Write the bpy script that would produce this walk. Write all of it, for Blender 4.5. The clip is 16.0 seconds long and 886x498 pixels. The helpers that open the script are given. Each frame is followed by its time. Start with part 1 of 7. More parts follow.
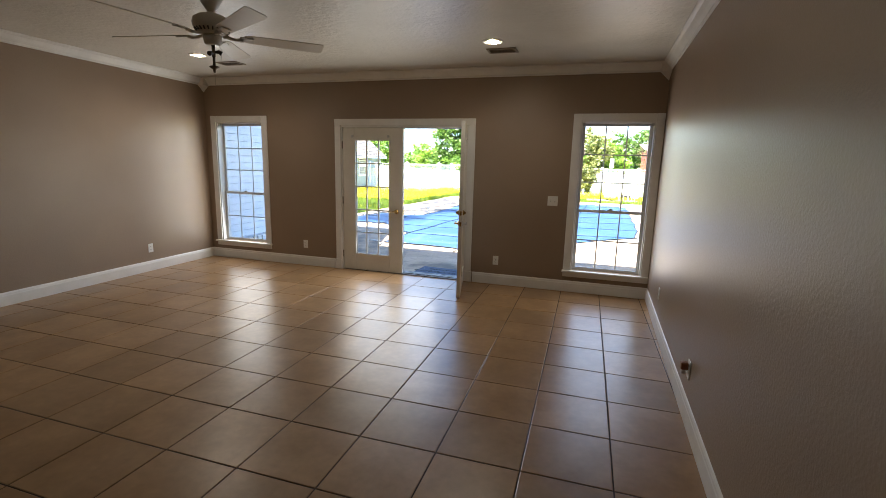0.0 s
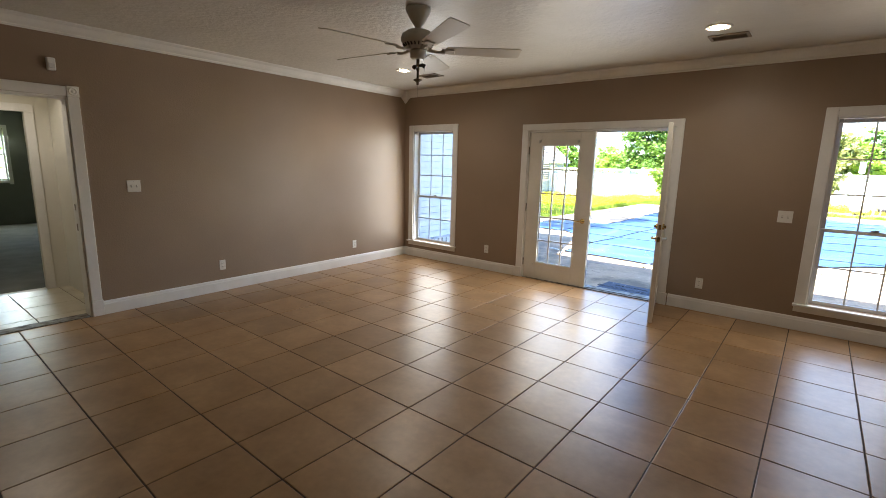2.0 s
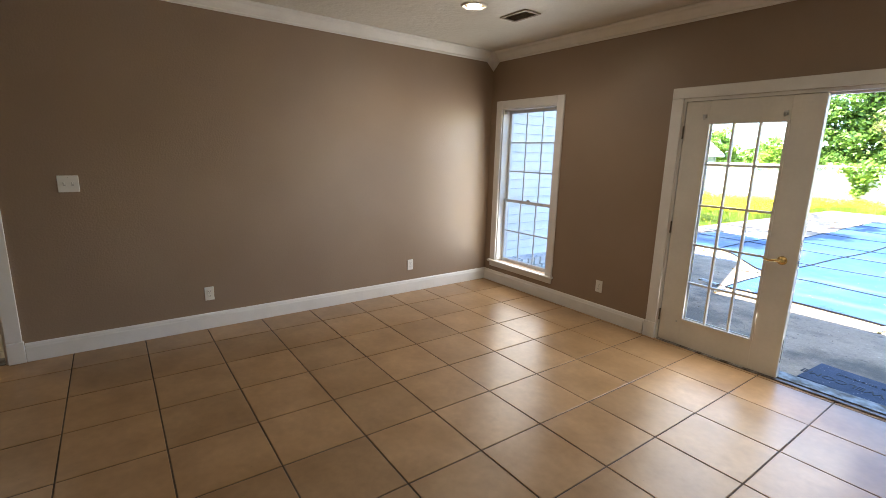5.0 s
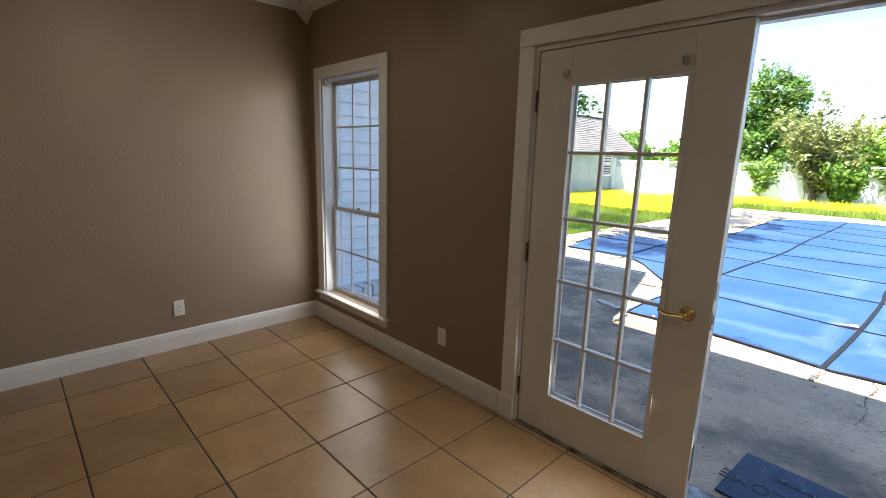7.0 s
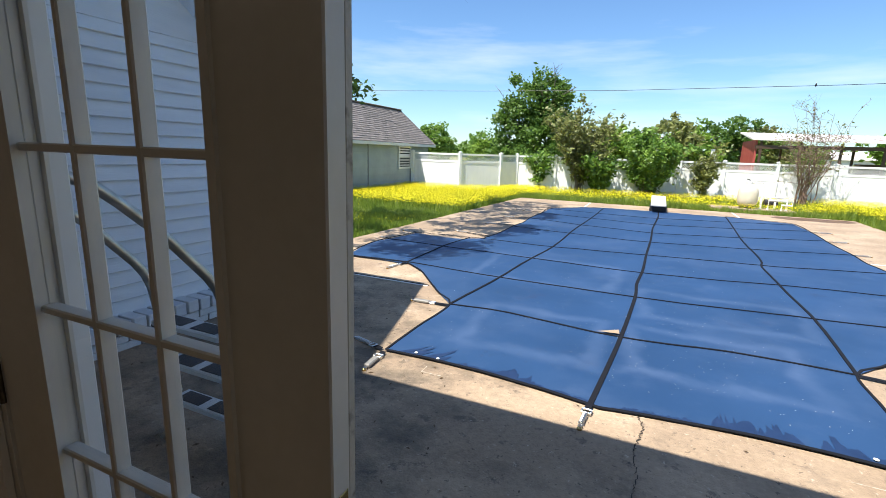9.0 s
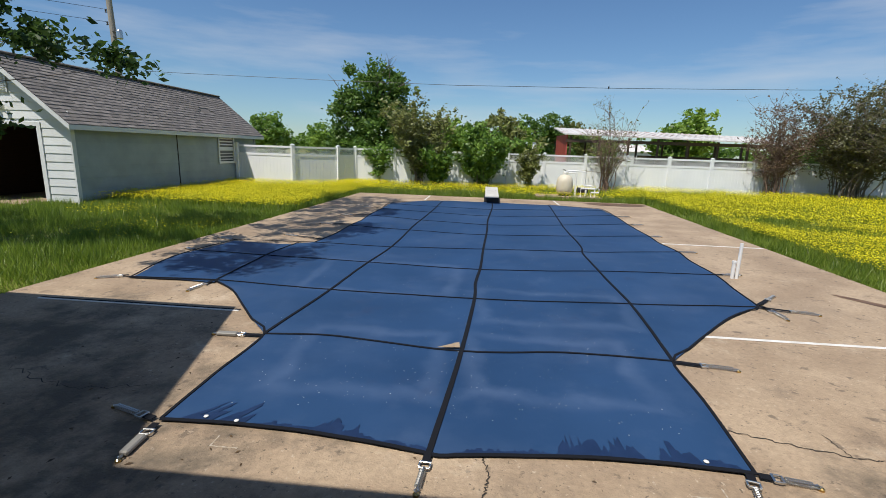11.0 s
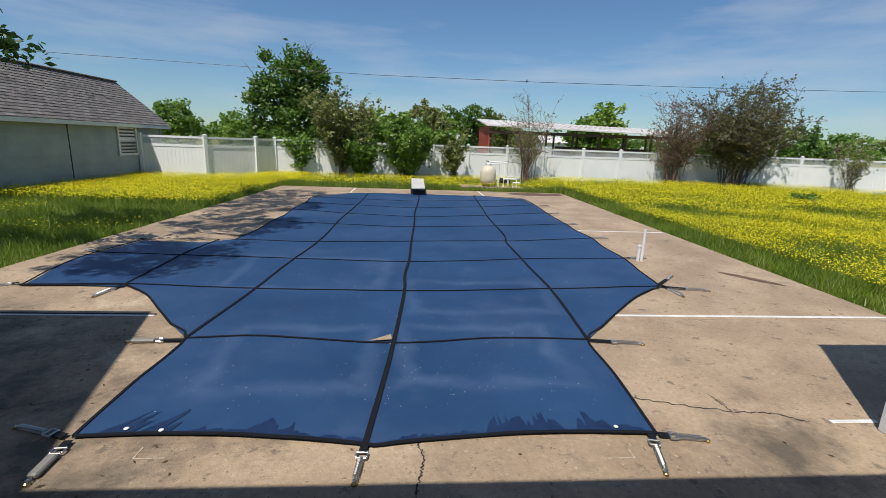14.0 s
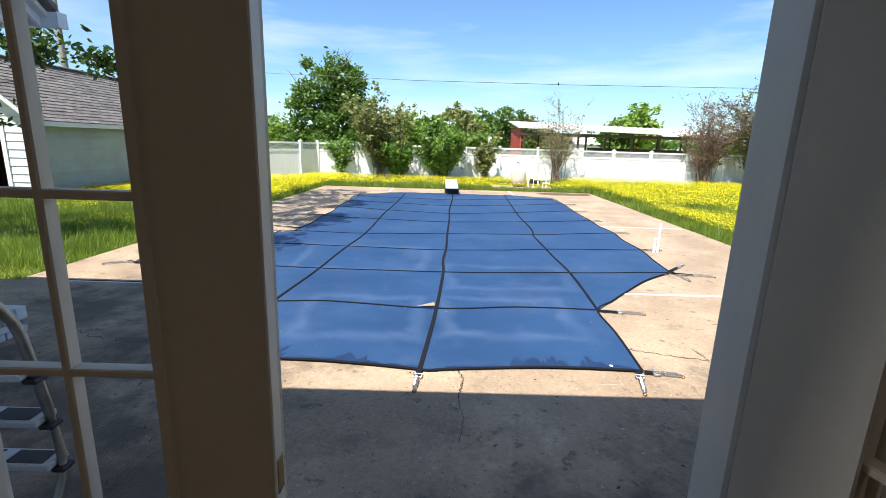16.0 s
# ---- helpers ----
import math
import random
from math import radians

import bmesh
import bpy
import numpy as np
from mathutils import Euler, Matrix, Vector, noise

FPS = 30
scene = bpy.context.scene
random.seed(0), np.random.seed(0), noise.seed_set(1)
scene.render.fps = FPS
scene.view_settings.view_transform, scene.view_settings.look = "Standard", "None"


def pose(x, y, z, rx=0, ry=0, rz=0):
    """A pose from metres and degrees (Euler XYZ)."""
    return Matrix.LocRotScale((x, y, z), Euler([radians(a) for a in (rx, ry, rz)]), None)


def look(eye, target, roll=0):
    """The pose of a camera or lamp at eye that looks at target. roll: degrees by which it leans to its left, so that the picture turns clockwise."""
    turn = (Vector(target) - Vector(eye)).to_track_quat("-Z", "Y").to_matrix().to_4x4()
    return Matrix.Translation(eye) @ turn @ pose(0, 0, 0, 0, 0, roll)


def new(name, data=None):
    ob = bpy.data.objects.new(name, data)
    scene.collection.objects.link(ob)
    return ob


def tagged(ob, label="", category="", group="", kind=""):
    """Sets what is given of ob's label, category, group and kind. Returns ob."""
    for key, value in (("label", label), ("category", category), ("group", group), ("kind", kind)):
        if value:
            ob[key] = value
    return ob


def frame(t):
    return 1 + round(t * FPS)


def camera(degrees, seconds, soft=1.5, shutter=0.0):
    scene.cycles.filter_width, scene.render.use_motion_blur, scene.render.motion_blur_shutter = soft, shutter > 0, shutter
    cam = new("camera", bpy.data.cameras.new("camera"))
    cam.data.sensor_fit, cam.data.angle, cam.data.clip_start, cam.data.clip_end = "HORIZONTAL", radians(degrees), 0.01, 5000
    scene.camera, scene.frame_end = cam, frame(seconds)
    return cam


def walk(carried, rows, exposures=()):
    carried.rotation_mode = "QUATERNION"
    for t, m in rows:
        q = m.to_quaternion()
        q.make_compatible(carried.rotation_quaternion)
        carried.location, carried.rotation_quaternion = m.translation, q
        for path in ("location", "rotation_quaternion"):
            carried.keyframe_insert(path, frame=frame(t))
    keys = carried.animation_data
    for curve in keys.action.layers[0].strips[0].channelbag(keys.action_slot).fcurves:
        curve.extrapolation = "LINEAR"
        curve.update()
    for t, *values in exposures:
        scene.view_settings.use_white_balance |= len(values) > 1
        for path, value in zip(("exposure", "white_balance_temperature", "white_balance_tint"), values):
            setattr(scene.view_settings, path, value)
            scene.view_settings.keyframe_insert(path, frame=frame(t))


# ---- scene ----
cam = camera(87.9, 16.0, soft=0.75)
PATH = [
    (0, (0.328, -0.325, 1.564), (-0.25, 1.554, 1.2), 1.5),
    (0.5, (0.285, -0.298, 1.594), (-0.409, 1.541, 1.227), 1.4),
    (1, (0.257, -0.281, 1.608), (-0.605, 1.486, 1.241), 1.3),
    (1.5, (0.244, -0.241, 1.574), (-0.811, 1.42, 1.217), 1.5),
    (2, (0.169, -0.185, 1.59), (-1.069, 1.343, 1.224), 1.4),
    (2.5, (-0.037, -0.048, 1.609), (-1.419, 1.349, 1.234), 1.2),
    (3, (-0.213, 0.218, 1.633), (-1.705, 1.49, 1.24), 1.0),
    (5.5, (-1.174, 2.194, 1.541), (-2.761, 3.341, 1.134), 1.6),
    (6, (-1.299, 2.654, 1.504), (-2.85, 3.85, 1.101), 1.7),
    (6.5, (-1.411, 3.117, 1.483), (-2.904, 4.387, 1.086), 1.7),
    (7, (-1.577, 3.579, 1.515), (-2.99, 4.936, 1.115), 1.6),
    (7.5, (-1.616, 4.019, 1.525), (-2.924, 5.477, 1.122), 1.6),
    (8, (-1.699, 4.424, 1.528), (-2.854, 6.006, 1.122), 1.6),
    (8.5, (-1.738, 4.787, 1.545), (-2.716, 6.483, 1.130), 1.8),
    (9, (-1.725, 5.127, 1.558), (-2.515, 6.918, 1.146), 1.9),
    (9.5, (-1.705, 5.369, 1.575), (-2.311, 7.23, 1.163), 2.0),
    (10, (-1.696, 5.572, 1.591), (-2.132, 7.48, 1.179), 2.0),
    (12.5, (-1.717, 5.971, 1.577), (-1.641, 7.923, 1.146), 2.1),
    (13, (-1.726, 5.967, 1.578), (-1.613, 7.915, 1.139), 2.2),
    (13.5, (-1.722, 5.912, 1.589), (-1.585, 7.858, 1.147), 2.1),
    (14, (-1.702, 5.759, 1.628), (-1.551, 7.702, 1.178), 2.1),
    (14.5, (-1.69, 5.60, 1.605), (-1.532, 7.542, 1.156), 2.1),
    (15, (-1.712, 5.405, 1.598), (-1.552, 7.347, 1.157), 2.1),
    (15.5, (-1.782, 5.088, 1.620), (-1.650, 7.032, 1.180), 2.0),
    (16, (-1.802, 4.845, 1.645), (-1.784, 6.792, 1.199), 1.8),
]
EXPOSURES = [(0.0, 3.05), (3.0, 3.6), (5.5, 3.3), (6.5, 2.8), (7.5, 2.1), (8.5, 1.28), (9.0, 0.85), (9.5, 0.38), (10.2, 0.08), (12.5, -0.17), (15.0, -0.07), (15.5, 0.25), (16.0, 0.9)]
walk(cam, [(t, look(eye, target, roll)) for t, eye, target, roll in PATH], EXPOSURES)

# ---- world and sun ----
SUN_TRAVEL = Vector((0.28, 0.46, -1.0)).normalized()
SUN_EL = math.asin(-SUN_TRAVEL.z)
SUN_AZ = math.atan2(-SUN_TRAVEL.x, -SUN_TRAVEL.y)
world = bpy.data.worlds.new("sky")
scene.world = world
world.use_nodes = True
wn = world.node_tree
wn.nodes.clear()
w_out = wn.nodes.new("ShaderNodeOutputWorld")
w_bg = wn.nodes.new("ShaderNodeBackground")
w_sky = wn.nodes.new("ShaderNodeTexSky")
w_sky.sky_type = "NISHITA"
w_sky.sun_disc = False
w_sky.sun_elevation = SUN_EL
w_sky.sun_rotation = SUN_AZ
w_sky.air_density, w_sky.dust_density, w_sky.ozone_density = 1.1, 0.1, 1.6
w_bg.inputs["Strength"].default_value = 0.080
# thin streaks of high cloud
w_co = wn.nodes.new("ShaderNodeTexCoord")
w_map = wn.nodes.new("ShaderNodeMapping")
w_map.inputs["Scale"].default_value = (1.0, 1.6, 8.0)
w_map.inputs["Rotation"].default_value = (0.0, 0.12, 0.3)
w_noise = wn.nodes.new("ShaderNodeTexNoise")
w_noise.inputs["Scale"].default_value = 1.6
w_noise.inputs["Detail"].default_value = 7.0
w_noise.inputs["Roughness"].default_value = 0.55
w_ramp = wn.nodes.new("ShaderNodeValToRGB")
w_ramp.color_ramp.elements[0].position, w_ramp.color_ramp.elements[1].position = 0.48, 0.78
w_mul = wn.nodes.new("ShaderNodeMath")
w_mul.operation = "MULTIPLY"
w_mul.inputs[1].default_value = 0.62
w_tint = wn.nodes.new("ShaderNodeMixRGB")
w_tint.blend_type = "MULTIPLY"
w_tint.inputs["Fac"].default_value = 1.0
w_tint.inputs["Color2"].default_value = (0.78, 1.02, 1.28, 1)
w_mix = wn.nodes.new("ShaderNodeMixRGB")
w_mix.inputs["Color2"].default_value = (8.2, 8.7, 9.4, 1)
for a, b in ((w_co.outputs["Generated"], w_map.inputs["Vector"]), (w_map.outputs[0], w_noise.inputs["Vector"]), (w_noise.outputs["Fac"], w_ramp.inputs[0]),
             (w_ramp.outputs["Color"], w_mul.inputs[0]), (w_mul.outputs[0], w_mix.inputs["Fac"]), (w_sky.outputs[0], w_tint.inputs["Color1"]), (w_tint.outputs[0], w_mix.inputs["Color1"]),
             (w_mix.outputs[0], w_bg.inputs["Color"]), (w_bg.outputs[0], w_out.inputs["Surface"])):
    wn.links.new(a, b)

LAMP_WATTS = 2.2
SKY_WATTS = 1.38
sun = new("sun", bpy.data.lights.new("sun", "SUN"))
sun.data.energy, sun.data.angle, sun.data.color = 5.0, radians(0.53), (1.0, 0.95, 0.87)
sun.matrix_world = look((0, 0, 30), Vector((0, 0, 30)) + SUN_TRAVEL)

# daylight of the open sky, at the openings of the pool side
for ox0, ox1, oz0, oz1, oy in ((-3.0, -1.6, 0.3, 1.9, 5.53), (-5.15, -4.4, 0.3, 2.08, 5.585), (0.24, 1.0, 0.3, 2.08, 5.585)):
    sky_lamp = new("sky_light", bpy.data.lights.new("sky_light", "AREA"))
    sky_lamp.data.shape, sky_lamp.data.size, sky_lamp.data.size_y = "RECTANGLE", ox1 - ox0, oz1 - oz0
    sky_lamp.data.energy, sky_lamp.data.color = SKY_WATTS * (0.5 if ox0 > 0 else 1.0) * (ox1 - ox0) * (oz1 - oz0), (1.0, 0.96, 0.87)
    sky_lamp.matrix_world = look(((ox0 + ox1) / 2, oy, (oz0 + oz1) / 2), ((ox0 + ox1) / 2, 0, (oz0 + oz1) / 2 - 0.6))

room_light = new("sky_light", bpy.data.lights.new("sky_light", "AREA"))
room_light.data.shape, room_light.data.size, room_light.data.size_y = "RECTANGLE", 0.7, 1.05
room_light.data.energy, room_light.data.color = 4.5, (0.90, 1.0, 0.90)
room_light.matrix_world = look((-14.0, 1.70, 1.55), (-9.0, 1.4, 0.4))

# ---- helpers of the place ----
FLOOR, CEIL, DECK = 0.0, 2.75, -0.04
XL, XR, YF, YB = -5.4, 1.12, 5.6, -2.2
WALL = 0.16


def part(name, bm, material, parent=None, label="", smooth=False, kind=""):
    me = bpy.data.meshes.new(name)
    bmesh.ops.recalc_face_normals(bm, faces=bm.faces)
    bm.to_mesh(me)
    bm.free()
    for m in (material if isinstance(material, (list, tuple)) else [material]):
        me.materials.append(m)
    if smooth:
        me.polygons.foreach_set("use_smooth", [True] * len(me.polygons))
    ob = new(name, me)
    if parent is not None:
        ob.parent = parent
    return tagged(ob, label, kind=kind)


def thing(name, label, category, m=None, group="", kind=""):
    ob = new(name)
    ob.empty_display_size = 0.1
    if m is not None:
        ob.matrix_basis = m
    return tagged(ob, label, category, group, kind)


def box(bm, x0, x1, y0, y1, z0, z1, bevel=0.0, mat=0, segments=1):
    vs = [bm.verts.new((x, y, z)) for z in (z0, z1) for x, y in ((x0, y0), (x1, y0), (x1, y1), (x0, y1))]
    fs = [bm.faces.new([vs[i] for i in f]) for f in ((3, 2, 1, 0), (4, 5, 6, 7), (0, 1, 5, 4), (1, 2, 6, 5), (2, 3, 7, 6), (3, 0, 4, 7))]
    for f in fs:
        f.material_index = mat
    if bevel:
        es = list({e for f in fs for e in f.edges})
        bmesh.ops.bevel(bm, geom=es, offset=bevel, segments=segments, affect="EDGES", profile=0.5)
    return vs


def boxes(*rows, bevel=0.0):
    bm = bmesh.new()
    for r in rows:
        box(bm, *r, bevel=bevel)
    return bm


def lathe(profile, steps=24, bm=None, at=(0, 0, 0)):
    bm = bm or bmesh.new()
    rings = []
    for r, z in profile:
        if r < 1e-5:
            rings.append([bm.verts.new((at[0], at[1], at[2] + z))])
        else:
            rings.append([bm.verts.new((at[0] + r * math.cos(2 * math.pi * i / steps), at[1] + r * math.sin(2 * math.pi * i / steps), at[2] + z)) for i in range(steps)])
    for a, b in zip(rings, rings[1:]):
        for i in range(steps):
            j = (i + 1) % steps
            if len(a) == 1 and len(b) > 1:
                bm.faces.new((a[0], b[j], b[i]))
            elif len(b) == 1 and len(a) > 1:
                bm.faces.new((a[i], a[j], b[0]))
            elif len(a) > 1:
                bm.faces.new((a[i], a[j], b[j], b[i]))
    return bm


def tube(points, radius, steps=8, bm=None, closed=False, taper=None):
    """A round tube along points; taper gives the radius at each point."""
    bm = bm or bmesh.new()
    pts = [Vector(p) for p in points]
    rings, n = [], len(pts)
    up = Vector((0, 0, 1))
    for i, p in enumerate(pts):
        d = (pts[min(i + 1, n - 1)] - pts[max(i - 1, 0)])
        d = d.normalized() if d.length > 1e-9 else Vector((0, 0, 1))
        side = d.cross(up)
        if side.length < 0.05:
            side = d.cross(Vector((1, 0, 0)))
        side.normalize()
        top = side.cross(d)
        r = taper[i] if taper else radius
        rings.append([bm.verts.new(p + r * (math.cos(2 * math.pi * k / steps) * side + math.sin(2 * math.pi * k / steps) * top)) for k in range(steps)])
    for a, b in zip(rings, rings[1:]):
        for k in range(steps):
            j = (k + 1) % steps
            bm.faces.new((a[k], a[j], b[j], b[k]))
    bm.faces.new(rings[0][::-1])
    bm.faces.new(rings[-1])
    return bm


def extrude_profile(profile, p0, p1, axis_out, bm=None):
    """A moulding: profile of (out, up) pairs swept straight from p0 to p1; axis_out is the unit way off the wall."""
    bm = bm or bmesh.new()
    out = Vector(axis_out)
    a = [bm.verts.new(Vector(p0) + out * o + Vector((0, 0, u))) for o, u in profile]
    b = [bm.verts.new(Vector(p1) + out * o + Vector((0, 0, u))) for o, u in profile]
    n = len(profile)
    for i in range(n):
        j = (i + 1) % n
        bm.faces.new((a[i], a[j], b[j], b[i]))
    bm.faces.new(a[::-1])
    bm.faces.new(b)
    return bm


def wall_boxes(u0, u1, z0, z1, holes):
    """Rectangles (u0, u1, z0, z1) that fill a wall round its holes."""
    out, u = [], u0
    for h0, h1, b, t in sorted(holes):
        if h0 > u:
            out.append((u, h0, z0, z1))
        if b > z0:
            out.append((h0, h1, z0, b))
        if t < z1:
            out.append((h0, h1, t, z1))
        u = h1
    if u < u1:
        out.append((u, u1, z0, z1))
    return out


def grid_mesh(name, xs, ys, height, material, label="", kind="structure"):
    """A sheet over the lines xs, ys at height(x, y)."""
    v = [(x, y, height(x, y)) for y in ys for x in xs]
    w = len(xs)
    f = [(j * w + i, j * w + i + 1, (j + 1) * w + i + 1, (j + 1) * w + i) for j in range(len(ys) - 1) for i in range(w - 1)]
    me = bpy.data.meshes.new(name)
    me.from_pydata(v, [], f)
    me.materials.append(material)
    me.polygons.foreach_set("use_smooth", [True] * len(me.polygons))
    return tagged(new(name, me), label, kind=kind)


def quads_mesh(name, verts, material, parent=None, label="", kind="", per=4):
    """A mesh of loose polygons with `per` corners each, from an array of corners."""
    n = len(verts) // per
    me = bpy.data.meshes.new(name)
    me.vertices.add(len(verts))
    me.vertices.foreach_set("co", np.asarray(verts, dtype=np.float32).ravel())
    me.loops.add(n * per)
    me.loops.foreach_set("vertex_index", np.arange(n * per, dtype=np.int32))
    me.polygons.add(n)
    me.polygons.foreach_set("loop_start", np.arange(0, n * per, per, dtype=np.int32))
    me.update()
    me.materials.append(material)
    ob = new(name, me)
    if parent is not None:
        ob.parent = parent
    return tagged(ob, label, kind=kind)


# ---- materials ----
def material(name, color, rough=0.6, metal=0.0, color2=None, scale=8.0, detail=6.0, fine=0.0, fine_scale=200.0, bump=0.0, bump_scale=60.0, bump_dist=0.01,
             spec=0.5, rough2=None, ramp=(0.35, 0.65), random_object=0.0, random_island=0.0, stretch=(1, 1, 1), coat=0.0, subsurface=0.0, emission=None, e_strength=0.0, stains=()):
    """World-space noise between two colours, fine grain, relief, uneven gloss."""
    m = bpy.data.materials.new(name)
    m.use_nodes = True
    nt = m.node_tree
    n, l = nt.nodes, nt.links
    b = n["Principled BSDF"]
    b.inputs["Roughness"].default_value = rough
    b.inputs["Metallic"].default_value = metal
    b.inputs["Specular IOR Level"].default_value = spec
    b.inputs["Coat Weight"].default_value = coat
    co = n.new("ShaderNodeNewGeometry")
    mp = n.new("ShaderNodeMapping")
    mp.inputs["Scale"].default_value = stretch
    l.new(co.outputs["Position"], mp.inputs["Vector"])
    vec = mp.outputs[0]
    col = None
    c1 = (*color, 1)
    if color2 is not None:
        t = n.new("ShaderNodeTexNoise")
        t.inputs["Scale"].default_value, t.inputs["Detail"].default_value = scale, detail
        l.new(vec, t.inputs["Vector"])
        r = n.new("ShaderNodeValToRGB")
        r.color_ramp.elements[0].position, r.color_ramp.elements[1].position = ramp
        r.color_ramp.elements[0].color, r.color_ramp.elements[1].color = c1, (*color2, 1)
        l.new(t.outputs["Fac"], r.inputs[0])
        col = r.outputs["Color"]
        if rough2 is not None:
            mr = n.new("ShaderNodeMapRange")
            mr.inputs["To Min"].default_value, mr.inputs["To Max"].default_value = rough, rough2
            l.new(t.outputs["Fac"], mr.inputs["Value"])
            l.new(mr.outputs[0], b.inputs["Roughness"])
    else:
        rgb = n.new("ShaderNodeRGB")
        rgb.outputs[0].default_value = c1
        col = rgb.outputs[0]

    for s_col, s_scale, lo, hi, amount in stains:
        t = n.new("ShaderNodeTexNoise")
        t.inputs["Scale"].default_value, t.inputs["Detail"].default_value, t.inputs["Roughness"].default_value = s_scale, 8.0, 0.65
        l.new(vec, t.inputs["Vector"])
        mr = n.new("ShaderNodeMapRange")
        mr.inputs["From Min"].default_value, mr.inputs["From Max"].default_value, mr.inputs["To Max"].default_value = lo, hi, amount
        l.new(t.outputs["Fac"], mr.inputs["Value"])
        mx = n.new("ShaderNodeMixRGB")
        mx.inputs["Color2"].default_value = (*s_col, 1)
        l.new(mr.outputs[0], mx.inputs["Fac"])
        l.new(col, mx.inputs["Color1"])
        col = mx.outputs[0]

    def vary(src, amount, col):
        mr = n.new("ShaderNodeMapRange")
        mr.inputs["To Min"].default_value, mr.inputs["To Max"].default_value = 1 - amount, 1 + amount
        l.new(src, mr.inputs["Value"])
        mx = n.new("ShaderNodeVectorMath")
        mx.operation = "SCALE"
        l.new(col, mx.inputs[0])
        l.new(mr.outputs[0], mx.inputs["Scale"])
        return mx.outputs[0]
    if fine:
        t = n.new("ShaderNodeTexNoise")
        t.inputs["Scale"].default_value, t.inputs["Detail"].default_value = fine_scale, 3.0
        l.new(vec, t.inputs["Vector"])
        col = vary(t.outputs["Fac"], fine, col)
    if random_object:
        o = n.new("ShaderNodeObjectInfo")
        col = vary(o.outputs["Random"], random_object, col)
    if random_island:
        g = n.new("ShaderNodeNewGeometry")
        col = vary(g.outputs["Random Per Island"], random_island, col)
    l.new(col, b.inputs["Base Color"])
    if bump:
        t = n.new("ShaderNodeTexNoise")
        t.inputs["Scale"].default_value, t.inputs["Detail"].default_value = bump_scale, 4.0
        l.new(vec, t.inputs["Vector"])
        bp = n.new("ShaderNodeBump")
        bp.inputs["Strength"].default_value, bp.inputs["Distance"].default_value = bump, bump_dist
        l.new(t.outputs["Fac"], bp.inputs["Height"])
        l.new(bp.outputs[0], b.inputs["Normal"])
    if emission:
        b.inputs["Emission Color"].default_value = (*emission, 1)
        b.inputs["Emission Strength"].default_value = e_strength
    return m


def glass(name, tint=(1, 1, 1), rough=0.0):
    """Thin window glass: clear straight through, glossier at a slant."""
    m = bpy.data.materials.new(name)
    m.use_nodes = True
    nt = m.node_tree
    nt.nodes.clear()
    out = nt.nodes.new("ShaderNodeOutputMaterial")
    tr = nt.nodes.new("ShaderNodeBsdfTransparent")
    tr.inputs["Color"].default_value = (*tint, 1)
    gl = nt.nodes.new("ShaderNodeBsdfGlossy")
    gl.inputs["Roughness"].default_value = rough
    fr = nt.nodes.new("ShaderNodeLayerWeight")
    fr.inputs["Blend"].default_value = 0.5
    pw = nt.nodes.new("ShaderNodeMath")
    pw.operation, pw.inputs[1].default_value = "POWER", 4.5
    ma = nt.nodes.new("ShaderNodeMath")
    ma.operation, ma.inputs[1].default_value, ma.inputs[2].default_value = "MULTIPLY_ADD", 0.55, 0.02
    nt.links.new(fr.outputs["Facing"], pw.inputs[0])
    nt.links.new(pw.outputs[0], ma.inputs[0])
    mx = nt.nodes.new("ShaderNodeMixShader")
    nt.links.new(ma.outputs[0], mx.inputs[0])
    nt.links.new(tr.outputs[0], mx.inputs[1])
    nt.links.new(gl.outputs[0], mx.inputs[2])
    nt.links.new(mx.outputs[0], out.inputs["Surface"])
    return m


def leaf_material(name, color, color2, translucent=0.35, patch=None):
    m = bpy.data.materials.new(name)
    m.use_nodes = True
    nt = m.node_tree
    n, l = nt.nodes, nt.links
    n.clear()
    out = n.new("ShaderNodeOutputMaterial")
    g = n.new("ShaderNodeNewGeometry")
    r = n.new("ShaderNodeValToRGB")
    r.color_ramp.elements[0].color, r.color_ramp.elements[1].color = (*color, 1), (*color2, 1)
    l.new(g.outputs["Random Per Island"], r.inputs[0])
    col = r.outputs["Color"]
    if patch:
        pn = n.new("ShaderNodeTexNoise")
        pn.inputs["Scale"].default_value, pn.inputs["Detail"].default_value = patch[0], 5.0
        l.new(g.outputs["Position"], pn.inputs["Vector"])
        pr = n.new("ShaderNodeMapRange")
        pr.inputs["From Min"].default_value, pr.inputs["From Max"].default_value = 0.38, 0.62
        l.new(pn.outputs["Fac"], pr.inputs["Value"])
        pm = n.new("ShaderNodeMixRGB")
        pm.blend_type = "MULTIPLY"
        pm.inputs["Color2"].default_value = (*patch[1], 1)
        l.new(pr.outputs[0], pm.inputs["Fac"])
        l.new(col, pm.inputs["Color1"])
        col = pm.outputs[0]
    d = n.new("ShaderNodeBsdfDiffuse")
    t = n.new("ShaderNodeBsdfTranslucent")
    gl = n.new("ShaderNodeBsdfGlossy")
    gl.inputs["Roughness"].default_value = 0.45
    mx = n.new("ShaderNodeMixShader")
    mx.inputs[0].default_value = translucent
    m2 = n.new("ShaderNodeMixShader")
    m2.inputs[0].default_value = 0.04
    l.new(col, d.inputs["Color"])
    l.new(col, t.inputs["Color"])
    l.new(d.outputs[0], mx.inputs[1])
    l.new(t.outputs[0], mx.inputs[2])
    l.new(mx.outputs[0], m2.inputs[1])
    l.new(gl.outputs[0], m2.inputs[2])
    l.new(m2.outputs[0], out.inputs["Surface"])
    return m


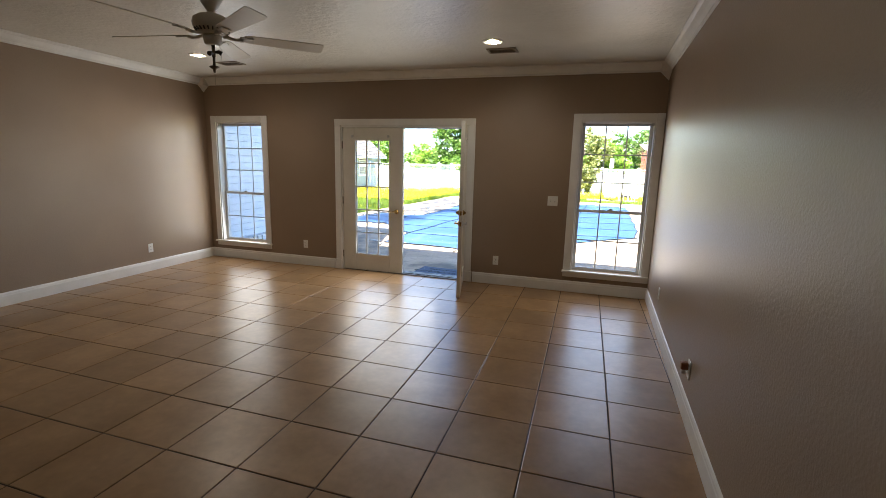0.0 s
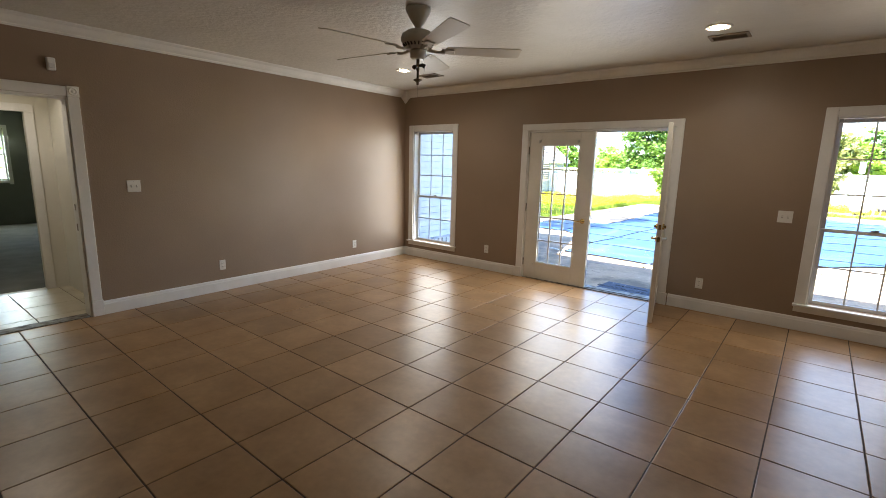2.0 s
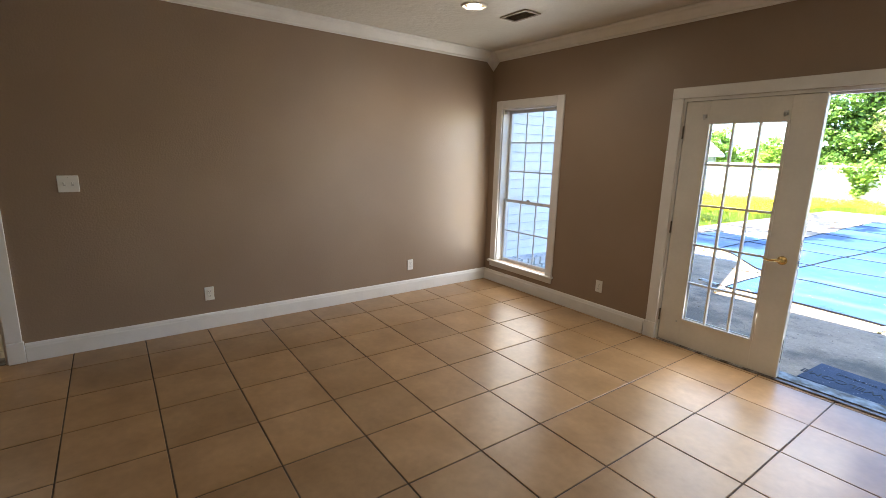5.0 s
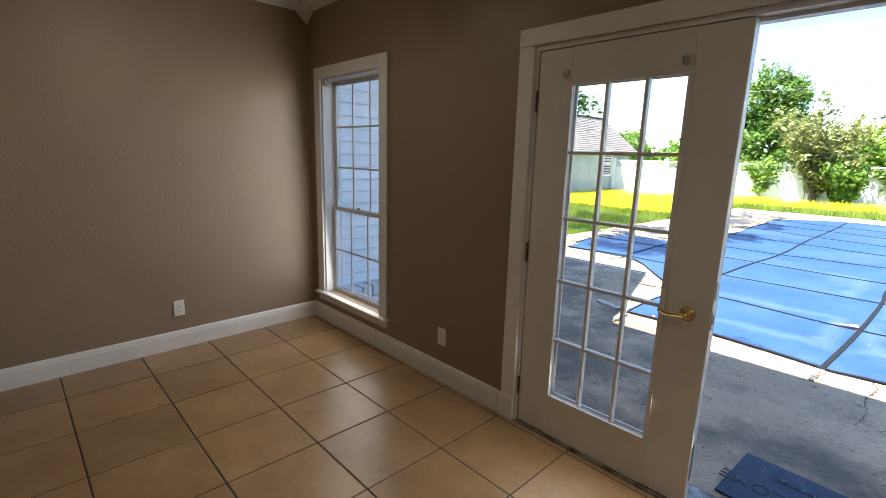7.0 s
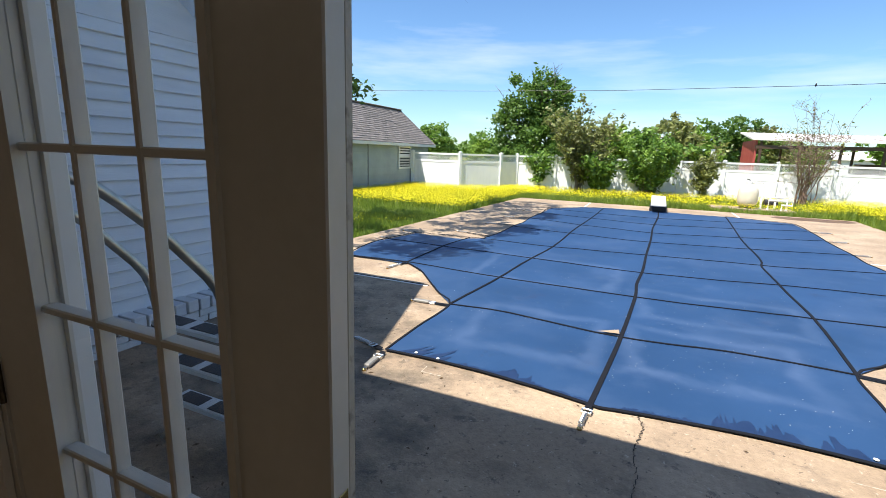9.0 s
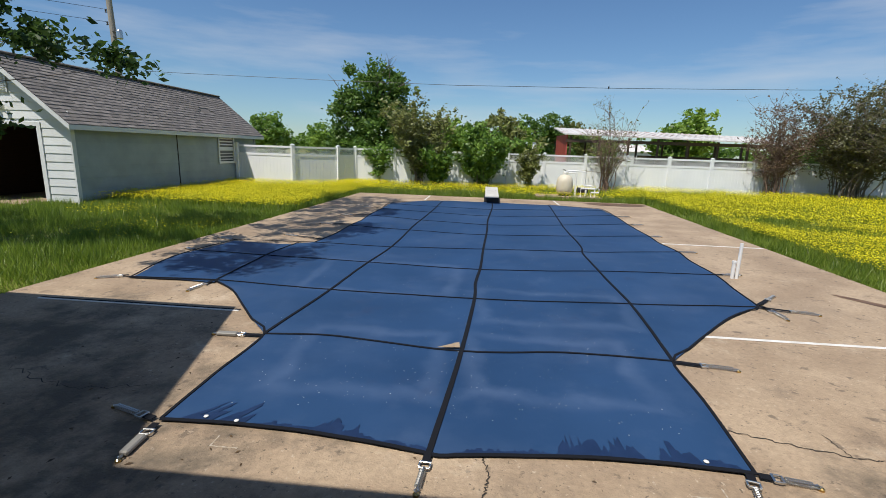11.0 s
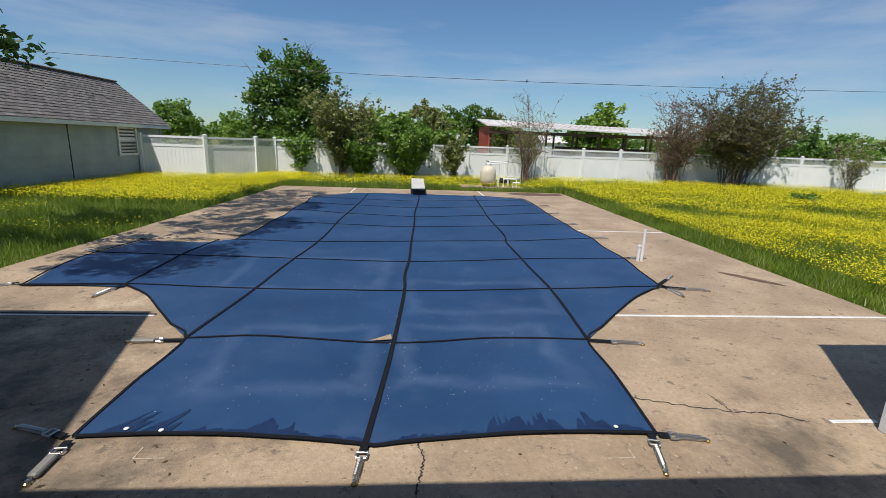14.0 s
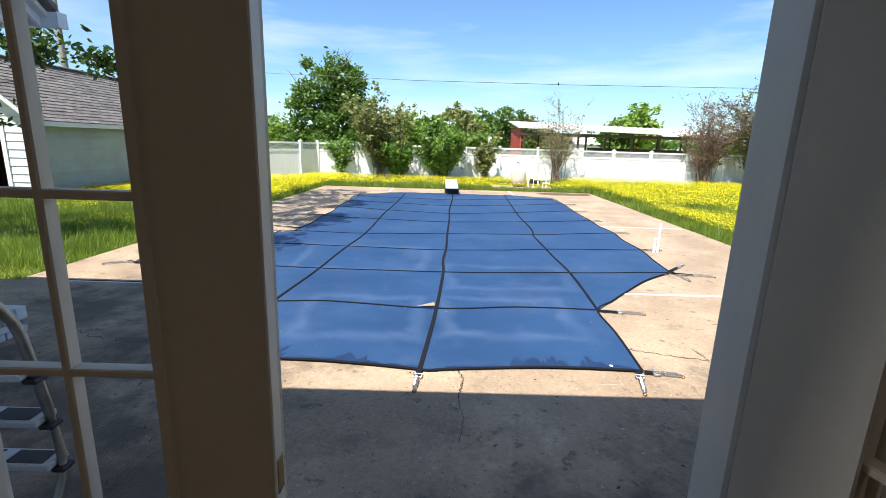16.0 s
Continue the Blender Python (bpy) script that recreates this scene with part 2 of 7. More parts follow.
WALL_PAINT = material("taupe_wall_paint", (0.276, 0.201, 0.141), 0.36, color2=(0.304, 0.223, 0.159), scale=1.3, fine=0.04, fine_scale=90, bump=0.35, bump_scale=75, bump_dist=0.004, rough2=0.44)
TRIM = material("white_trim_paint", (0.74, 0.73, 0.70), 0.42, color2=(0.80, 0.79, 0.76), scale=5, fine=0.03, fine_scale=60, bump=0.08, bump_scale=80, bump_dist=0.002)
CEILING_PAINT = material("textured_ceiling_paint", (0.60, 0.575, 0.51), 0.40, color2=(0.66, 0.635, 0.57), scale=2, bump=0.6, bump_scale=22, bump_dist=0.014)
TILE = material("beige_floor_tile", (0.290, 0.170, 0.078), 0.26, spec=0.46, color2=(0.400, 0.252, 0.130), scale=3.4, detail=9, ramp=(0.3, 0.7), fine=0.16, fine_scale=22, bump=0.06, bump_scale=26, bump_dist=0.004, random_object=0.12, rough2=0.36,
                stains=[((0.20, 0.125, 0.065), 6.0, 0.46, 0.74, 0.32), ((0.13, 0.085, 0.05), 45.0, 0.68, 0.71, 0.4)])
GROUT = material("dark_grout", (0.045, 0.033, 0.025), 0.85, color2=(0.11, 0.08, 0.058), scale=3, bump=0.3, bump_scale=300, bump_dist=0.002)
SIDING = material("white_siding_paint", (0.62, 0.64, 0.65), 0.5, color2=(0.70, 0.715, 0.72), scale=2.5, fine=0.03, fine_scale=70, bump=0.12, bump_scale=20, bump_dist=0.004, stretch=(1, 1, 6))
VINYL = material("white_vinyl", (0.83, 0.84, 0.85), 0.42, color2=(0.88, 0.885, 0.89), scale=1.5, fine=0.02, fine_scale=30)
SHINGLE = material("grey_asphalt_shingle", (0.125, 0.112, 0.105), 0.9, color2=(0.20, 0.18, 0.165), scale=9, fine=0.2, fine_scale=90, random_object=0.15, random_island=0.22, bump=0.3, bump_scale=120)
STRAP = material("black_webbing", (0.010, 0.011, 0.015), 0.85, spec=0.15, bump=0.2, bump_scale=400, bump_dist=0.001)
GLASS = glass("window_glass")

# ---- the room ----
DOOR = (-3.05, -1.17, 0.0, 2.06)
WIN_L = (-5.20, -4.36, 0.28, 2.11)
WIN_R = (0.20, 1.03, 0.28, 2.11)
SIDE_DOOR = (0.14, 1.03, 0.0, 2.11)


def wall_sheet(u0, u1, z0, z1, d0, d1, holes, place):
    """One closed wall of thickness d0 to d1 with its holes cut through; place(u, d, z) gives the corner."""
    us = sorted({u0, u1, *[v for h in holes for v in h[:2]]})
    zs = sorted({z0, z1, *[v for h in holes for v in h[2:] if z0 < v < z1]})
    bm, seen = bmesh.new(), {}

    def corner(i, j, d):
        if (i, j, d) not in seen:
            seen[i, j, d] = bm.verts.new(place(us[i], (d0, d1)[d], zs[j]))
        return seen[i, j, d]

    def solid(i, j):
        if not (0 <= i < len(us) - 1 and 0 <= j < len(zs) - 1):
            return False
        u, z = (us[i] + us[i + 1]) / 2, (zs[j] + zs[j + 1]) / 2
        return not any(a < u < b and c < z < e for a, b, c, e in holes)
    for i in range(len(us) - 1):
        for j in range(len(zs) - 1):
            if not solid(i, j):
                continue
            for d in (0, 1):
                bm.faces.new([corner(i, j, d), corner(i + 1, j, d), corner(i + 1, j + 1, d), corner(i, j + 1, d)])
            for di, dj, p, q in ((-1, 0, (0, 0), (0, 1)), (1, 0, (1, 0), (1, 1)), (0, -1, (0, 0), (1, 0)), (0, 1, (0, 1), (1, 1))):
                if not solid(i + di, j + dj):
                    a, b = (i + p[0], j + p[1]), (i + q[0], j + q[1])
                    bm.faces.new([corner(*a, 0), corner(*b, 0), corner(*b, 1), corner(*a, 1)])
    return bm


def wall_y(name, y0, y1, x0, x1, z0, z1, holes, mat, label):
    return part(name, wall_sheet(x0, x1, z0, z1, y0, y1, holes, lambda u, d, z: (u, d, z)), mat, None, label, kind="structure")


def wall_x(name, x0, x1, y0, y1, z0, z1, holes, mat, label):
    return part(name, wall_sheet(y0, y1, z0, z1, x0, x1, holes, lambda u, d, z: (d, u, z)), mat, None, label, kind="structure")


wall_y("wall_pool_side", YF, YF + WALL - 0.02, XL - 0.1, XR + 0.15, -0.12, CEIL, [DOOR, WIN_L, WIN_R], WALL_PAINT, "taupe painted wall with french doors and two windows")
wall_x("wall_left", XL - 0.15, XL, YB, YF, -0.12, CEIL, [SIDE_DOOR], WALL_PAINT, "taupe painted wall with a doorway to the next room")
wall_x("wall_right", XR, XR + 0.15, YB, YF, -0.12, CEIL, [], WALL_PAINT, "plain taupe painted wall with a soft sheen")
wall_y("wall_back", YB - 0.15, YB, XL - 0.15, XR + 0.15, -0.12, CEIL, [], WALL_PAINT, "plain taupe painted wall behind the walk")
part("ceiling", boxes((XL - 0.15, XR + 0.15, YB - 0.15, YF + WALL, CEIL, CEIL + 0.12)), CEILING_PAINT, None, "off-white textured plaster ceiling", kind="structure")
floor = part("floor", boxes((XL - 0.15, XR + 0.15, YB - 0.15, YF + WALL, -0.14, -0.0035)), GROUT, None, "square beige ceramic tiles in dark grout", kind="structure")

# crown, with a pointed block in each corner
CROWN = [(0.002, -0.108), (0.014, -0.108), (0.020, -0.096), (0.018, -0.086), (0.040, -0.062), (0.062, -0.030), (0.078, -0.022), (0.088, -0.012), (0.088, -0.001), (0.002, -0.001)]
crown = thing("crown_moulding", "cream painted crown moulding under the ceiling", "moulding", kind="structure")
part("length", extrude_profile(CROWN, (XL, YF, CEIL), (XR, YF, CEIL), (0, -1, 0)), TRIM, crown)
part("length", extrude_profile(CROWN, (XL, YB, CEIL), (XL, YF, CEIL), (1, 0, 0)), TRIM, crown)
part("length", extrude_profile(CROWN, (XR, YB, CEIL), (XR, YF, CEIL), (-1, 0, 0)), TRIM, crown)
part("length", extrude_profile(CROWN, (XL, YB, CEIL), (XR, YB, CEIL), (0, 1, 0)), TRIM, crown)
for cx, sx in ((XL, 1), (XR, -1)):
    bm = bmesh.new()
    box(bm, min(cx, cx + sx * 0.105), max(cx, cx + sx * 0.105), YF - 0.105, YF - 0.002, CEIL - 0.115, CEIL - 0.002)
    ring = [bm.verts.new((cx + sx * dx, YF - dy, CEIL - 0.1155)) for dx, dy in ((0.002, 0.002), (0.10, 0.002), (0.10, 0.10), (0.002, 0.10))]
    tip = bm.verts.new((cx + sx * 0.012, YF - 0.012, CEIL - 0.205))
    for i in range(4):
        bm.faces.new((ring[i], ring[(i + 1) % 4], tip))
    part("corner_block", bm, TRIM, crown)

# baseboards
BASE = [(0.001, 0.0), (0.017, 0.0), (0.017, 0.105), (0.014, 0.113), (0.013, 0.125), (0.008, 0.136), (0.001, 0.140)]
base = thing("baseboard", "tall white painted baseboard along the tiled floor", "baseboard", kind="structure")
for x0, x1 in ((XL, -3.16), (-1.07, XR)):
    part("length", extrude_profile(BASE, (x0, YF, 0.001), (x1, YF, 0.001), (0, -1, 0)), TRIM, base)
for y0, y1 in ((YB, 0.03), (1.125, YF - 0.017)):
    part("length", extrude_profile(BASE, (XL, y0, 0.001), (XL, y1, 0.001), (1, 0, 0)), TRIM, base)
part("length", extrude_profile(BASE, (XR, YB, 0.001), (XR, YF - 0.017, 0.001), (-1, 0, 0)), TRIM, base)
part("length", extrude_profile(BASE, (XL, YB, 0.001), (XR, YB, 0.001), (0, 1, 0)), TRIM, base)

SASH = material("white_sash_paint", (0.66, 0.67, 0.67), 0.4, color2=(0.74, 0.75, 0.75), scale=6, fine=0.03, fine_scale=80)
METAL = material("brushed_metal", (0.55, 0.55, 0.54), 0.32, metal=1.0, fine=0.1, fine_scale=300)
BRASS = material("worn_brass", (0.62, 0.43, 0.16), 0.25, metal=1.0, color2=(0.45, 0.31, 0.12), scale=30)
DARK_METAL = material("dark_hinge_metal", (0.10, 0.085, 0.07), 0.4, metal=0.9, color2=(0.2, 0.17, 0.12), scale=40)
PLASTIC = material("white_plastic", (0.78, 0.77, 0.73), 0.35)
PLASTIC_DARK = material("dark_slot", (0.03, 0.03, 0.03), 0.5)


def window(name, hole, label, latch=True):
    """A double-hung window: 3 by 3 lights above, 3 by 2 below, with casing, stool and jambs."""
    x0, x1, z0, z1 = hole
    w = thing(name, label, "window", kind="structure")
    y_in, y_out = YF, YF + WALL - 0.02
    c0, c1, ct = x0 - 0.09, min(x1 + 0.09, XR - 0.004), z1 + 0.085
    part("casing", boxes((c0, x0 + 0.004, YF - 0.02, YF - 0.001, z0 - 0.0, ct), (x1 - 0.004, c1, YF - 0.02, YF - 0.001, z0 - 0.0, ct),
                         (x0 + 0.0045, x1 - 0.0045, YF - 0.02, YF - 0.001, z1 - 0.004, ct), bevel=0.003), TRIM, w)
    bm = bmesh.new()
    box(bm, c0 - 0.012, min(c1 + 0.012, XR - 0.003), YF - 0.055, YF + 0.09, z0 - 0.026, z0 - 0.0005, bevel=0.006, segments=2)
    part("sill", bm, TRIM, w)
    part("apron", boxes((c0, c1, YF - 0.018, YF - 0.001, z0 - 0.085, z0 - 0.027), bevel=0.003), TRIM, w)
    part("jamb", boxes((x0, x0 + 0.018, YF, y_out + 0.01, z0, z1), (x1 - 0.018, x1, YF, y_out + 0.01, z0, z1), (x0 + 0.018, x1 - 0.018, YF, y_out + 0.01, z1 - 0.018, z1)), TRIM, w)
    part("exterior_trim", boxes((x0 - 0.07, x0 + 0.02, y_out + 0.011, y_out + 0.03, z0 - 0.06, z1 + 0.07), (x1 - 0.02, x1 + 0.07, y_out + 0.011, y_out + 0.03, z0 - 0.06, z1 + 0.07),
                                (x0 + 0.021, x1 - 0.021, y_out + 0.011, y_out + 0.03, z1 - 0.02, z1 + 0.07), (x0 + 0.021, x1 - 0.021, y_out + 0.005, y_out + 0.05, z0 - 0.06, z0 + 0.015)), SIDING, w)
    mid = 1.03
    for kind, a, b, rows, y in (("upper_sash", mid - 0.015, z1 - 0.018, 3, YF + 0.105), ("lower_sash", z0 + 0.001, mid + 0.02, 2, YF + 0.078)):
        s0, s1 = x0 + 0.019, x1 - 0.019
        f = 0.034
        sash = part(kind, boxes((s0, s0 + f, y, y + 0.025, a, b), (s1 - f, s1, y, y + 0.025, a, b), (s0 + f, s1 - f, y, y + 0.025, a, a + f), (s0 + f, s1 - f, y, y + 0.025, b - f, b), bevel=0.002), SASH, w)
        g0, g1, h0, h1 = s0 + f, s1 - f, a + f, b - f
        for i in (1, 2):
            xm = g0 + (g1 - g0) * i / 3
            part("muntin", boxes((xm - 0.007, xm + 0.007, y + 0.006, y + 0.02, h0, h1)), SASH, sash)
        for j in range(1, rows):
            zm = h0 + (h1 - h0) * j / rows
            part("muntin", boxes((g0, g1, y + 0.0055, y + 0.0195, zm - 0.007, zm + 0.007)), SASH, sash)
        for i in range(3):
            for j in range(rows):
                pa = part("pane", boxes((g0 + (g1 - g0) * i / 3, g0 + (g1 - g0) * (i + 1) / 3, y + 0.0115, y + 0.0135, h0 + (h1 - h0) * j / rows, h0 + (h1 - h0) * (j + 1) / rows)), GLASS, sash)
                pa.visible_shadow = False
    if latch:
        xm = (x0 + x1) / 2
        part("sash_lock", boxes((xm - 0.03, xm + 0.03, YF + 0.08, YF + 0.10, mid + 0.0205, mid + 0.034), (xm - 0.006, xm + 0.03, YF + 0.07, YF + 0.085, mid + 0.028, mid + 0.042), bevel=0.003), METAL, w)
    for bx in (x0 + 0.019, x1 - 0.049):
        part("blind_bracket", boxes((bx, bx + 0.03, YF + 0.012, YF + 0.045, z1 - 0.055, z1 - 0.019), (bx + 0.006, bx + 0.024, YF + 0.006, YF + 0.0115, z1 - 0.05, z1 - 0.024)), METAL, w)
    return w


window("window_1", WIN_L, "white double-hung window with narrow muntins")
window("window_2", WIN_R, "white double-hung window looking out to the pool")

# ---- french doors to the pool ----
door_frame = thing("door_1", "white french door frame with wide casing", "door frame", kind="structure")
dx0, dx1, dzt = DOOR[0], DOOR[1], DOOR[3]
part("casing", boxes((dx0 - 0.085, dx0 + 0.008, YF - 0.02, YF - 0.001, 0.145, dzt + 0.0), bevel=0.003), TRIM, door_frame)
part("casing", boxes((dx1 - 0.008, dx1 + 0.075, YF - 0.02, YF - 0.001, 0.145, dzt + 0.0), bevel=0.003), TRIM, door_frame)
part("head_casing", boxes((dx0 - 0.085, dx1 + 0.075, YF - 0.022, YF - 0.001, dzt + 0.001, dzt + 0.085), bevel=0.003), TRIM, door_frame)
for a, b in ((dx0 - 0.098, dx0 + 0.008), (dx1 - 0.008, dx1 + 0.088)):
    part("plinth", boxes((a, b, YF - 0.028, YF - 0.001, 0.001, 0.144), bevel=0.003), TRIM, door_frame)
part("jamb", boxes((dx0, dx0 + 0.026, YF, YF + WALL, 0.0, dzt)), TRIM, door_frame)
part("jamb", boxes((dx1 - 0.026, dx1, YF, YF + WALL, 0.0, dzt)), TRIM, door_frame)
part("head_jamb", boxes((dx0 + 0.0265, dx1 - 0.0265, YF, YF + WALL, dzt - 0.024, dzt)), TRIM, door_frame)
part("door_stop", boxes((dx0 + 0.0265, dx0 + 0.04, YF + 0.05, YF + 0.09, 0.02, dzt - 0.025), (dx1 - 0.04, dx1 - 0.0265, YF + 0.05, YF + 0.09, 0.02, dzt - 0.025), (dx0 + 0.041, dx1 - 0.041, YF + 0.05, YF + 0.09, dzt - 0.038, dzt - 0.0245)), TRIM, door_frame)
part("brick_mould", boxes((dx0 - 0.05, dx0 + 0.012, YF + WALL + 0.001, YF + WALL + 0.04, -0.03, dzt + 0.05), (dx1 - 0.012, dx1 + 0.05, YF + WALL + 0.001, YF + WALL + 0.04, -0.03, dzt + 0.05),
                          (dx0 + 0.013, dx1 - 0.013, YF + WALL + 0.001, YF + WALL + 0.04, dzt - 0.012, dzt + 0.05), bevel=0.004), TRIM, door_frame)
WORN_SILL = material("worn_metal_threshold", (0.30, 0.29, 0.27), 0.45, metal=0.7, color2=(0.10, 0.075, 0.05), scale=14, rough2=0.7)
part("threshold", boxes((dx0 + 0.027, dx1 - 0.027, YF - 0.012, YF + WALL + 0.03, -0.04, 0.012), (dx0 + 0.027, dx1 - 0.027, YF + 0.03, YF + 0.06, 0.0121, 0.02), bevel=0.003), WORN_SILL, door_frame, "worn metal threshold")

DOOR_PAINT = material("off_white_door_paint", (0.66, 0.63, 0.56), 0.4, color2=(0.72, 0.69, 0.62), scale=4, fine=0.05, fine_scale=40, bump=0.06, bump_scale=60, bump_dist=0.002)
DIRTY = material("chipped_door_edge", (0.56, 0.52, 0.44), 0.6, color2=(0.12, 0.085, 0.05), scale=22, ramp=(0.55, 0.72), bump=0.3, bump_scale=60)


def french_leaf(name, label, width, height, m, glass0, glass1, gz0, gz1, rows=5, cols=3, glass_mat=None, hinge_y=-0.007):
    """A glazed leaf; x runs from the hinge, y through its thickness, z up."""
    leaf = thing(name, label, "door", m)
    t = 0.044
    part("hinge_stile", boxes((0.0, glass0, 0, t, 0.0, height), bevel=0.003), DOOR_PAINT, leaf)
    part("lock_stile", boxes((glass1, width, 0, t, 0.0, height), bevel=0.003), DOOR_PAINT, leaf)
    part("top_rail", boxes((glass0, glass1, 0.0005, t - 0.0005, gz1, height)), DOOR_PAINT, leaf)
    part("bottom_rail", boxes((glass0, glass1, 0.0005, t - 0.0005, 0.0, gz0)), DOOR_PAINT, leaf)
    # raised lip round the glass on both faces
    for y0, y1 in ((-0.008, 0.0), (t, t + 0.008)):
        part("glazing_bead", boxes((glass0 - 0.006, glass0 + 0.012, y0, y1, gz0 - 0.006, gz1 + 0.006), (glass1 - 0.012, glass1 + 0.006, y0, y1, gz0 - 0.006, gz1 + 0.006),
                                   (glass0 + 0.012, glass1 - 0.012, y0, y1, gz0 - 0.006, gz0 + 0.012), (glass0 + 0.012, glass1 - 0.012, y0, y1, gz1 - 0.012, gz1 + 0.006)), DOOR_PAINT, leaf)
    for i in range(1, cols):
        xm = glass0 + (glass1 - glass0) * i / cols
        part("muntin", boxes((xm - 0.008, xm + 0.008, 0.006, t - 0.006, gz0, gz1), bevel=0.003), DOOR_PAINT, leaf)
    for j in range(1, rows):
        zm = gz0 + (gz1 - gz0) * j / rows
        part("muntin", boxes((glass0, glass1, 0.0065, t - 0.0065, zm - 0.008, zm + 0.008), bevel=0.003), DOOR_PAINT, leaf)
    for i in range(cols):
        for j in range(rows):
            pa = part("pane", boxes((glass0 + (glass1 - glass0) * i / cols, glass0 + (glass1 - glass0) * (i + 1) / cols, t / 2 - 0.0015, t / 2 + 0.0015,
                                     gz0 + (gz1 - gz0) * j / rows, gz0 + (gz1 - gz0) * (j + 1) / rows)), glass_mat or GLASS, leaf)
            pa.visible_shadow = False
    for z in (0.22, 1.0, 1.78):
        bm = lathe([(0.0, -0.052), (0.006, -0.052), (0.006, 0.052), (0.0, 0.052)], 10, at=(-0.004, hinge_y, z))
        part("hinge", bm, DARK_METAL, leaf, "dark metal butt hinge")
    return leaf


def door_lever(parent, x, z, side, mat, t=0.044, way=-1):
    """A lever on a rose on one face (side -1 or +1)."""
    y = 0.0 if side < 0 else t
    bm = bmesh.new()
    prof = [(0.0, 0.0), (0.032, 0.0), (0.032, 0.004), (0.022, 0.010), (0.012, 0.014), (0.010, 0.045), (0.0, 0.045)]
    lathe(prof, 18, bm)
    bmesh.ops.transform(bm, matrix=Matrix.Translation((x, y, z)) @ Matrix.Rotation(radians(90 if side < 0 else -90), 4, "X"), verts=bm.verts)
    yy = y + side * 0.042
    tube([(x, yy, z), (x + way * 0.03, yy + side * 0.006, z + 0.002), (x + way * 0.07, yy + side * 0.004, z - 0.006), (x + way * 0.105, yy, z + 0.004)], 0.008, 8, bm, taper=[0.010, 0.008, 0.008, 0.009])
    return part("door_handle", bm, mat, parent, "", smooth=True)


LEFT_LEAF_X = -3.018
left_leaf = french_leaf("french_door", "closed off-white french door with fifteen panes", 0.918, 2.018, pose(LEFT_LEAF_X, YF + 0.004, 0.014), 0.185, 0.725, 0.225, 1.855)
door_lever(left_leaf, 0.828, 0.875, -1, BRASS)
part("deadbolt_strike", boxes((0.9185, 0.9205, 0.008, 0.036, 0.955, 1.03), bevel=0.0008), BRASS, left_leaf, "worn brass strike plate")
part("latch_strike", boxes((0.9185, 0.9205, 0.006, 0.038, 0.83, 0.905), bevel=0.0008), BRASS, left_leaf, "worn brass strike plate")
part("strike_hole", boxes((0.9206, 0.921, 0.014, 0.03, 0.85, 0.885)), PLASTIC_DARK, left_leaf)
part("astragal", boxes((0.888, 0.916, 0.0445, 0.062, 0.0, 2.018), bevel=0.002), DIRTY, left_leaf, "chipped dirty astragal strip")
part("flush_bolt", boxes((0.9185, 0.9195, 0.016, 0.03, 0.12, 0.30)), DARK_METAL, left_leaf)
for hx in (0.155, 0.70):
    part("blind_bracket", boxes((hx - 0.014, hx + 0.014, -0.016, -0.0002, 1.885, 1.915), (hx - 0.006, hx + 0.006, -0.024, -0.0165, 1.875, 1.905), bevel=0.002), METAL, left_leaf)
part("bumper", lathe([(0, -0.008), (0.008, -0.006), (0.008, 0.006), (0, 0.008)], 10, at=(0.15, -0.006, 0.20)), METAL, left_leaf)

right_leaf = french_leaf("french_door", "open off-white french door swung into the room", 0.89, 2.018, pose(-1.241, YF - 0.008, 0.014, 0, 0, -77.5), 0.18, 0.71, 0.225, 1.855, hinge_y=0.05)
door_lever(right_leaf, 0.823, 0.875, -1, BRASS)
door_lever(right_leaf, 0.823, 0.875, 1, METAL)
for s, yy in ((-1, 0.0), (1, 0.044)):
    bm = lathe([(0, 0), (0.030, 0), (0.030, 0.010), (0.024, 0.018), (0, 0.020)], 18)
    bmesh.ops.transform(bm, matrix=Matrix.Translation((0.823, yy, 1.0)) @ Matrix.Rotation(radians(90 if s < 0 else -90), 4, "X"), verts=bm.verts)
    box(bm, 0.817, 0.829, *sorted((yy + s * 0.018, yy + s * 0.034)), 0.985, 1.015, bevel=0.002)
    part("deadbolt", bm, BRASS, right_leaf)
part("latch_plate", boxes((0.8902, 0.892, 0.010, 0.034, 0.85, 0.90), (0.8902, 0.902, 0.016, 0.028, 0.866, 0.884)), BRASS, right_leaf)
part("bolt_plate", boxes((0.8902, 0.892, 0.010, 0.034, 0.975, 1.025)), BRASS, right_leaf)

# ---- doorway in the left wall, the lobby behind it and the dim room beyond ----
side_frame = thing("door_2", "white doorway casing with corner rosettes", "door frame", kind="structure")
sy0, sy1, szt = SIDE_DOOR[0], SIDE_DOOR[1], SIDE_DOOR[3]
part("casing", boxes((XL + 0.001, XL + 0.02, sy0 - 0.085, sy0 + 0.006, 0.0, szt), bevel=0.003), TRIM, side_frame)
part("casing", boxes((XL + 0.001, XL + 0.02, sy1 - 0.006, sy1 + 0.085, 0.16, szt), bevel=0.003), TRIM, side_frame)
part("head_casing", boxes((XL + 0.001, XL + 0.02, sy0 + 0.0065, sy1 - 0.0065, szt + 0.001, szt + 0.088), bevel=0.003), TRIM, side_frame)
part("plinth", boxes((XL + 0.001, XL + 0.026, sy1 - 0.006, sy1 + 0.092, 0.001, 0.159), bevel=0.003), TRIM, side_frame)
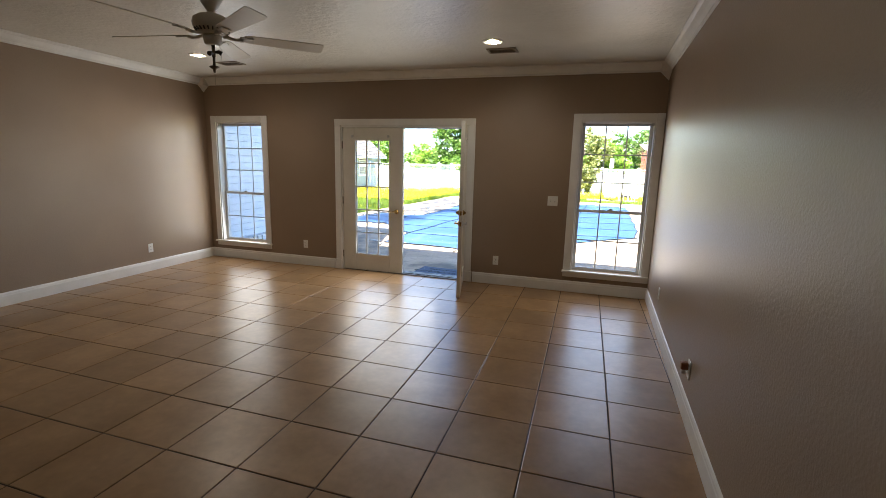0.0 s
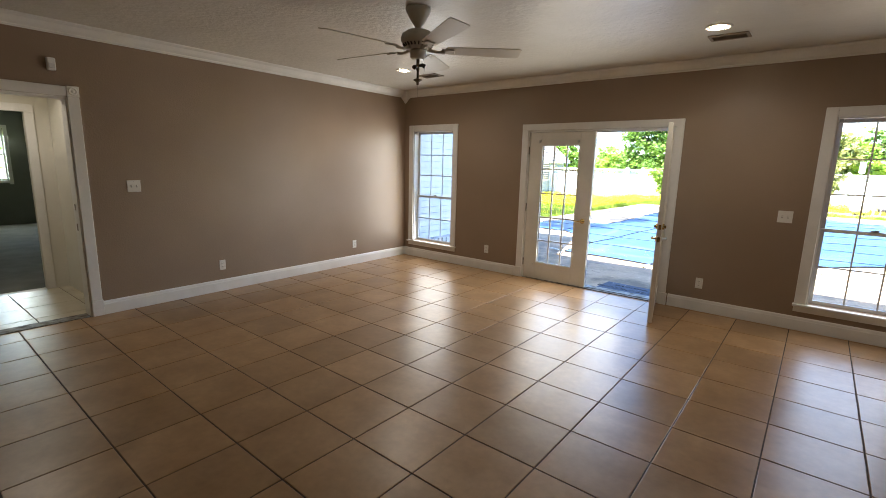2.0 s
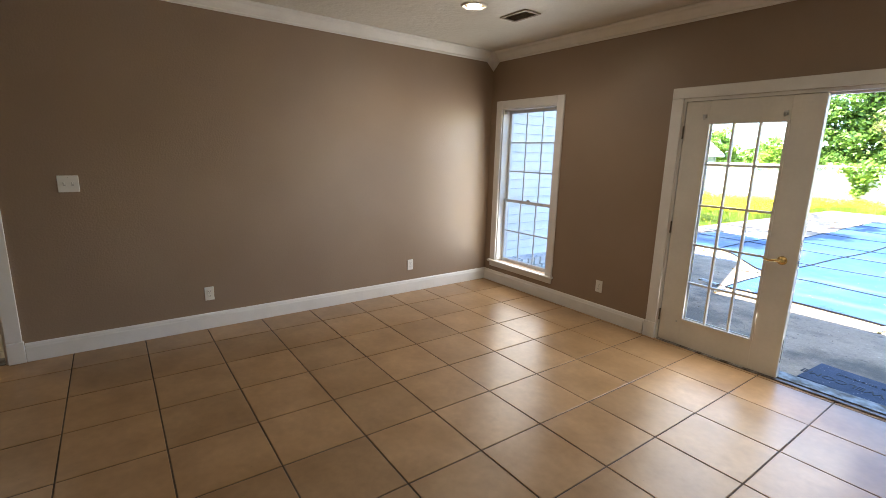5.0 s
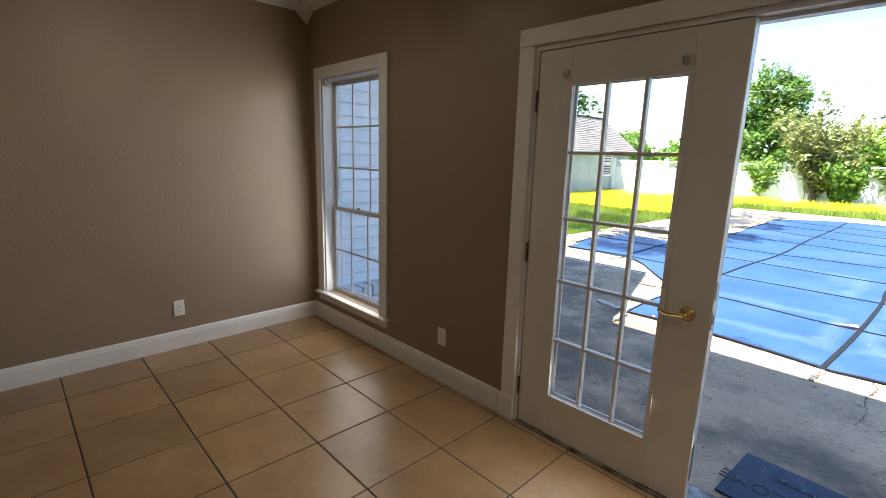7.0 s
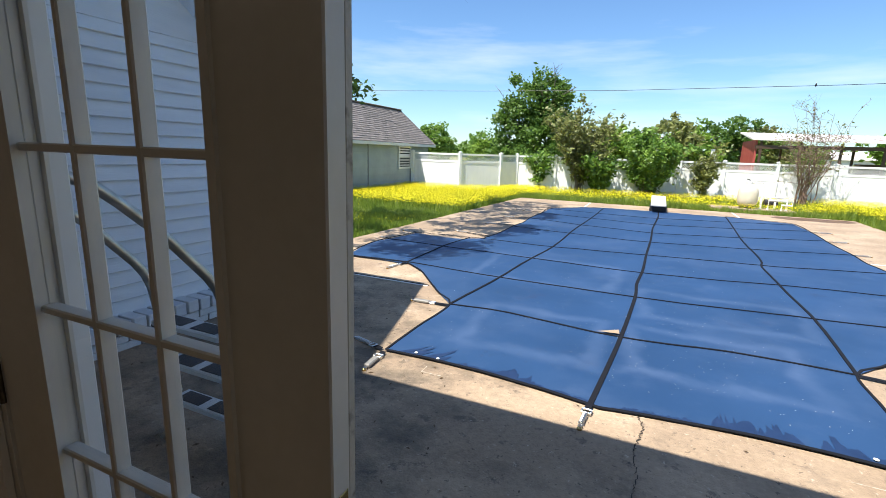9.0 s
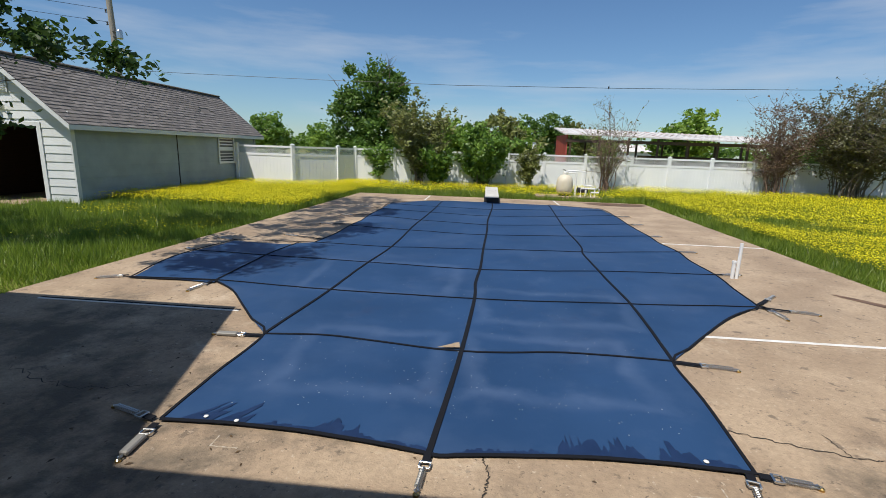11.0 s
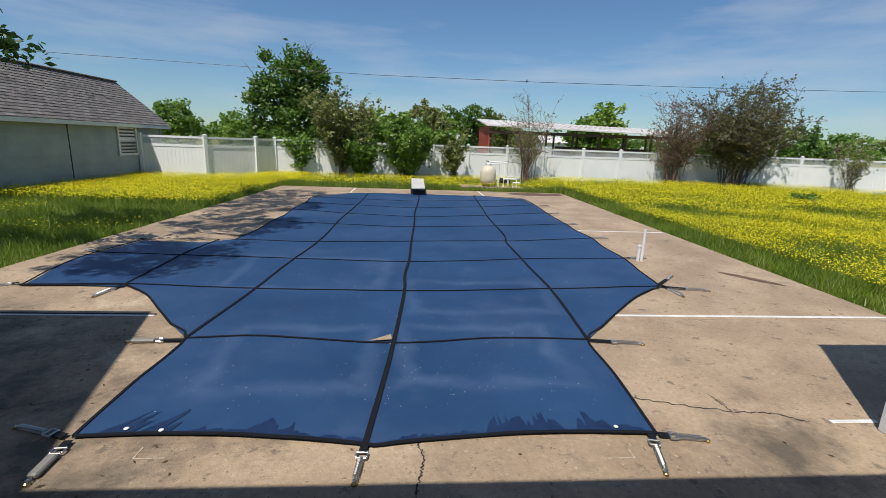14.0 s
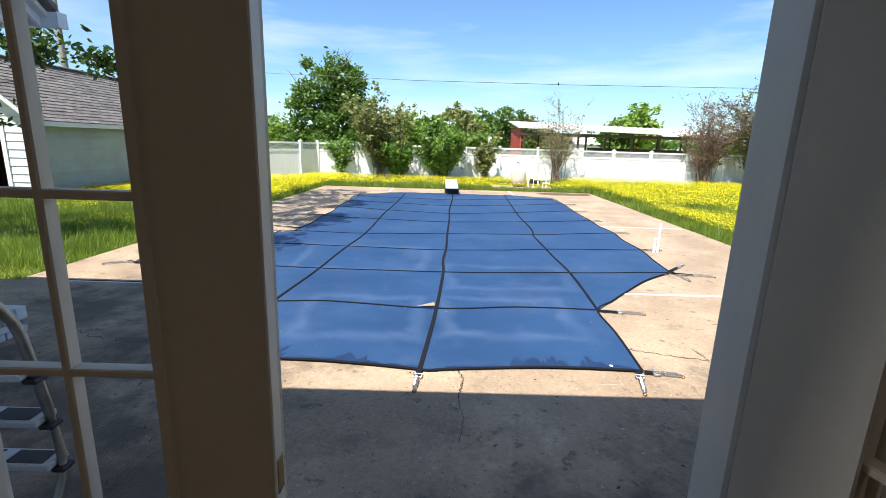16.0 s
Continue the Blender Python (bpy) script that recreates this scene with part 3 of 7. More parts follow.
for yc in (sy0 - 0.04, sy1 + 0.04):
    ros = part("corner_rosette", boxes((XL + 0.001, XL + 0.026, yc - 0.047, yc + 0.047, szt + 0.0005, szt + 0.095), bevel=0.003), TRIM, side_frame)
    bm = lathe([(0, 0.006), (0.010, 0.005), (0.014, 0.001), (0.022, 0.001), (0.026, 0.006), (0.033, 0.006), (0.036, 0.0)], 20)
    bmesh.ops.transform(bm, matrix=Matrix.Translation((XL + 0.026, yc, szt + 0.048)) @ Matrix.Rotation(radians(90), 4, "Y"), verts=bm.verts)
    part("ring", bm, TRIM, ros, smooth=True)
part("jamb", boxes((XL - 0.15, XL, sy0, sy0 + 0.02, 0.0, szt), (XL - 0.15, XL, sy1 - 0.02, sy1, 0.0, szt), (XL - 0.15, XL, sy0 + 0.02, sy1 - 0.02, szt - 0.02, szt)), TRIM, side_frame)
part("latch_strike", boxes((XL - 0.10, XL - 0.07, sy1 - 0.0215, sy1 - 0.0201, 0.86, 0.93), (XL - 0.10, XL - 0.07, sy1 - 0.0215, sy1 - 0.0201, 1.06, 1.12)), DARK_METAL, side_frame)
part("threshold", boxes((XL - 0.15, XL - 0.005, sy0 + 0.02, sy1 - 0.02, -0.003, 0.006)), WORN_SILL, side_frame)

DIM_GLASS = glass("dusty_glass", (0.75, 0.78, 0.75), 0.02)
folded = french_leaf("french_door", "white glazed door folded open flat against the wall", 0.89, 2.05, pose(XL + 0.064, sy0 + 0.012, 0.012, 0, 0, -91.5), 0.13, 0.76, 0.23, 1.88, glass_mat=DIM_GLASS)
door_lever(folded, 0.82, 0.92, 1, BRASS)

LOBBY_TILE = material("pale_lobby_tile", (0.52, 0.47, 0.36), 0.3, color2=(0.60, 0.55, 0.44), scale=5, fine=0.05, fine_scale=40)
LOBBY_PAINT = material("white_lobby_paint", (0.68, 0.66, 0.58), 0.5, color2=(0.73, 0.71, 0.64), scale=2)
DIM_PAINT = material("grey_green_room_paint", (0.22, 0.23, 0.19), 0.7, color2=(0.27, 0.28, 0.23), scale=1.5)
DIM_FLOOR = material("grey_carpet", (0.20, 0.20, 0.18), 0.95, color2=(0.26, 0.26, 0.23), scale=3, fine=0.2, fine_scale=120)
LX = -6.95
lobby_floor = part("lobby_floor", boxes((LX - 0.1, XL - 0.15, -0.5, 1.32, -0.14, -0.006)), GROUT, None, "pale square floor tiles in the lobby", kind="structure")
wall_y("lobby_wall_near", -0.65, -0.5, LX - 0.1, XL - 0.15, -0.1, 2.5, [], LOBBY_PAINT, "white painted lobby wall")
wall_y("lobby_wall_far", 1.22, 1.37, LX - 0.1, XL - 0.15, -0.1, 2.5, [], LOBBY_PAINT, "white painted lobby wall beside the inner door")
part("lobby_ceiling", boxes((LX - 0.1, XL - 0.15, -0.65, 1.37, 2.5, 2.6)), CEILING_PAINT, None, "white lobby ceiling", kind="structure")
wall_x("lobby_wall_inner", LX - 0.1, LX, -0.5, 1.22, -0.1, 2.5, [(0.08, 1.0, 0.0, 2.05)], LOBBY_PAINT, "white wall with a doorway into the dim room")
inner_frame = thing("door_3", "white inner door casing", "door frame", kind="structure")
part("casing", boxes((LX + 0.001, LX + 0.02, 0.0, 0.085, 0.0, 2.045), bevel=0.003), TRIM, inner_frame)
part("casing", boxes((LX + 0.001, LX + 0.02, 0.995, 1.08, 0.0, 2.045), bevel=0.003), TRIM, inner_frame)
part("head_casing", boxes((LX + 0.001, LX + 0.022, 0.0, 1.08, 2.046, 2.13), bevel=0.003), TRIM, inner_frame)

panel_door = thing("panel_door", "white six-panel door standing open into the dim room", "door", pose(LX - 0.105, 0.09, 0.01, 0, 0, 168))
bm = boxes((0.0, 0.88, 0, 0.035, 0, 2.02), bevel=0.003)
part("slab", bm, TRIM, panel_door)
for px in (0.11, 0.49):
    for z0, z1 in ((0.20, 0.78), (0.93, 1.50), (1.62, 1.88)):
        for y0, y1 in ((-0.006, -0.0002), (0.0352, 0.041)):
            part("raised_panel", boxes((px, px + 0.28, y0, y1, z0, z1), bevel=0.005), TRIM, panel_door)
for s in (-1, 1):
    bm = lathe([(0, 0), (0.03, 0), (0.03, 0.006), (0.011, 0.012), (0.011, 0.035), (0.027, 0.045), (0.028, 0.06), (0.016, 0.07), (0, 0.071)], 16)
    bmesh.ops.transform(bm, matrix=Matrix.Translation((0.82, 0 if s < 0 else 0.035, 0.93)) @ Matrix.Rotation(radians(90 if s < 0 else -90), 4, "X"), verts=bm.verts)
    part("knob", bm, BRASS, panel_door, "brass knob", smooth=True)

RX0 = -14.0
part("dim_room_floor", boxes((RX0, LX - 0.1, -3.0, 4.5, -0.14, -0.005)), DIM_FLOOR, None, "grey floor of the dim room", kind="structure")
part("dim_room_ceiling", boxes((RX0, LX - 0.1, -3.0, 4.5, 2.5, 2.6)), CEILING_PAINT, None, "ceiling of the dim room", kind="structure")
wall_x("dim_room_wall_window", RX0 - 0.15, RX0, -3.0, 4.5, -0.1, 2.5, [(1.15, 1.92, 0.98, 2.12)], DIM_PAINT, "grey-green wall with a window")
wall_y("dim_room_wall_near", -3.15, -3.0, RX0, LX - 0.1, -0.1, 2.5, [], DIM_PAINT, "grey-green wall")
wall_y("dim_room_wall_far", 4.5, 4.65, RX0, LX - 0.1, -0.1, 2.5, [], DIM_PAINT, "grey-green wall")
wall_x("dim_room_wall_lobby", LX - 0.25, LX - 0.1, -3.0, 4.5, -0.1, 2.5, [(-0.6, 1.3, -0.1, 2.5)], DIM_PAINT, "grey-green wall beside the lobby")
far_win = thing("window_3", "small white window with muntins in the dim room", "window", kind="structure")
part("casing", boxes((RX0 + 0.001, RX0 + 0.02, 1.08, 1.15, 0.9, 2.19), (RX0 + 0.001, RX0 + 0.02, 1.92, 1.99, 0.9, 2.19), (RX0 + 0.001, RX0 + 0.02, 1.15, 1.92, 2.12, 2.19), (RX0 + 0.001, RX0 + 0.05, 1.15, 1.92, 0.93, 0.98)), TRIM, far_win)
part("sash", boxes((RX0 - 0.08, RX0 - 0.05, 1.15, 1.185, 0.98, 2.12), (RX0 - 0.08, RX0 - 0.05, 1.885, 1.92, 0.98, 2.12), (RX0 - 0.08, RX0 - 0.05, 1.185, 1.885, 2.085, 2.12), (RX0 - 0.08, RX0 - 0.05, 1.185, 1.885, 0.98, 1.015), (RX0 - 0.08, RX0 - 0.04, 1.185, 1.885, 1.53, 1.57)), SASH, far_win)
for ym in (1.42, 1.65):
    part("muntin", boxes((RX0 - 0.075, RX0 - 0.055, ym - 0.008, ym + 0.008, 1.015, 2.085)), SASH, far_win)
for zm in (1.27, 1.82):
    part("muntin", boxes((RX0 - 0.0745, RX0 - 0.0555, 1.185, 1.885, zm - 0.008, zm + 0.008)), SASH, far_win)
DARK_WOOD = material("dark_stained_wood", (0.055, 0.030, 0.018), 0.5, color2=(0.085, 0.048, 0.028), scale=6, stretch=(1, 1, 8))
BLACK = material("black_plastic", (0.012, 0.012, 0.013), 0.3)
cab = thing("hearth_cabinet", "dark brown wooden cabinet against the wall", "cabinet", pose(RX0 + 0.002, 0.15, 0.0))
part("body", boxes((0.0, 0.45, -0.35, 1.15, -0.004, 0.80), bevel=0.005), DARK_WOOD, cab)
part("top", boxes((0.0, 0.50, -0.40, 1.20, 0.801, 0.84), bevel=0.005), DARK_WOOD, cab)
for y0 in (-0.30, 0.42):
    part("door", boxes((0.451, 0.47, y0, y0 + 0.66, 0.06, 0.74), bevel=0.004), DARK_WOOD, cab)
part("back_panel", boxes((0.0, 0.03, -0.35, 1.02, 0.841, 1.28)), DARK_WOOD, cab)
part("mantel_shelf", boxes((0.0, 0.28, -0.40, 1.05, 1.281, 1.34), bevel=0.004), BLACK, cab)
tv = thing("television", "flat black television on the wall above the shelf", "television", pose(RX0 + 0.002, 0.0, 1.42))
part("cabinet", boxes((0.0, 0.05, -0.35, 0.62, 0.0, 0.78), bevel=0.008), BLACK, tv)
part("screen", boxes((0.0505, 0.052, -0.33, 0.60, 0.025, 0.755)), material("dark_screen", (0.008, 0.008, 0.01), 0.12), tv)
for y in (0.35, 0.86):
    cup = thing("candle_jar", "small pale jar on the mantel edge", "jar", pose(RX0 + 0.20, y, 1.341), group="jars on the mantel")
    part("jar", lathe([(0, 0), (0.035, 0), (0.038, 0.01), (0.038, 0.085), (0.034, 0.09), (0.034, 0.015), (0, 0.015)], 14), PLASTIC, cup, smooth=True)

# ---- fixtures of the room ----
FAN_PAINT = material("cream_fan_enamel", (0.50, 0.47, 0.39), 0.35, color2=(0.56, 0.53, 0.45), scale=9)
FAN_BLADE = material("cream_fan_blade", (0.56, 0.52, 0.43), 0.42, color2=(0.62, 0.58, 0.48), scale=5, stretch=(1, 1, 1))
fan = thing("ceiling_fan", "cream ceiling fan with five blades and no shades", "ceiling fan", pose(-2.389, 2.606, CEIL - 0.021))
part("canopy", lathe([(0, 0.0205), (0.096, 0.0205), (0.099, 0.010), (0.092, -0.012), (0.062, -0.066), (0.031, -0.112), (0.020, -0.130), (0, -0.131)], 28), FAN_PAINT, fan, smooth=True)
part("downrod", lathe([(0, -0.125), (0.015, -0.125), (0.015, -0.15), (0, -0.15)], 14), FAN_PAINT, fan, smooth=True)
part("motor_housing", lathe([(0.0, -0.1308), (0.0477, -0.1329), (0.0901, -0.1467), (0.1251, -0.1711), (0.1336, -0.1997), (0.1293, -0.2262), (0.1113, -0.2474), (0.0933, -0.2601), (0.0848, -0.2792), (0.0, -0.2792)], 36), FAN_PAINT, fan, smooth=True)
for i in range(24):
    a = 2 * math.pi * i / 24
    bm = boxes((-0.0045, 0.0045, -0.004, 0.010, -0.013, 0.013))
    bmesh.ops.transform(bm, matrix=Matrix.Rotation(a, 4, "Z") @ Matrix.Translation((0, -0.110, -0.2516)) @ Matrix.Rotation(radians(40), 4, "X"), verts=bm.verts)
    part("vent_slot", bm, PLASTIC_DARK, fan)
part("switch_housing", lathe([(0.0, -0.2803), (0.0636, -0.2803), (0.0657, -0.2951), (0.0594, -0.3375), (0.0477, -0.3481), (0.0, -0.3481)], 28), FAN_PAINT, fan, smooth=True)
blade_bm = bmesh.new()
L0, L1, W0, W1 = 0.215, 0.80, 0.058, 0.074
outline = [(L0, -W0 * 0.6), (L0 + 0.015, -W0 * 0.92), (L0 + 0.05, -W0), (L1 - 0.035, -W1), (L1 - 0.012, -W1 * 0.93), (L1, -W1 * 0.75), (L1, W1 * 0.75), (L1 - 0.012, W1 * 0.93), (L1 - 0.035, W1), (L0 + 0.05, W0), (L0 + 0.015, W0 * 0.92), (L0, W0 * 0.6)]
lo = [blade_bm.verts.new((x, y, -0.003)) for x, y in outline]
hi = [blade_bm.verts.new((x, y, 0.003)) for x, y in outline]
blade_bm.faces.new(lo[::-1])
blade_bm.faces.new(hi)
for i in range(len(outline)):
    j = (i + 1) % len(outline)
    blade_bm.faces.new((lo[i], lo[j], hi[j], hi[i]))
blade0 = part("blade", blade_bm, FAN_BLADE, fan)
arm_bm = bmesh.new()
tube([(0.075, 0, 0.004), (0.12, 0, -0.012), (0.16, 0, -0.016), (0.20, 0, -0.008)], 0.012, 8, arm_bm, taper=[0.018, 0.012, 0.011, 0.013])
box(arm_bm, 0.185, 0.285, -0.032, 0.032, -0.0115, -0.0045, bevel=0.003)
box(arm_bm, 0.185, 0.215, -0.045, 0.045, -0.0115, -0.0045, bevel=0.003)
arm0 = part("blade_arm", arm_bm, FAN_PAINT, fan)
for i in range(5):
    m = Matrix.Translation((0, 0, -0.2771)) @ Matrix.Rotation(radians(-28.5 + 72 * i), 4, "Z") @ Matrix.Rotation(radians(-13), 4, "X")
    b, a = (blade0, arm0) if i == 0 else (new("blade", blade0.data), new("blade_arm", arm0.data))
    b.parent = a.parent = fan
    b.matrix_basis, a.matrix_basis = m, m
part("light_stem", lathe([(0.0, -0.3492), (0.0127, -0.3492), (0.0127, -0.4276), (0.0095, -0.4329), (0.0095, -0.4912), (0.0318, -0.4965), (0.036, -0.5029), (0.0127, -0.5177), (0.0085, -0.5389), (0.0, -0.5421)], 16), DARK_METAL, fan, smooth=True)
for i, (a, z) in enumerate(((40, -0.3958), (160, -0.4011), (280, -0.4117))):
    bm = tube([(0.005, 0, 0), (0.035, 0, 0.004), (0.055, 0, -0.006)], 0.014, 10, taper=[0.008, 0.014, 0.017])
    bmesh.ops.transform(bm, matrix=Matrix.Translation((0, 0, z)) @ Matrix.Rotation(radians(a), 4, "Z"), verts=bm.verts)
    part("lamp_socket", bm, PLASTIC_DARK if i != 1 else PLASTIC, fan, "empty lamp socket")
part("pull_chain", tube([(0.035, 0.02, -0.346), (0.05, 0.03, -0.3852), (0.035, 0.03, -0.4594)], 0.0018, 5), METAL, fan)
part("pull_chain", tube([(0.0, 0.0, -0.5389), (0.001, 0.0, -0.629)], 0.0018, 5), METAL, fan)

BULB = material("lit_bulb", (1, 0.95, 0.85), 0.4, emission=(1.0, 0.80, 0.52), e_strength=9.0)
CAN = material("white_can_trim", (0.74, 0.72, 0.67), 0.4)


def recessed_light(x, y, power, z=CEIL):
    r = thing("recessed_light", "round white recessed light, lit, flush with the ceiling", "recessed light", pose(x, y, z - 0.0005), group="recessed ceiling lights")
    part("trim_ring", lathe([(0.082, -0.001), (0.105, -0.001), (0.106, -0.006), (0.098, -0.012), (0.086, -0.010), (0.080, -0.004), (0.080, -0.001), (0.082, -0.001)], 32), CAN, r, smooth=True)
    part("bulb", lathe([(0.0, -0.020), (0.026, -0.018), (0.044, -0.012), (0.052, -0.003), (0.0, -0.003)], 24), BULB, r, "glowing warm bulb", smooth=True)
    lamp = new("lamp", bpy.data.lights.new("lamp", "SPOT"))
    lamp.data.energy, lamp.data.color, lamp.data.shadow_soft_size = power, (1.0, 0.93, 0.84), 0.06
    lamp.data.spot_size, lamp.data.spot_blend = radians(165), 0.6
    lamp.parent = r
    lamp.location = (0, 0, -0.06)


for x, y in ((-4.16, 4.27), (-0.66, 4.36)):
    recessed_light(x, y, LAMP_WATTS)
# Unseen ceiling fixture, added to brighten the lobby.
recessed_light(-6.2, 0.5, LAMP_WATTS * 0.8, 2.5)

VENT_PAINT = material("brown_vent_metal", (0.26, 0.22, 0.17), 0.5, metal=0.2, color2=(0.34, 0.29, 0.23), scale=20)


def ceiling_vent(x, y, label):
    v = thing("ceiling_vent", label, "air vent", pose(x, y, CEIL - 0.0005), group="ceiling air vents")
    part("frame", boxes((-0.155, 0.155, -0.095, -0.07, -0.012, -0.001), (-0.155, 0.155, 0.07, 0.095, -0.012, -0.001), (-0.155, -0.13, -0.07, 0.07, -0.012, -0.001), (0.13, 0.155, -0.07, 0.07, -0.012, -0.001), bevel=0.002), VENT_PAINT, v)
    part("backing", boxes((-0.13, 0.13, -0.07, 0.07, -0.002, -0.001)), PLASTIC_DARK, v)
    for i in range(8):
        bm = boxes((-0.13, 0.13, -0.008, 0.008, -0.0008, 0.0008))
        bmesh.ops.transform(bm, matrix=Matrix.Translation((0, -0.06 + i * 0.017, -0.008)) @ Matrix.Rotation(radians(35), 4, "X"), verts=bm.verts)
        part("slat", bm, VENT_PAINT, v)


ceiling_vent(-4.10, 4.73, "brown louvred ceiling vent near the corner")
ceiling_vent(-0.63, 4.72, "brown louvred ceiling vent beside a recessed light")


def wall_plate(kind, label, category, m, group=""):
    """A cover plate: x along the wall, y off the wall, z up."""
    p = thing(kind, label, category, m, group)
    wide = 0.062 if kind == "light_switch" else 0.037
    bm = bmesh.new()
    box(bm, -wide, wide, 0.0005, 0.007, -0.060, 0.060, bevel=0.003, segments=2)
    part("plate", bm, PLASTIC, p)
    if kind == "light_switch":
        for sx in (-0.024, 0.024):
            part("toggle", boxes((sx - 0.005, sx + 0.005, 0.0072, 0.018, -0.004, 0.012), bevel=0.0015), PLASTIC, p)
            part("toggle_slot", boxes((sx - 0.007, sx + 0.007, 0.0071, 0.0078, -0.014, 0.014)), material_grey, p)
    else:
        for sz in (-0.021, 0.021):
            f = part("receptacle", boxes((-0.017, 0.017, 0.0072, 0.0095, sz - 0.014, sz + 0.014), bevel=0.002), PLASTIC, p)
            part("slot", boxes((-0.0085, -0.0060, 0.0096, 0.0100, sz - 0.003, sz + 0.006), (0.0060, 0.0085, 0.0096, 0.0100, sz - 0.003, sz + 0.005), (-0.0025, 0.0025, 0.0096, 0.0100, sz - 0.010, sz - 0.006)), PLASTIC_DARK, f)
    part("screw", lathe([(0, 0.0), (0.003, 0.0), (0.003, 0.001), (0, 0.0015)], 8, at=(0, 0, 0)), METAL, p).matrix_basis = pose(0, 0.0075, 0.0 if kind == "outlet" else 0.046, -90)
    return p


material_grey = material("grey_slot", (0.45, 0.44, 0.42), 0.5)
ON_LEFT, ON_FAR, ON_RIGHT = -90, 180, 90
for y in (2.356, 4.447):
    wall_plate("outlet", "white duplex outlet low on the taupe wall", "outlet", pose(XL, y, 0.317, 0, 0, ON_LEFT), "wall outlets")
for x in (-3.665, -0.76):
    wall_plate("outlet", "white duplex outlet low on the taupe wall", "outlet", pose(x, YF, 0.322, 0, 0, ON_FAR), "wall outlets")
for y, z in ((2.77, 0.315), (4.505, 0.36)):
    wall_plate("outlet", "white duplex outlet low on the glossy taupe wall", "outlet", pose(XR, y, z, 0, 0, ON_RIGHT), "wall outlets")
wall_plate("light_switch", "white double toggle switch beside the doorway", "light switch", pose(XL, 1.495, 1.285, 0, 0, ON_LEFT))
wall_plate("light_switch", "white double toggle switch beside the window", "light switch", pose(-0.073, YF, 1.142, 0, 0, ON_FAR))

BROWN_PLASTIC = material("brown_freshener_plastic", (0.22, 0.075, 0.03), 0.35)
fresh = thing("air_freshener", "small brown plug-in air freshener with a clear bulb", "air freshener", pose(XR - 0.0102, 2.77, 0.335, 0, 0, ON_RIGHT))
bm = bmesh.new()
box(bm, -0.024, 0.024, 0.0002, 0.045, -0.022, 0.028, bevel=0.010, segments=3)
part("body", bm, BROWN_PLASTIC, fresh)
part("oil_bulb", lathe([(0, -0.045), (0.012, -0.045), (0.016, -0.038), (0.016, -0.024), (0.010, -0.018), (0, -0.018)], 14, at=(0, 0.024, -0.005)), material("clear_plastic", (0.8, 0.78, 0.74), 0.1, spec=0.6), fresh, smooth=True)

sensor = thing("alarm_sensor", "white alarm sensor high on the wall over the doorway", "alarm sensor", pose(XL, 0.935, 2.375, 0, 0, ON_LEFT))
bm = bmesh.new()
box(bm, -0.032, 0.032, 0.0005, 0.045, -0.055, 0.055, bevel=0.012, segments=3)
part("body", bm, PLASTIC, sensor)
part("lens", boxes((-0.022, 0.022, 0.0452, 0.050, -0.035, 0.005), bevel=0.002), material("milky_lens", (0.7, 0.7, 0.68), 0.25), sensor)

# ---- floor tiles ----
PITCH, JOINT = 0.4628, 0.0080
GX, GY = -0.355, 1.855


def tile_mesh(w, d):
    bm = bmesh.new()
    vs = [(-w / 2, -d / 2), (w / 2, -d / 2), (w / 2, d / 2), (-w / 2, d / 2)]
    c = 0.0025
    low = [bm.verts.new((x, y, -0.006)) for x, y in vs]
    mid = [bm.verts.new((x, y, -0.0015)) for x, y in vs]
    top = [bm.verts.new((x - math.copysign(c, x), y - math.copysign(c, y), 0.0)) for x, y in vs]
    bm.faces.new(top)
    for i in range(4):
        j = (i + 1) % 4
        bm.faces.new((low[i], low[j], mid[j], mid[i]))
        bm.faces.new((mid[i], mid[j], top[j], top[i]))
    me = bpy.data.meshes.new("tile")
    bm.to_mesh(me)
    bm.free()
    me.materials.append(TILE)
    return me


def lay_tiles(parent, x0, x1, y0, y1, gx, gy, mat, single=True):
    rng = random.Random(4)
    cache = {}
    i0, i1 = math.floor((x0 - gx) / PITCH), math.ceil((x1 - gx) / PITCH)
    j0, j1 = math.floor((y0 - gy) / PITCH), math.ceil((y1 - gy) / PITCH)
    for i in range(i0, i1):
        for j in range(j0, j1):
            a0, a1 = max(x0, gx + i * PITCH + JOINT / 2), min(x1, gx + (i + 1) * PITCH - JOINT / 2)
            b0, b1 = max(y0, gy + j * PITCH + JOINT / 2), min(y1, gy + (j + 1) * PITCH - JOINT / 2)
            if a1 - a0 < 0.01 or b1 - b0 < 0.01:
                continue
            key = (round(a1 - a0, 4), round(b1 - b0, 4))
            if key not in cache:
                cache[key] = tile_mesh(*key)
                cache[key].materials[0] = mat
            t = new("tile", cache[key])
            t.parent = parent
            t.matrix_basis = pose((a0 + a1) / 2, (b0 + b1) / 2, rng.uniform(-0.0006, 0.0002), rng.uniform(-0.12, 0.12), rng.uniform(-0.12, 0.12), 0)


lay_tiles(floor, XL, XR, GY - 5 * PITCH, YF - 0.001, GX, GY, TILE)
lay_tiles(lobby_floor, LX, XL - 0.151, -0.5, 1.22, LX + 0.30, 0.18, LOBBY_TILE)
part("back_floor", boxes((XL, XR, YB, GY - 5 * PITCH - 0.006, -0.0034, -0.0005)), TILE, None, "beige ceramic tiles behind the walk", kind="structure")

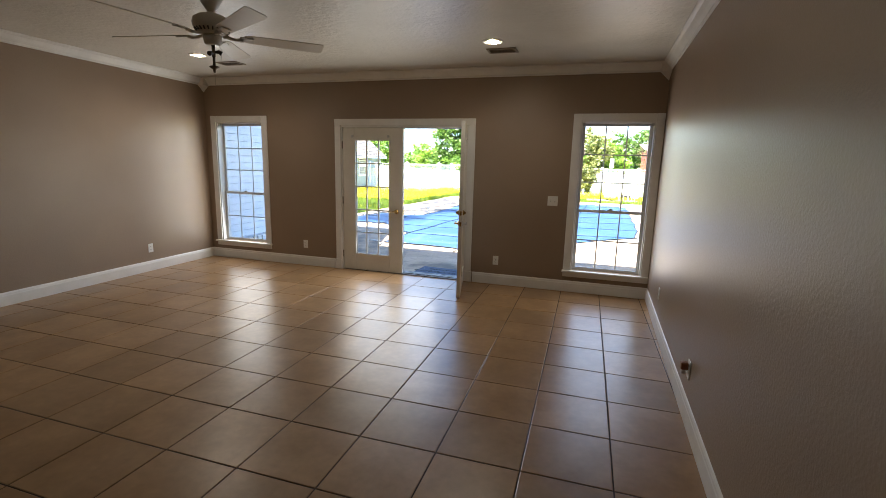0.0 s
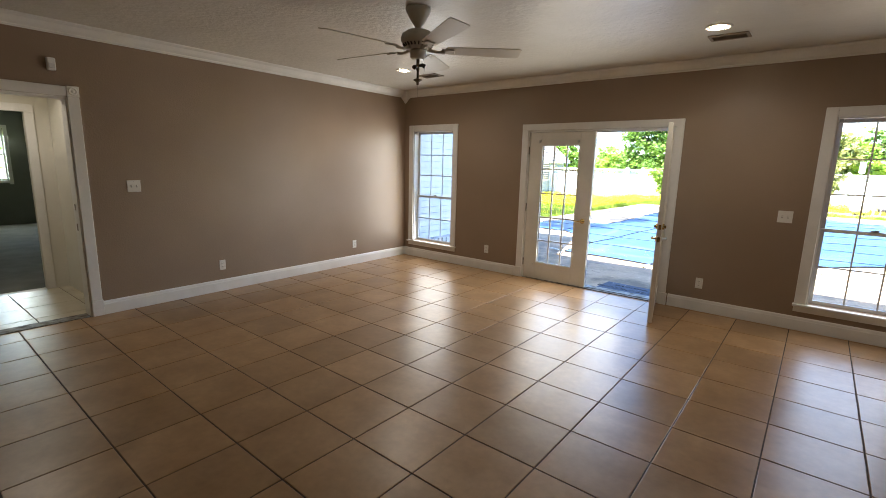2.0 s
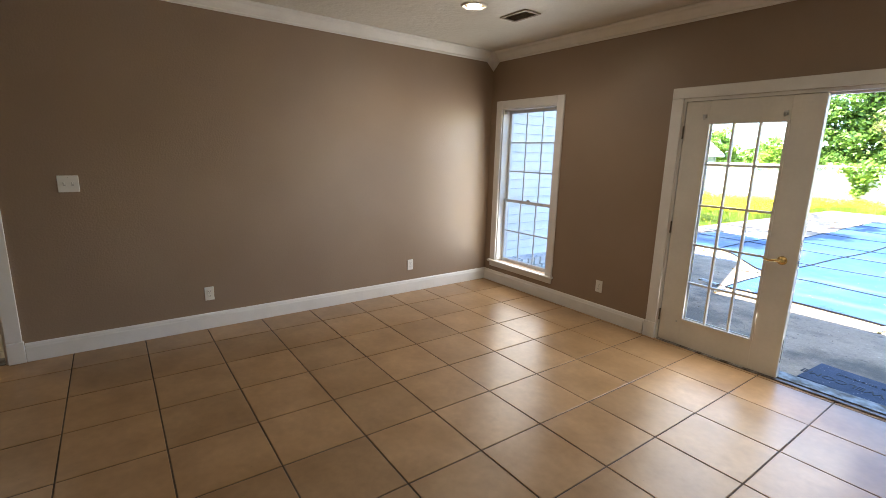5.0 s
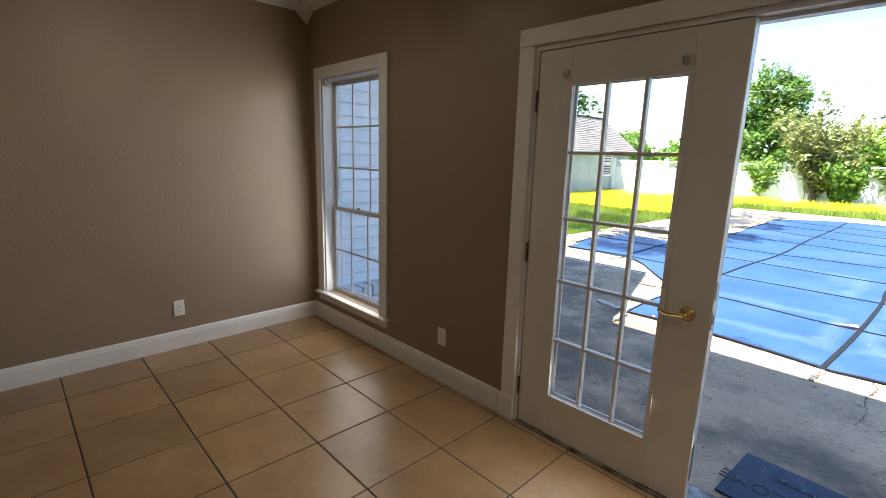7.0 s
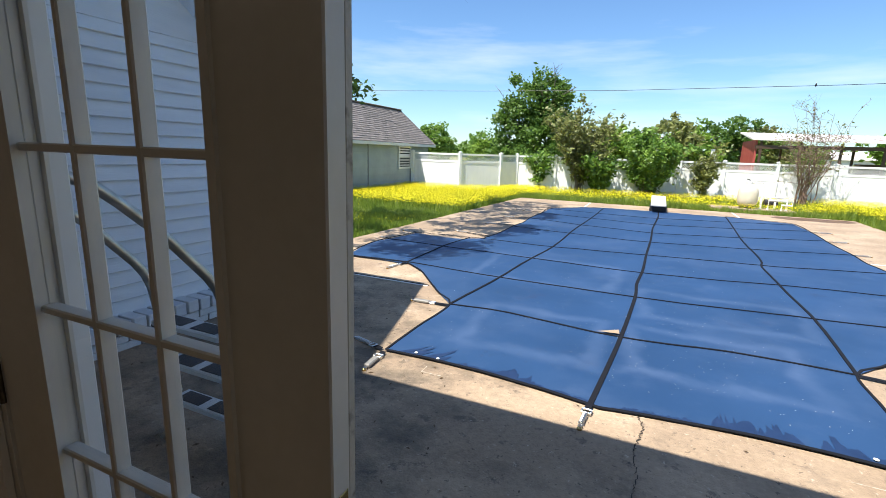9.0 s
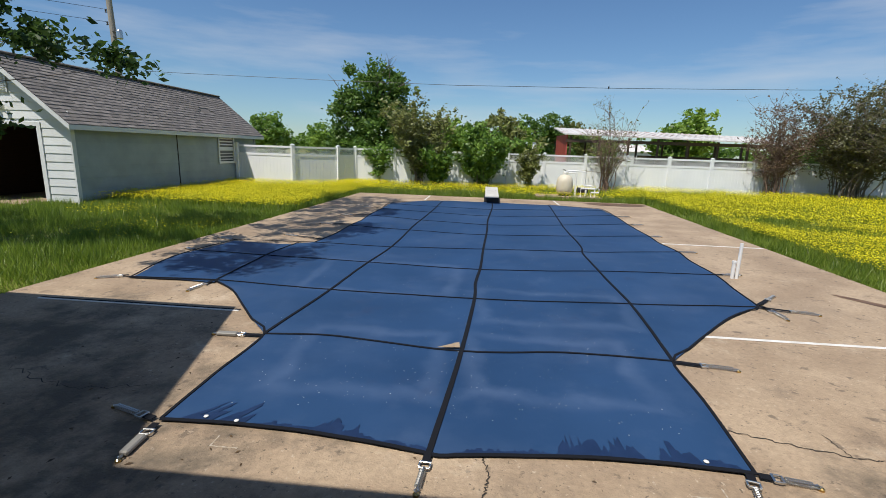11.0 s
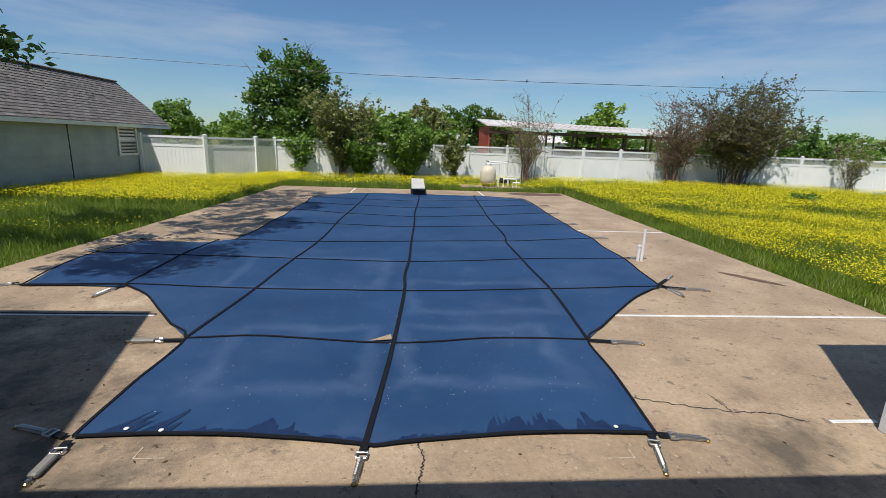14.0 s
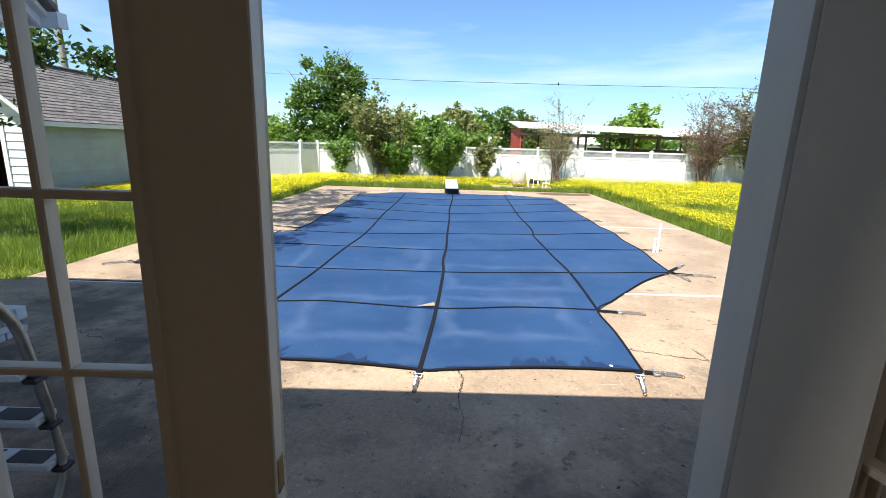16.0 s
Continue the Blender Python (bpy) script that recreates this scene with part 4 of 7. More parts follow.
# ---- the two side walls stand slightly out of square ----
def middle_x(ob):
    xs = [(ob.matrix_basis @ (c.matrix_basis if c is not ob else Matrix()) @ Vector(k)).x for c in [ob, *ob.children] if c.type == "MESH" for k in c.bound_box]
    return (min(xs) + max(xs)) / 2 if xs else -2.0


swing_left = Matrix.Translation((XL, YF, 0)) @ Matrix.Rotation(radians(1.3), 4, "Z") @ Matrix.Translation((-XL, -YF, 0))
swing_right = Matrix.Translation((XR, YF, 0)) @ Matrix.Rotation(radians(-1.6), 4, "Z") @ Matrix.Translation((-XR, -YF, 0))
side_walls = [ob for ob in scene.objects if ob.parent is None and ob.type in ("MESH", "EMPTY")] + [c for c in [*crown.children, *base.children] if c.name.startswith("length")]
for ob in side_walls:
    if middle_x(ob) < -5.2:
        ob.matrix_basis = swing_left @ ob.matrix_basis
    elif middle_x(ob) > 1.0:
        ob.matrix_basis = swing_right @ ob.matrix_basis

# ---- outdoors: ground and deck ----
GRASS_SOIL = material("lawn_soil", (0.075, 0.105, 0.020), 0.95, color2=(0.15, 0.17, 0.03), scale=1.5, fine=0.3, fine_scale=25, bump=0.5, bump_scale=20, bump_dist=0.03, stains=[((0.30, 0.26, 0.03), 0.05, 0.45, 0.6, 0.8)])
DECK_Y1 = 22.4


def ground_height(x, y):
    if -7.3 < x < 5.6 and 4 < y < 23.5:
        return -0.13
    return -0.085 + (0.02 * noise.noise((x * 0.3, y * 0.3, 0)) if math.hypot(x, y - 12) < 80 else 0)


axis = sorted({round(float(v), 2) for v in [*np.arange(-40, 40.1, 1.0), *np.arange(-400, 401, 40), -2500, -1200, 1200, 2500]})
grid_mesh("ground", axis, axis, ground_height, GRASS_SOIL, "green lawn and fields reaching the horizon")

CONCRETE = material("tan_concrete", (0.315, 0.228, 0.150), 0.82, color2=(0.425, 0.318, 0.214), scale=1.1, detail=12, fine=0.30, fine_scale=38, bump=0.7, bump_scale=90, bump_dist=0.008, ramp=(0.38, 0.62),
                    stains=[((0.22, 0.168, 0.12), 0.5, 0.52, 0.68, 0.40), ((0.15, 0.115, 0.085), 3.1, 0.57, 0.68, 0.42), ((0.09, 0.07, 0.055), 9.0, 0.60, 0.66, 0.6), ((0.62, 0.52, 0.39), 1.4, 0.60, 0.72, 0.55),
                            ((0.60, 0.50, 0.38), 26.0, 0.62, 0.66, 0.55), ((0.07, 0.055, 0.04), 34.0, 0.63, 0.66, 0.7)])
# Algae patches, widened so their colour also deepens the shade near the house.
ALGAE_SHADE_SPOTS = ((-4.2, 7.6, 2.0), (-3.2, 6.6, 1.2), (-5.2, 9.2, 1.4), (-1.7, 6.5, 0.8), (-0.7, 6.6, 0.7), (-0.3, 7.25, 0.35), (0.5, 7.9, 0.5))


def algae_and_shade(mat, spots, color, amount):
    """Dark growth on damp concrete and painted shade, in ragged patches round the given spots."""
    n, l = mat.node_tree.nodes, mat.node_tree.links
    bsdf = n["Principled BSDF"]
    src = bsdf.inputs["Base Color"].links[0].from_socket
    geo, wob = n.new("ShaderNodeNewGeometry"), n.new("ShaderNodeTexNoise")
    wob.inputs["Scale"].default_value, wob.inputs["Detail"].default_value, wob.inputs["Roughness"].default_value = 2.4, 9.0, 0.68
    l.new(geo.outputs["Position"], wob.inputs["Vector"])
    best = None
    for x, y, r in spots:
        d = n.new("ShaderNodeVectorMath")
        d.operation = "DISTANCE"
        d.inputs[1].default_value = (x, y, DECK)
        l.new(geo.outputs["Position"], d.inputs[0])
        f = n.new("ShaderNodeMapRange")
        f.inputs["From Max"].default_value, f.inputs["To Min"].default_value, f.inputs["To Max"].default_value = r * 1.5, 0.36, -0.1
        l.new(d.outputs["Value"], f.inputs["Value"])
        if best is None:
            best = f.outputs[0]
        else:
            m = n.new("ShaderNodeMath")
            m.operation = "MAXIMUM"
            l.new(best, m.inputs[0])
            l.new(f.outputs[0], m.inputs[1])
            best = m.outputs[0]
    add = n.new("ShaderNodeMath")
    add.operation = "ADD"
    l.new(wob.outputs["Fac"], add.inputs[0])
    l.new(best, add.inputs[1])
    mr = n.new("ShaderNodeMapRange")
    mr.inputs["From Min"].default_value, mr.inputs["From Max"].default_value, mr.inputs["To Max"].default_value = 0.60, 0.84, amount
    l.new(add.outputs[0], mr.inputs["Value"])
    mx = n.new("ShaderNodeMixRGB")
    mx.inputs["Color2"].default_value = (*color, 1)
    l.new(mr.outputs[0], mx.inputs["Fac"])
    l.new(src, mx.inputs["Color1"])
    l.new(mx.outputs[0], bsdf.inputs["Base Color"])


algae_and_shade(CONCRETE, ALGAE_SHADE_SPOTS, (0.070, 0.060, 0.045), 0.80)
deck = thing("deck", "tan concrete pool deck with cracks, stains and white joints", "deck", kind="structure")


def deck_x0(y):
    return -6.68 + 0.040 * (y - 10.0)


def deck_x1(y):
    return 3.52 + 0.030 * (y - 10.0)


bm = bmesh.new()
rim = [(deck_x0(9.99), 9.99), (deck_x1(9.99), 9.99), (deck_x1(DECK_Y1), DECK_Y1), (deck_x0(DECK_Y1), DECK_Y1)]
low, top = [[bm.verts.new((x, y, z)) for x, y in rim] for z in (-0.2, DECK)]
bm.faces.new(low[::-1])
bm.faces.new(top)
for i in range(4):
    bm.faces.new((low[i], low[(i + 1) % 4], top[(i + 1) % 4], top[i]))
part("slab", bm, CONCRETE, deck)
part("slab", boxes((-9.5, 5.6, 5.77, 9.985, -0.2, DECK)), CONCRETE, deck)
JOINT_WHITE = material("white_joint_strip", (0.80, 0.78, 0.74), 0.5, color2=(0.66, 0.63, 0.58), scale=8)
for a in ((-6.2, -4.05, 9.955, 9.985), (0.40, 3.50, 10.05, 10.095), (1.78, 3.62, 14.82, 14.87), (1.04, 1.36, 8.20, 8.235), (0.74, 0.79, 20.9, 22.3), (-3.62, -3.57, 20.75, 22.3)):
    part("joint_strip", boxes((*a, DECK + 0.0005, DECK + 0.006), bevel=0.002), JOINT_WHITE, deck, "white joint strip")
part("joint_gap", boxes((-6.2, -4.05, 9.99, 10.02, DECK + 0.0005, DECK + 0.004)), STRAP, deck, "dark open joint")

CRACK = material("dark_crack", (0.035, 0.028, 0.022), 0.95)
rng = random.Random(11)


def crack(points, width, name="crack", mat=None, wobble=0.03, steps=14):
    bm = bmesh.new()
    line = []
    for (x0, y0), (x1, y1) in zip(points, points[1:]):
        for k in range(steps):
            f = k / steps
            line.append((x0 + (x1 - x0) * f + rng.uniform(-wobble, wobble), y0 + (y1 - y0) * f + rng.uniform(-wobble, wobble)))
    line.append(points[-1])
    prev = None
    for i, (x, y) in enumerate(line):
        q = line[min(i + 1, len(line) - 1)]
        p = line[max(i - 1, 0)]
        d = Vector((q[0] - p[0], q[1] - p[1], 0))
        s = Vector((-d.y, d.x, 0)).normalized() * width * rng.uniform(0.25, 1.0) * 0.5
        a, b = bm.verts.new((x - s.x, y - s.y, DECK + 0.003)), bm.verts.new((x + s.x, y + s.y, DECK + 0.003))
        if prev:
            bm.faces.new((prev[0], a, b, prev[1]))
        prev = (a, b)
    return part(name, bm, mat or CRACK, deck)


crack([(-1.63, 8.06), (-1.595, 7.94), (-1.61, 7.83), (-1.64, 7.66)], 0.011, wobble=0.009)
crack([(-1.64, 7.66), (-1.62, 7.45), (-1.65, 7.2)], 0.006, wobble=0.009)
crack([(-0.18, 8.52), (0.075, 8.45), (0.456, 8.34), (0.713, 8.317), (0.90, 8.22)], 0.012, wobble=0.012)
crack([(0.44, 8.55), (0.456, 8.34)], 0.008, wobble=0.01)
crack([(-5.0, 8.6), (-4.4, 8.4), (-3.9, 8.5)], 0.008)
crack([(2.0, 13.0), (2.8, 12.9), (3.6, 13.1)], 0.008)
LEAF_LITTER = leaf_material("dry_leaf_litter", (0.05, 0.03, 0.015), (0.12, 0.075, 0.035), 0.1)
litter = []
for _ in range(420):
    x, y = rng.uniform(-6.0, 3.8), 5.9 + 8 * rng.random() ** 1.6
    if rng.random() < 0.5:
        x = rng.uniform(-5.2, -2.6)
    if -3.4 < x < 1.3 and y > 8.1:
        continue
    a, s = rng.uniform(0, 6.28), rng.uniform(0.006, 0.022)
    u, w = Vector((math.cos(a), math.sin(a), 0)) * s, Vector((-math.sin(a), math.cos(a), 0)) * s * 0.35
    c = Vector((x, y, DECK + 0.004))
    litter += [c - u, c + w + Vector((0, 0, 0.004)), c + u, c - w]
quads_mesh("leaf_litter", [tuple(v) for v in litter], LEAF_LITTER, None, "dry leaf bits scattered over the concrete", kind="stuff")
STAIN = material("rust_puddle_stain", (0.10, 0.055, 0.03), 0.35, color2=(0.20, 0.12, 0.07), scale=6, rough2=0.7)


def blot(points, z, name, mat, parent, label=""):
    bm = bmesh.new()
    f = bm.faces.new([bm.verts.new((x, y, z)) for x, y in points])
    return part(name, bm, mat, parent, label)


def wobbly(cx, cy, rx, ry, turn=0.0, n=36, rough=0.28, seed=1):
    out = []
    for i in range(n):
        a = 2 * math.pi * i / n
        k = 1 + rough * noise.noise((math.cos(a) * 1.7 + seed * 7.1, math.sin(a) * 1.7, seed)) + 0.5 * rough * noise.noise((math.cos(a) * 5 + seed, math.sin(a) * 5, seed * 3.3))
        x, y = rx * k * math.cos(a), ry * k * math.sin(a)
        out.append((cx + x * math.cos(turn) - y * math.sin(turn), cy + x * math.sin(turn) + y * math.cos(turn)))
    return out


blot(wobbly(3.0, 11.5, 0.42, 0.07, -0.9, seed=2), DECK + 0.004, "rust_stain", STAIN, deck, "brown rust stain")
blot(wobbly(2.75, 21.8, 1.1, 0.42, 0.1, seed=3), DECK + 0.004, "puddle_stain", STAIN, deck, "dark damp stain")
# ---- pool cover ----
LEFT = [(8.14, -3.53), (8.7, -3.535), (9.43, -3.52), (9.75, -3.80), (10.13, -4.10), (10.55, -4.44), (10.84, -4.80), (13.16, -4.80), (13.30, -4.52), (14.2, -4.44), (15.16, -4.44), (16.0, -4.40), (16.8, -4.45), (18.0, -4.42), (19.43, -4.44), (20.4, -3.6), (20.65, -3.1)]
RIGHT = [(8.09, -0.20), (8.85, -0.13), (9.45, -0.10), (9.74, 0.15), (10.1, 0.45), (10.6, 0.90), (10.95, 1.30), (11.08, 1.45), (11.8, 1.55), (12.52, 1.66), (13.3, 1.66), (14.03, 1.74), (14.8, 1.70), (15.55, 1.76), (17.0, 1.80), (18.5, 1.90), (20.2, 1.90), (20.5, 1.2), (20.75, 0.4)]


def at(line, y):
    if y <= line[0][0]:
        return line[0][1]
    for (y0, v0), (y1, v1) in zip(line, line[1:]):
        if y <= y1:
            return v0 + (v1 - v0) * (y - y0) / (y1 - y0)
    return line[-1][1]


def cover_z(x, y):
    return DECK + 0.016 + 0.010 * noise.noise((x * 0.9, y * 0.9, 2.0)) + 0.004 * noise.noise((x * 3.5, y * 3.5, 5.0))


COVER = material("blue_pool_cover_mesh", (0.014, 0.045, 0.116), 0.45, spec=0.32, color2=(0.022, 0.064, 0.158), scale=0.8, detail=8, fine=0.06, fine_scale=260, bump=0.06, bump_scale=420, bump_dist=0.001, ramp=(0.3, 0.75), rough2=0.62,
                 stains=[((0.10, 0.15, 0.26), 0.7, 0.50, 0.74, 0.26), ((0.12, 0.17, 0.28), 2.6, 0.54, 0.76, 0.18), ((0.012, 0.030, 0.085), 1.3, 0.62, 0.70, 0.55)])
cover = thing("pool_cover", "blue mesh safety cover stretched over the pool", "pool cover", kind="")
ys = list(np.arange(8.10, 20.72, 0.09))
nx = 64


def near_edge(f):
    # two shallow scallops between the three straps of the near edge
    g = (f * 2) % 1.0
    return 0.075 * math.sin(math.pi * g) ** 0.9


verts, faces = [], []
for j, y in enumerate(ys):
    xl, xr = at(LEFT, y), at(RIGHT, y)
    fade = max(0.0, 1 - (y - 8.10) / 0.7)
    for i in range(nx + 1):
        f = i / nx
        x = xl + (xr - xl) * f
        yy = y + fade * (near_edge(f) - 0.09 * math.sin(math.pi * f) + 0.035 * (1 - f))
        if y > 20:
            yy += 0.1 * math.sin(math.pi * f) * (y - 20)
        verts.append((x, yy, cover_z(x, yy)))
for j in range(len(ys) - 1):
    for i in range(nx):
        k = j * (nx + 1) + i
        faces.append((k, k + 1, k + nx + 2, k + nx + 1))
base_n = len(verts)
eys, exn = list(np.arange(10.84, 13.165, 0.09)), 14
for j, y in enumerate(eys):
    g = (y - eys[0]) / (eys[-1] - eys[0])
    xl = -5.85 - 0.20 * math.sin(math.pi * min(1, g * 1.05)) ** 2
    for i in range(exn + 1):
        x = xl + (-4.80 - xl) * i / exn
        yy = y - (0.06 * (1 - g)) + 0.03 * math.sin(math.pi * i / exn) * (1 - 2 * g)
        verts.append((x, yy, cover_z(x, yy)))
for j in range(len(eys) - 1):
    for i in range(exn):
        k = base_n + j * (exn + 1) + i
        faces.append((k, k + 1, k + exn + 2, k + exn + 1))
me = bpy.data.meshes.new("sheet")
me.from_pydata(verts, [], faces)
me.materials.append(COVER)
me.polygons.foreach_set("use_smooth", [True] * len(me.polygons))
new("sheet", me).parent = cover


def strap(points, width, z_off=0.006, name="strap"):
    """A flat webbing band over the cover along a smooth line."""
    pts = []
    P = [Vector((x, y, 0)) for x, y in points]
    for i in range(len(P) - 1):
        p0, p1, p2, p3 = P[max(i - 1, 0)], P[i], P[i + 1], P[min(i + 2, len(P) - 1)]
        n = max(2, int((p2 - p1).length / 0.12))
        for k in range(n):
            t = k / n
            pts.append(0.5 * ((2 * p1) + (p2 - p0) * t + (2 * p0 - 5 * p1 + 4 * p2 - p3) * t * t + (3 * p1 - p0 - 3 * p2 + p3) * t * t * t))
    pts.append(P[-1])
    bm = bmesh.new()
    prev = None
    for i, p in enumerate(pts):
        d = pts[min(i + 1, len(pts) - 1)] - pts[max(i - 1, 0)]
        s = Vector((-d.y, d.x, 0)).normalized() * width / 2
        z = cover_z(p.x, p.y) + z_off
        ring = [bm.verts.new((p.x + k * s.x, p.y + k * s.y, z + dz)) for k, dz in ((-1, -0.004), (-1, 0.002), (1, 0.002), (1, -0.004))]
        if prev:
            for a in range(4):
                b = (a + 1) % 4
                bm.faces.new((prev[a], prev[b], ring[b], ring[a]))
        prev = ring
    return part(name, bm, STRAP, cover)


strap([(-1.925, 7.99), (-1.86, 8.7), (-1.81, 9.35), (-1.735, 10.73), (-1.737, 11.36), (-1.69, 12.05), (-1.67, 12.6), (-1.65, 13.44), (-1.585, 15.19), (-1.557, 16.75), (-1.483, 18.08), (-1.414, 19.4), (-1.40, 20.6)], 0.036)
strap([(-3.52, 9.42), (-3.39, 10.78), (-3.285, 12.12), (-3.164, 13.5), (-3.138, 15.66), (-3.037, 18.0), (-2.99, 20.5)], 0.028)
strap([(-0.10, 9.45), (-0.005, 10.885), (-0.011, 12.32), (0.0, 13.48), (0.09, 14.07), (0.117, 15.65), (0.154, 16.6), (0.297, 18.9), (0.385, 20.7)], 0.028)
strap([(-4.82, 10.86), (-4.84, 11.63), (-4.855, 12.5), (-4.76, 13.3)], 0.024)
strap([(-3.52, 9.42), (-2.9, 9.49), (-1.81, 9.35), (-0.95, 9.47), (-0.10, 9.45)], 0.022)
strap([(-5.9, 10.82), (-4.82, 10.87), (-3.39, 10.78), (-1.73, 10.74), (-0.005, 10.885), (1.43, 11.06)], 0.020)
strap([(-6.02, 12.3), (-4.45, 12.2), (-3.285, 12.12), (-1.69, 12.05), (-0.011, 12.32), (1.63, 12.5)], 0.018)
strap([(-5.86, 13.16), (-4.7, 13.3), (-3.15, 13.24), (-1.65, 13.44), (0.0, 13.62), (1.71, 14.0)], 0.018)
for row in (((-4.40, 15.12), (-1.63, 14.8), (1.74, 15.55)), ((-4.40, 16.75), (-1.55, 16.1), (1.78, 17.2)), ((-4.40, 18.1), (-1.49, 17.55), (1.85, 18.7)), ((-4.40, 19.2), (-1.45, 18.95), (1.88, 19.9))):
    strap(row, 0.017)
for edge_line in (LEFT[:7], LEFT[8:], RIGHT):
    strap([(x, y) for y, x in edge_line], 0.02, 0.004, "edge_binding")
strap([(at(LEFT, 8.10) + (at(RIGHT, 8.10) - at(LEFT, 8.10)) * k / 40, 8.10 + near_edge(k / 40) - 0.09 * math.sin(math.pi * k / 40) + 0.035 * (1 - k / 40)) for k in range(41)], 0.026, 0.004, "edge_binding")
strap([(-5.86, 10.79), (-6.05, 12.0), (-5.86, 13.15)], 0.02, 0.004, "edge_binding")
strap([(-5.86, 10.79), (-5.3, 10.82), (-4.80, 10.85)], 0.02, 0.004, "edge_binding")


def pale_outline(mat, cx, cy, hx, hy, color):
    """A pale, soft, uneven rectangular outline on the mesh."""
    n, l = mat.node_tree.nodes, mat.node_tree.links
    bsdf = n["Principled BSDF"]
    src = bsdf.inputs["Base Color"].links[0].from_socket
    geo, sep, wob = n.new("ShaderNodeNewGeometry"), n.new("ShaderNodeSeparateXYZ"), n.new("ShaderNodeTexNoise")
    wob.inputs["Scale"].default_value, wob.inputs["Detail"].default_value = 2.2, 7.0
    l.new(geo.outputs["Position"], sep.inputs[0])
    l.new(geo.outputs["Position"], wob.inputs["Vector"])

    def calc(op, a, b):
        k = n.new("ShaderNodeMath")
        k.operation = op
        for i, v in enumerate((a, b)):
            if isinstance(v, (int, float)):
                k.inputs[i].default_value = v
            else:
                l.new(v, k.inputs[i])
        return k.outputs[0]
    w = calc("MULTIPLY", calc("SUBTRACT", wob.outputs["Fac"], 0.5), 0.35)
    dx = calc("SUBTRACT", calc("ABSOLUTE", calc("SUBTRACT", sep.outputs["X"], cx), 0), hx)
    dy = calc("SUBTRACT", calc("ABSOLUTE", calc("SUBTRACT", sep.outputs["Y"], cy), 0), hy)
    d = calc("ADD", calc("MAXIMUM", dx, dy), w)
    mr = n.new("ShaderNodeMapRange")
    mr.interpolation_type = "SMOOTHSTEP"
    mr.inputs["From Min"].default_value, mr.inputs["From Max"].default_value, mr.inputs["To Min"].default_value, mr.inputs["To Max"].default_value = 0.0, 0.13, 0.34, 0.0
    l.new(calc("ABSOLUTE", d, 0), mr.inputs["Value"])
    mx = n.new("ShaderNodeMixRGB")
    mx.inputs["Color2"].default_value = (*color, 1)
    l.new(calc("MULTIPLY", mr.outputs[0], wob.outputs["Fac"]), mx.inputs["Fac"])
    l.new(src, mx.inputs["Color1"])
    l.new(mx.outputs[0], bsdf.inputs["Base Color"])


pale_outline(COVER, -2.55, 9.15, 0.55, 0.52, (0.13, 0.19, 0.32))
pale_outline(COVER, -1.10, 9.20, 0.62, 0.50, (0.13, 0.19, 0.32))
pale_outline(COVER, -0.9, 10.6, 0.75, 0.5, (0.12, 0.18, 0.30))
pale_outline(COVER, -2.9, 11.5, 0.9, 0.7, (0.12, 0.18, 0.30))
WET = material("wet_cover_mesh", (0.009, 0.022, 0.066), 0.35, color2=(0.014, 0.032, 0.090), scale=9)
wet_rng = random.Random(5)


def near_y(f):
    return 8.10 + near_edge(f) - 0.09 * math.sin(math.pi * f) + 0.035 * (1 - f)


def damp_patch(f0, f1, tall, slant=0.0):
    """Water wicking up the mesh in ragged fingers from the near edge."""
    bm, prev, h = bmesh.new(), None, 0.3
    n = max(6, int((f1 - f0) * 3.33 / 0.009))
    for k in range(n + 1):
        g = k / n
        f = f0 + (f1 - f0) * g
        h += (wet_rng.uniform(0.1, 1.0) - h) * (0.9 if wet_rng.random() < 0.45 else 0.1)
        top = tall * h * min(1, 6 * g, 6 * (1 - g)) + 0.004
        x, y = -3.53 + 3.33 * f, near_y(f) + 0.014
        row = []
        for q in (0, 0.5, 1):
            xx, yy = x + slant * top * q, y + top * q
            row.append(bm.verts.new((xx, yy, cover_z(xx, yy) + 0.0035)))
        if prev:
            for a in (0, 1):
                bm.faces.new((prev[a], row[a], row[a + 1], prev[a + 1]))
        prev = row
    part("damp_patch", bm, WET, cover, "dark damp patch on the mesh")


for row in ((0.03, 0.09, 0.26, 0.7), (0.10, 0.15, 0.24, 0.5), (0.16, 0.40, 0.06, 0.0), (0.27, 0.36, 0.17, 0.15), (0.40, 0.49, 0.04, 0.0), (0.52, 0.69, 0.05, 0.0), (0.69, 0.84, 0.25, 0.0), (0.86, 0.93, 0.23, 0.0), (0.93, 0.985, 0.07, 0.0)):
    damp_patch(*row)
CHALK = material("faint_chalk", (0.38, 0.31, 0.23), 0.9, color2=(0.50, 0.43, 0.35), scale=40, ramp=(0.45, 0.6))
for x0, x1, y0, y1 in ((-3.12, -2.96, 7.955, 7.962), (-3.12, -3.112, 7.962, 8.05), (-0.60, -0.42, 7.90, 7.907), (-0.428, -0.42, 7.907, 7.98)):
    part("chalk_mark", boxes((x0, x1, y0, y1, DECK + 0.0005, DECK + 0.002)), CHALK, deck, "faint white chalk mark")
blot([(-2.02, 9.36), (-1.835, 9.50), (-1.825, 9.39)], DECK + 0.036, "torn_patch", CONCRETE, cover, "pale torn corner of the mesh")
SPECK = material("white_droppings", (0.75, 0.74, 0.70), 0.8)
spk = []
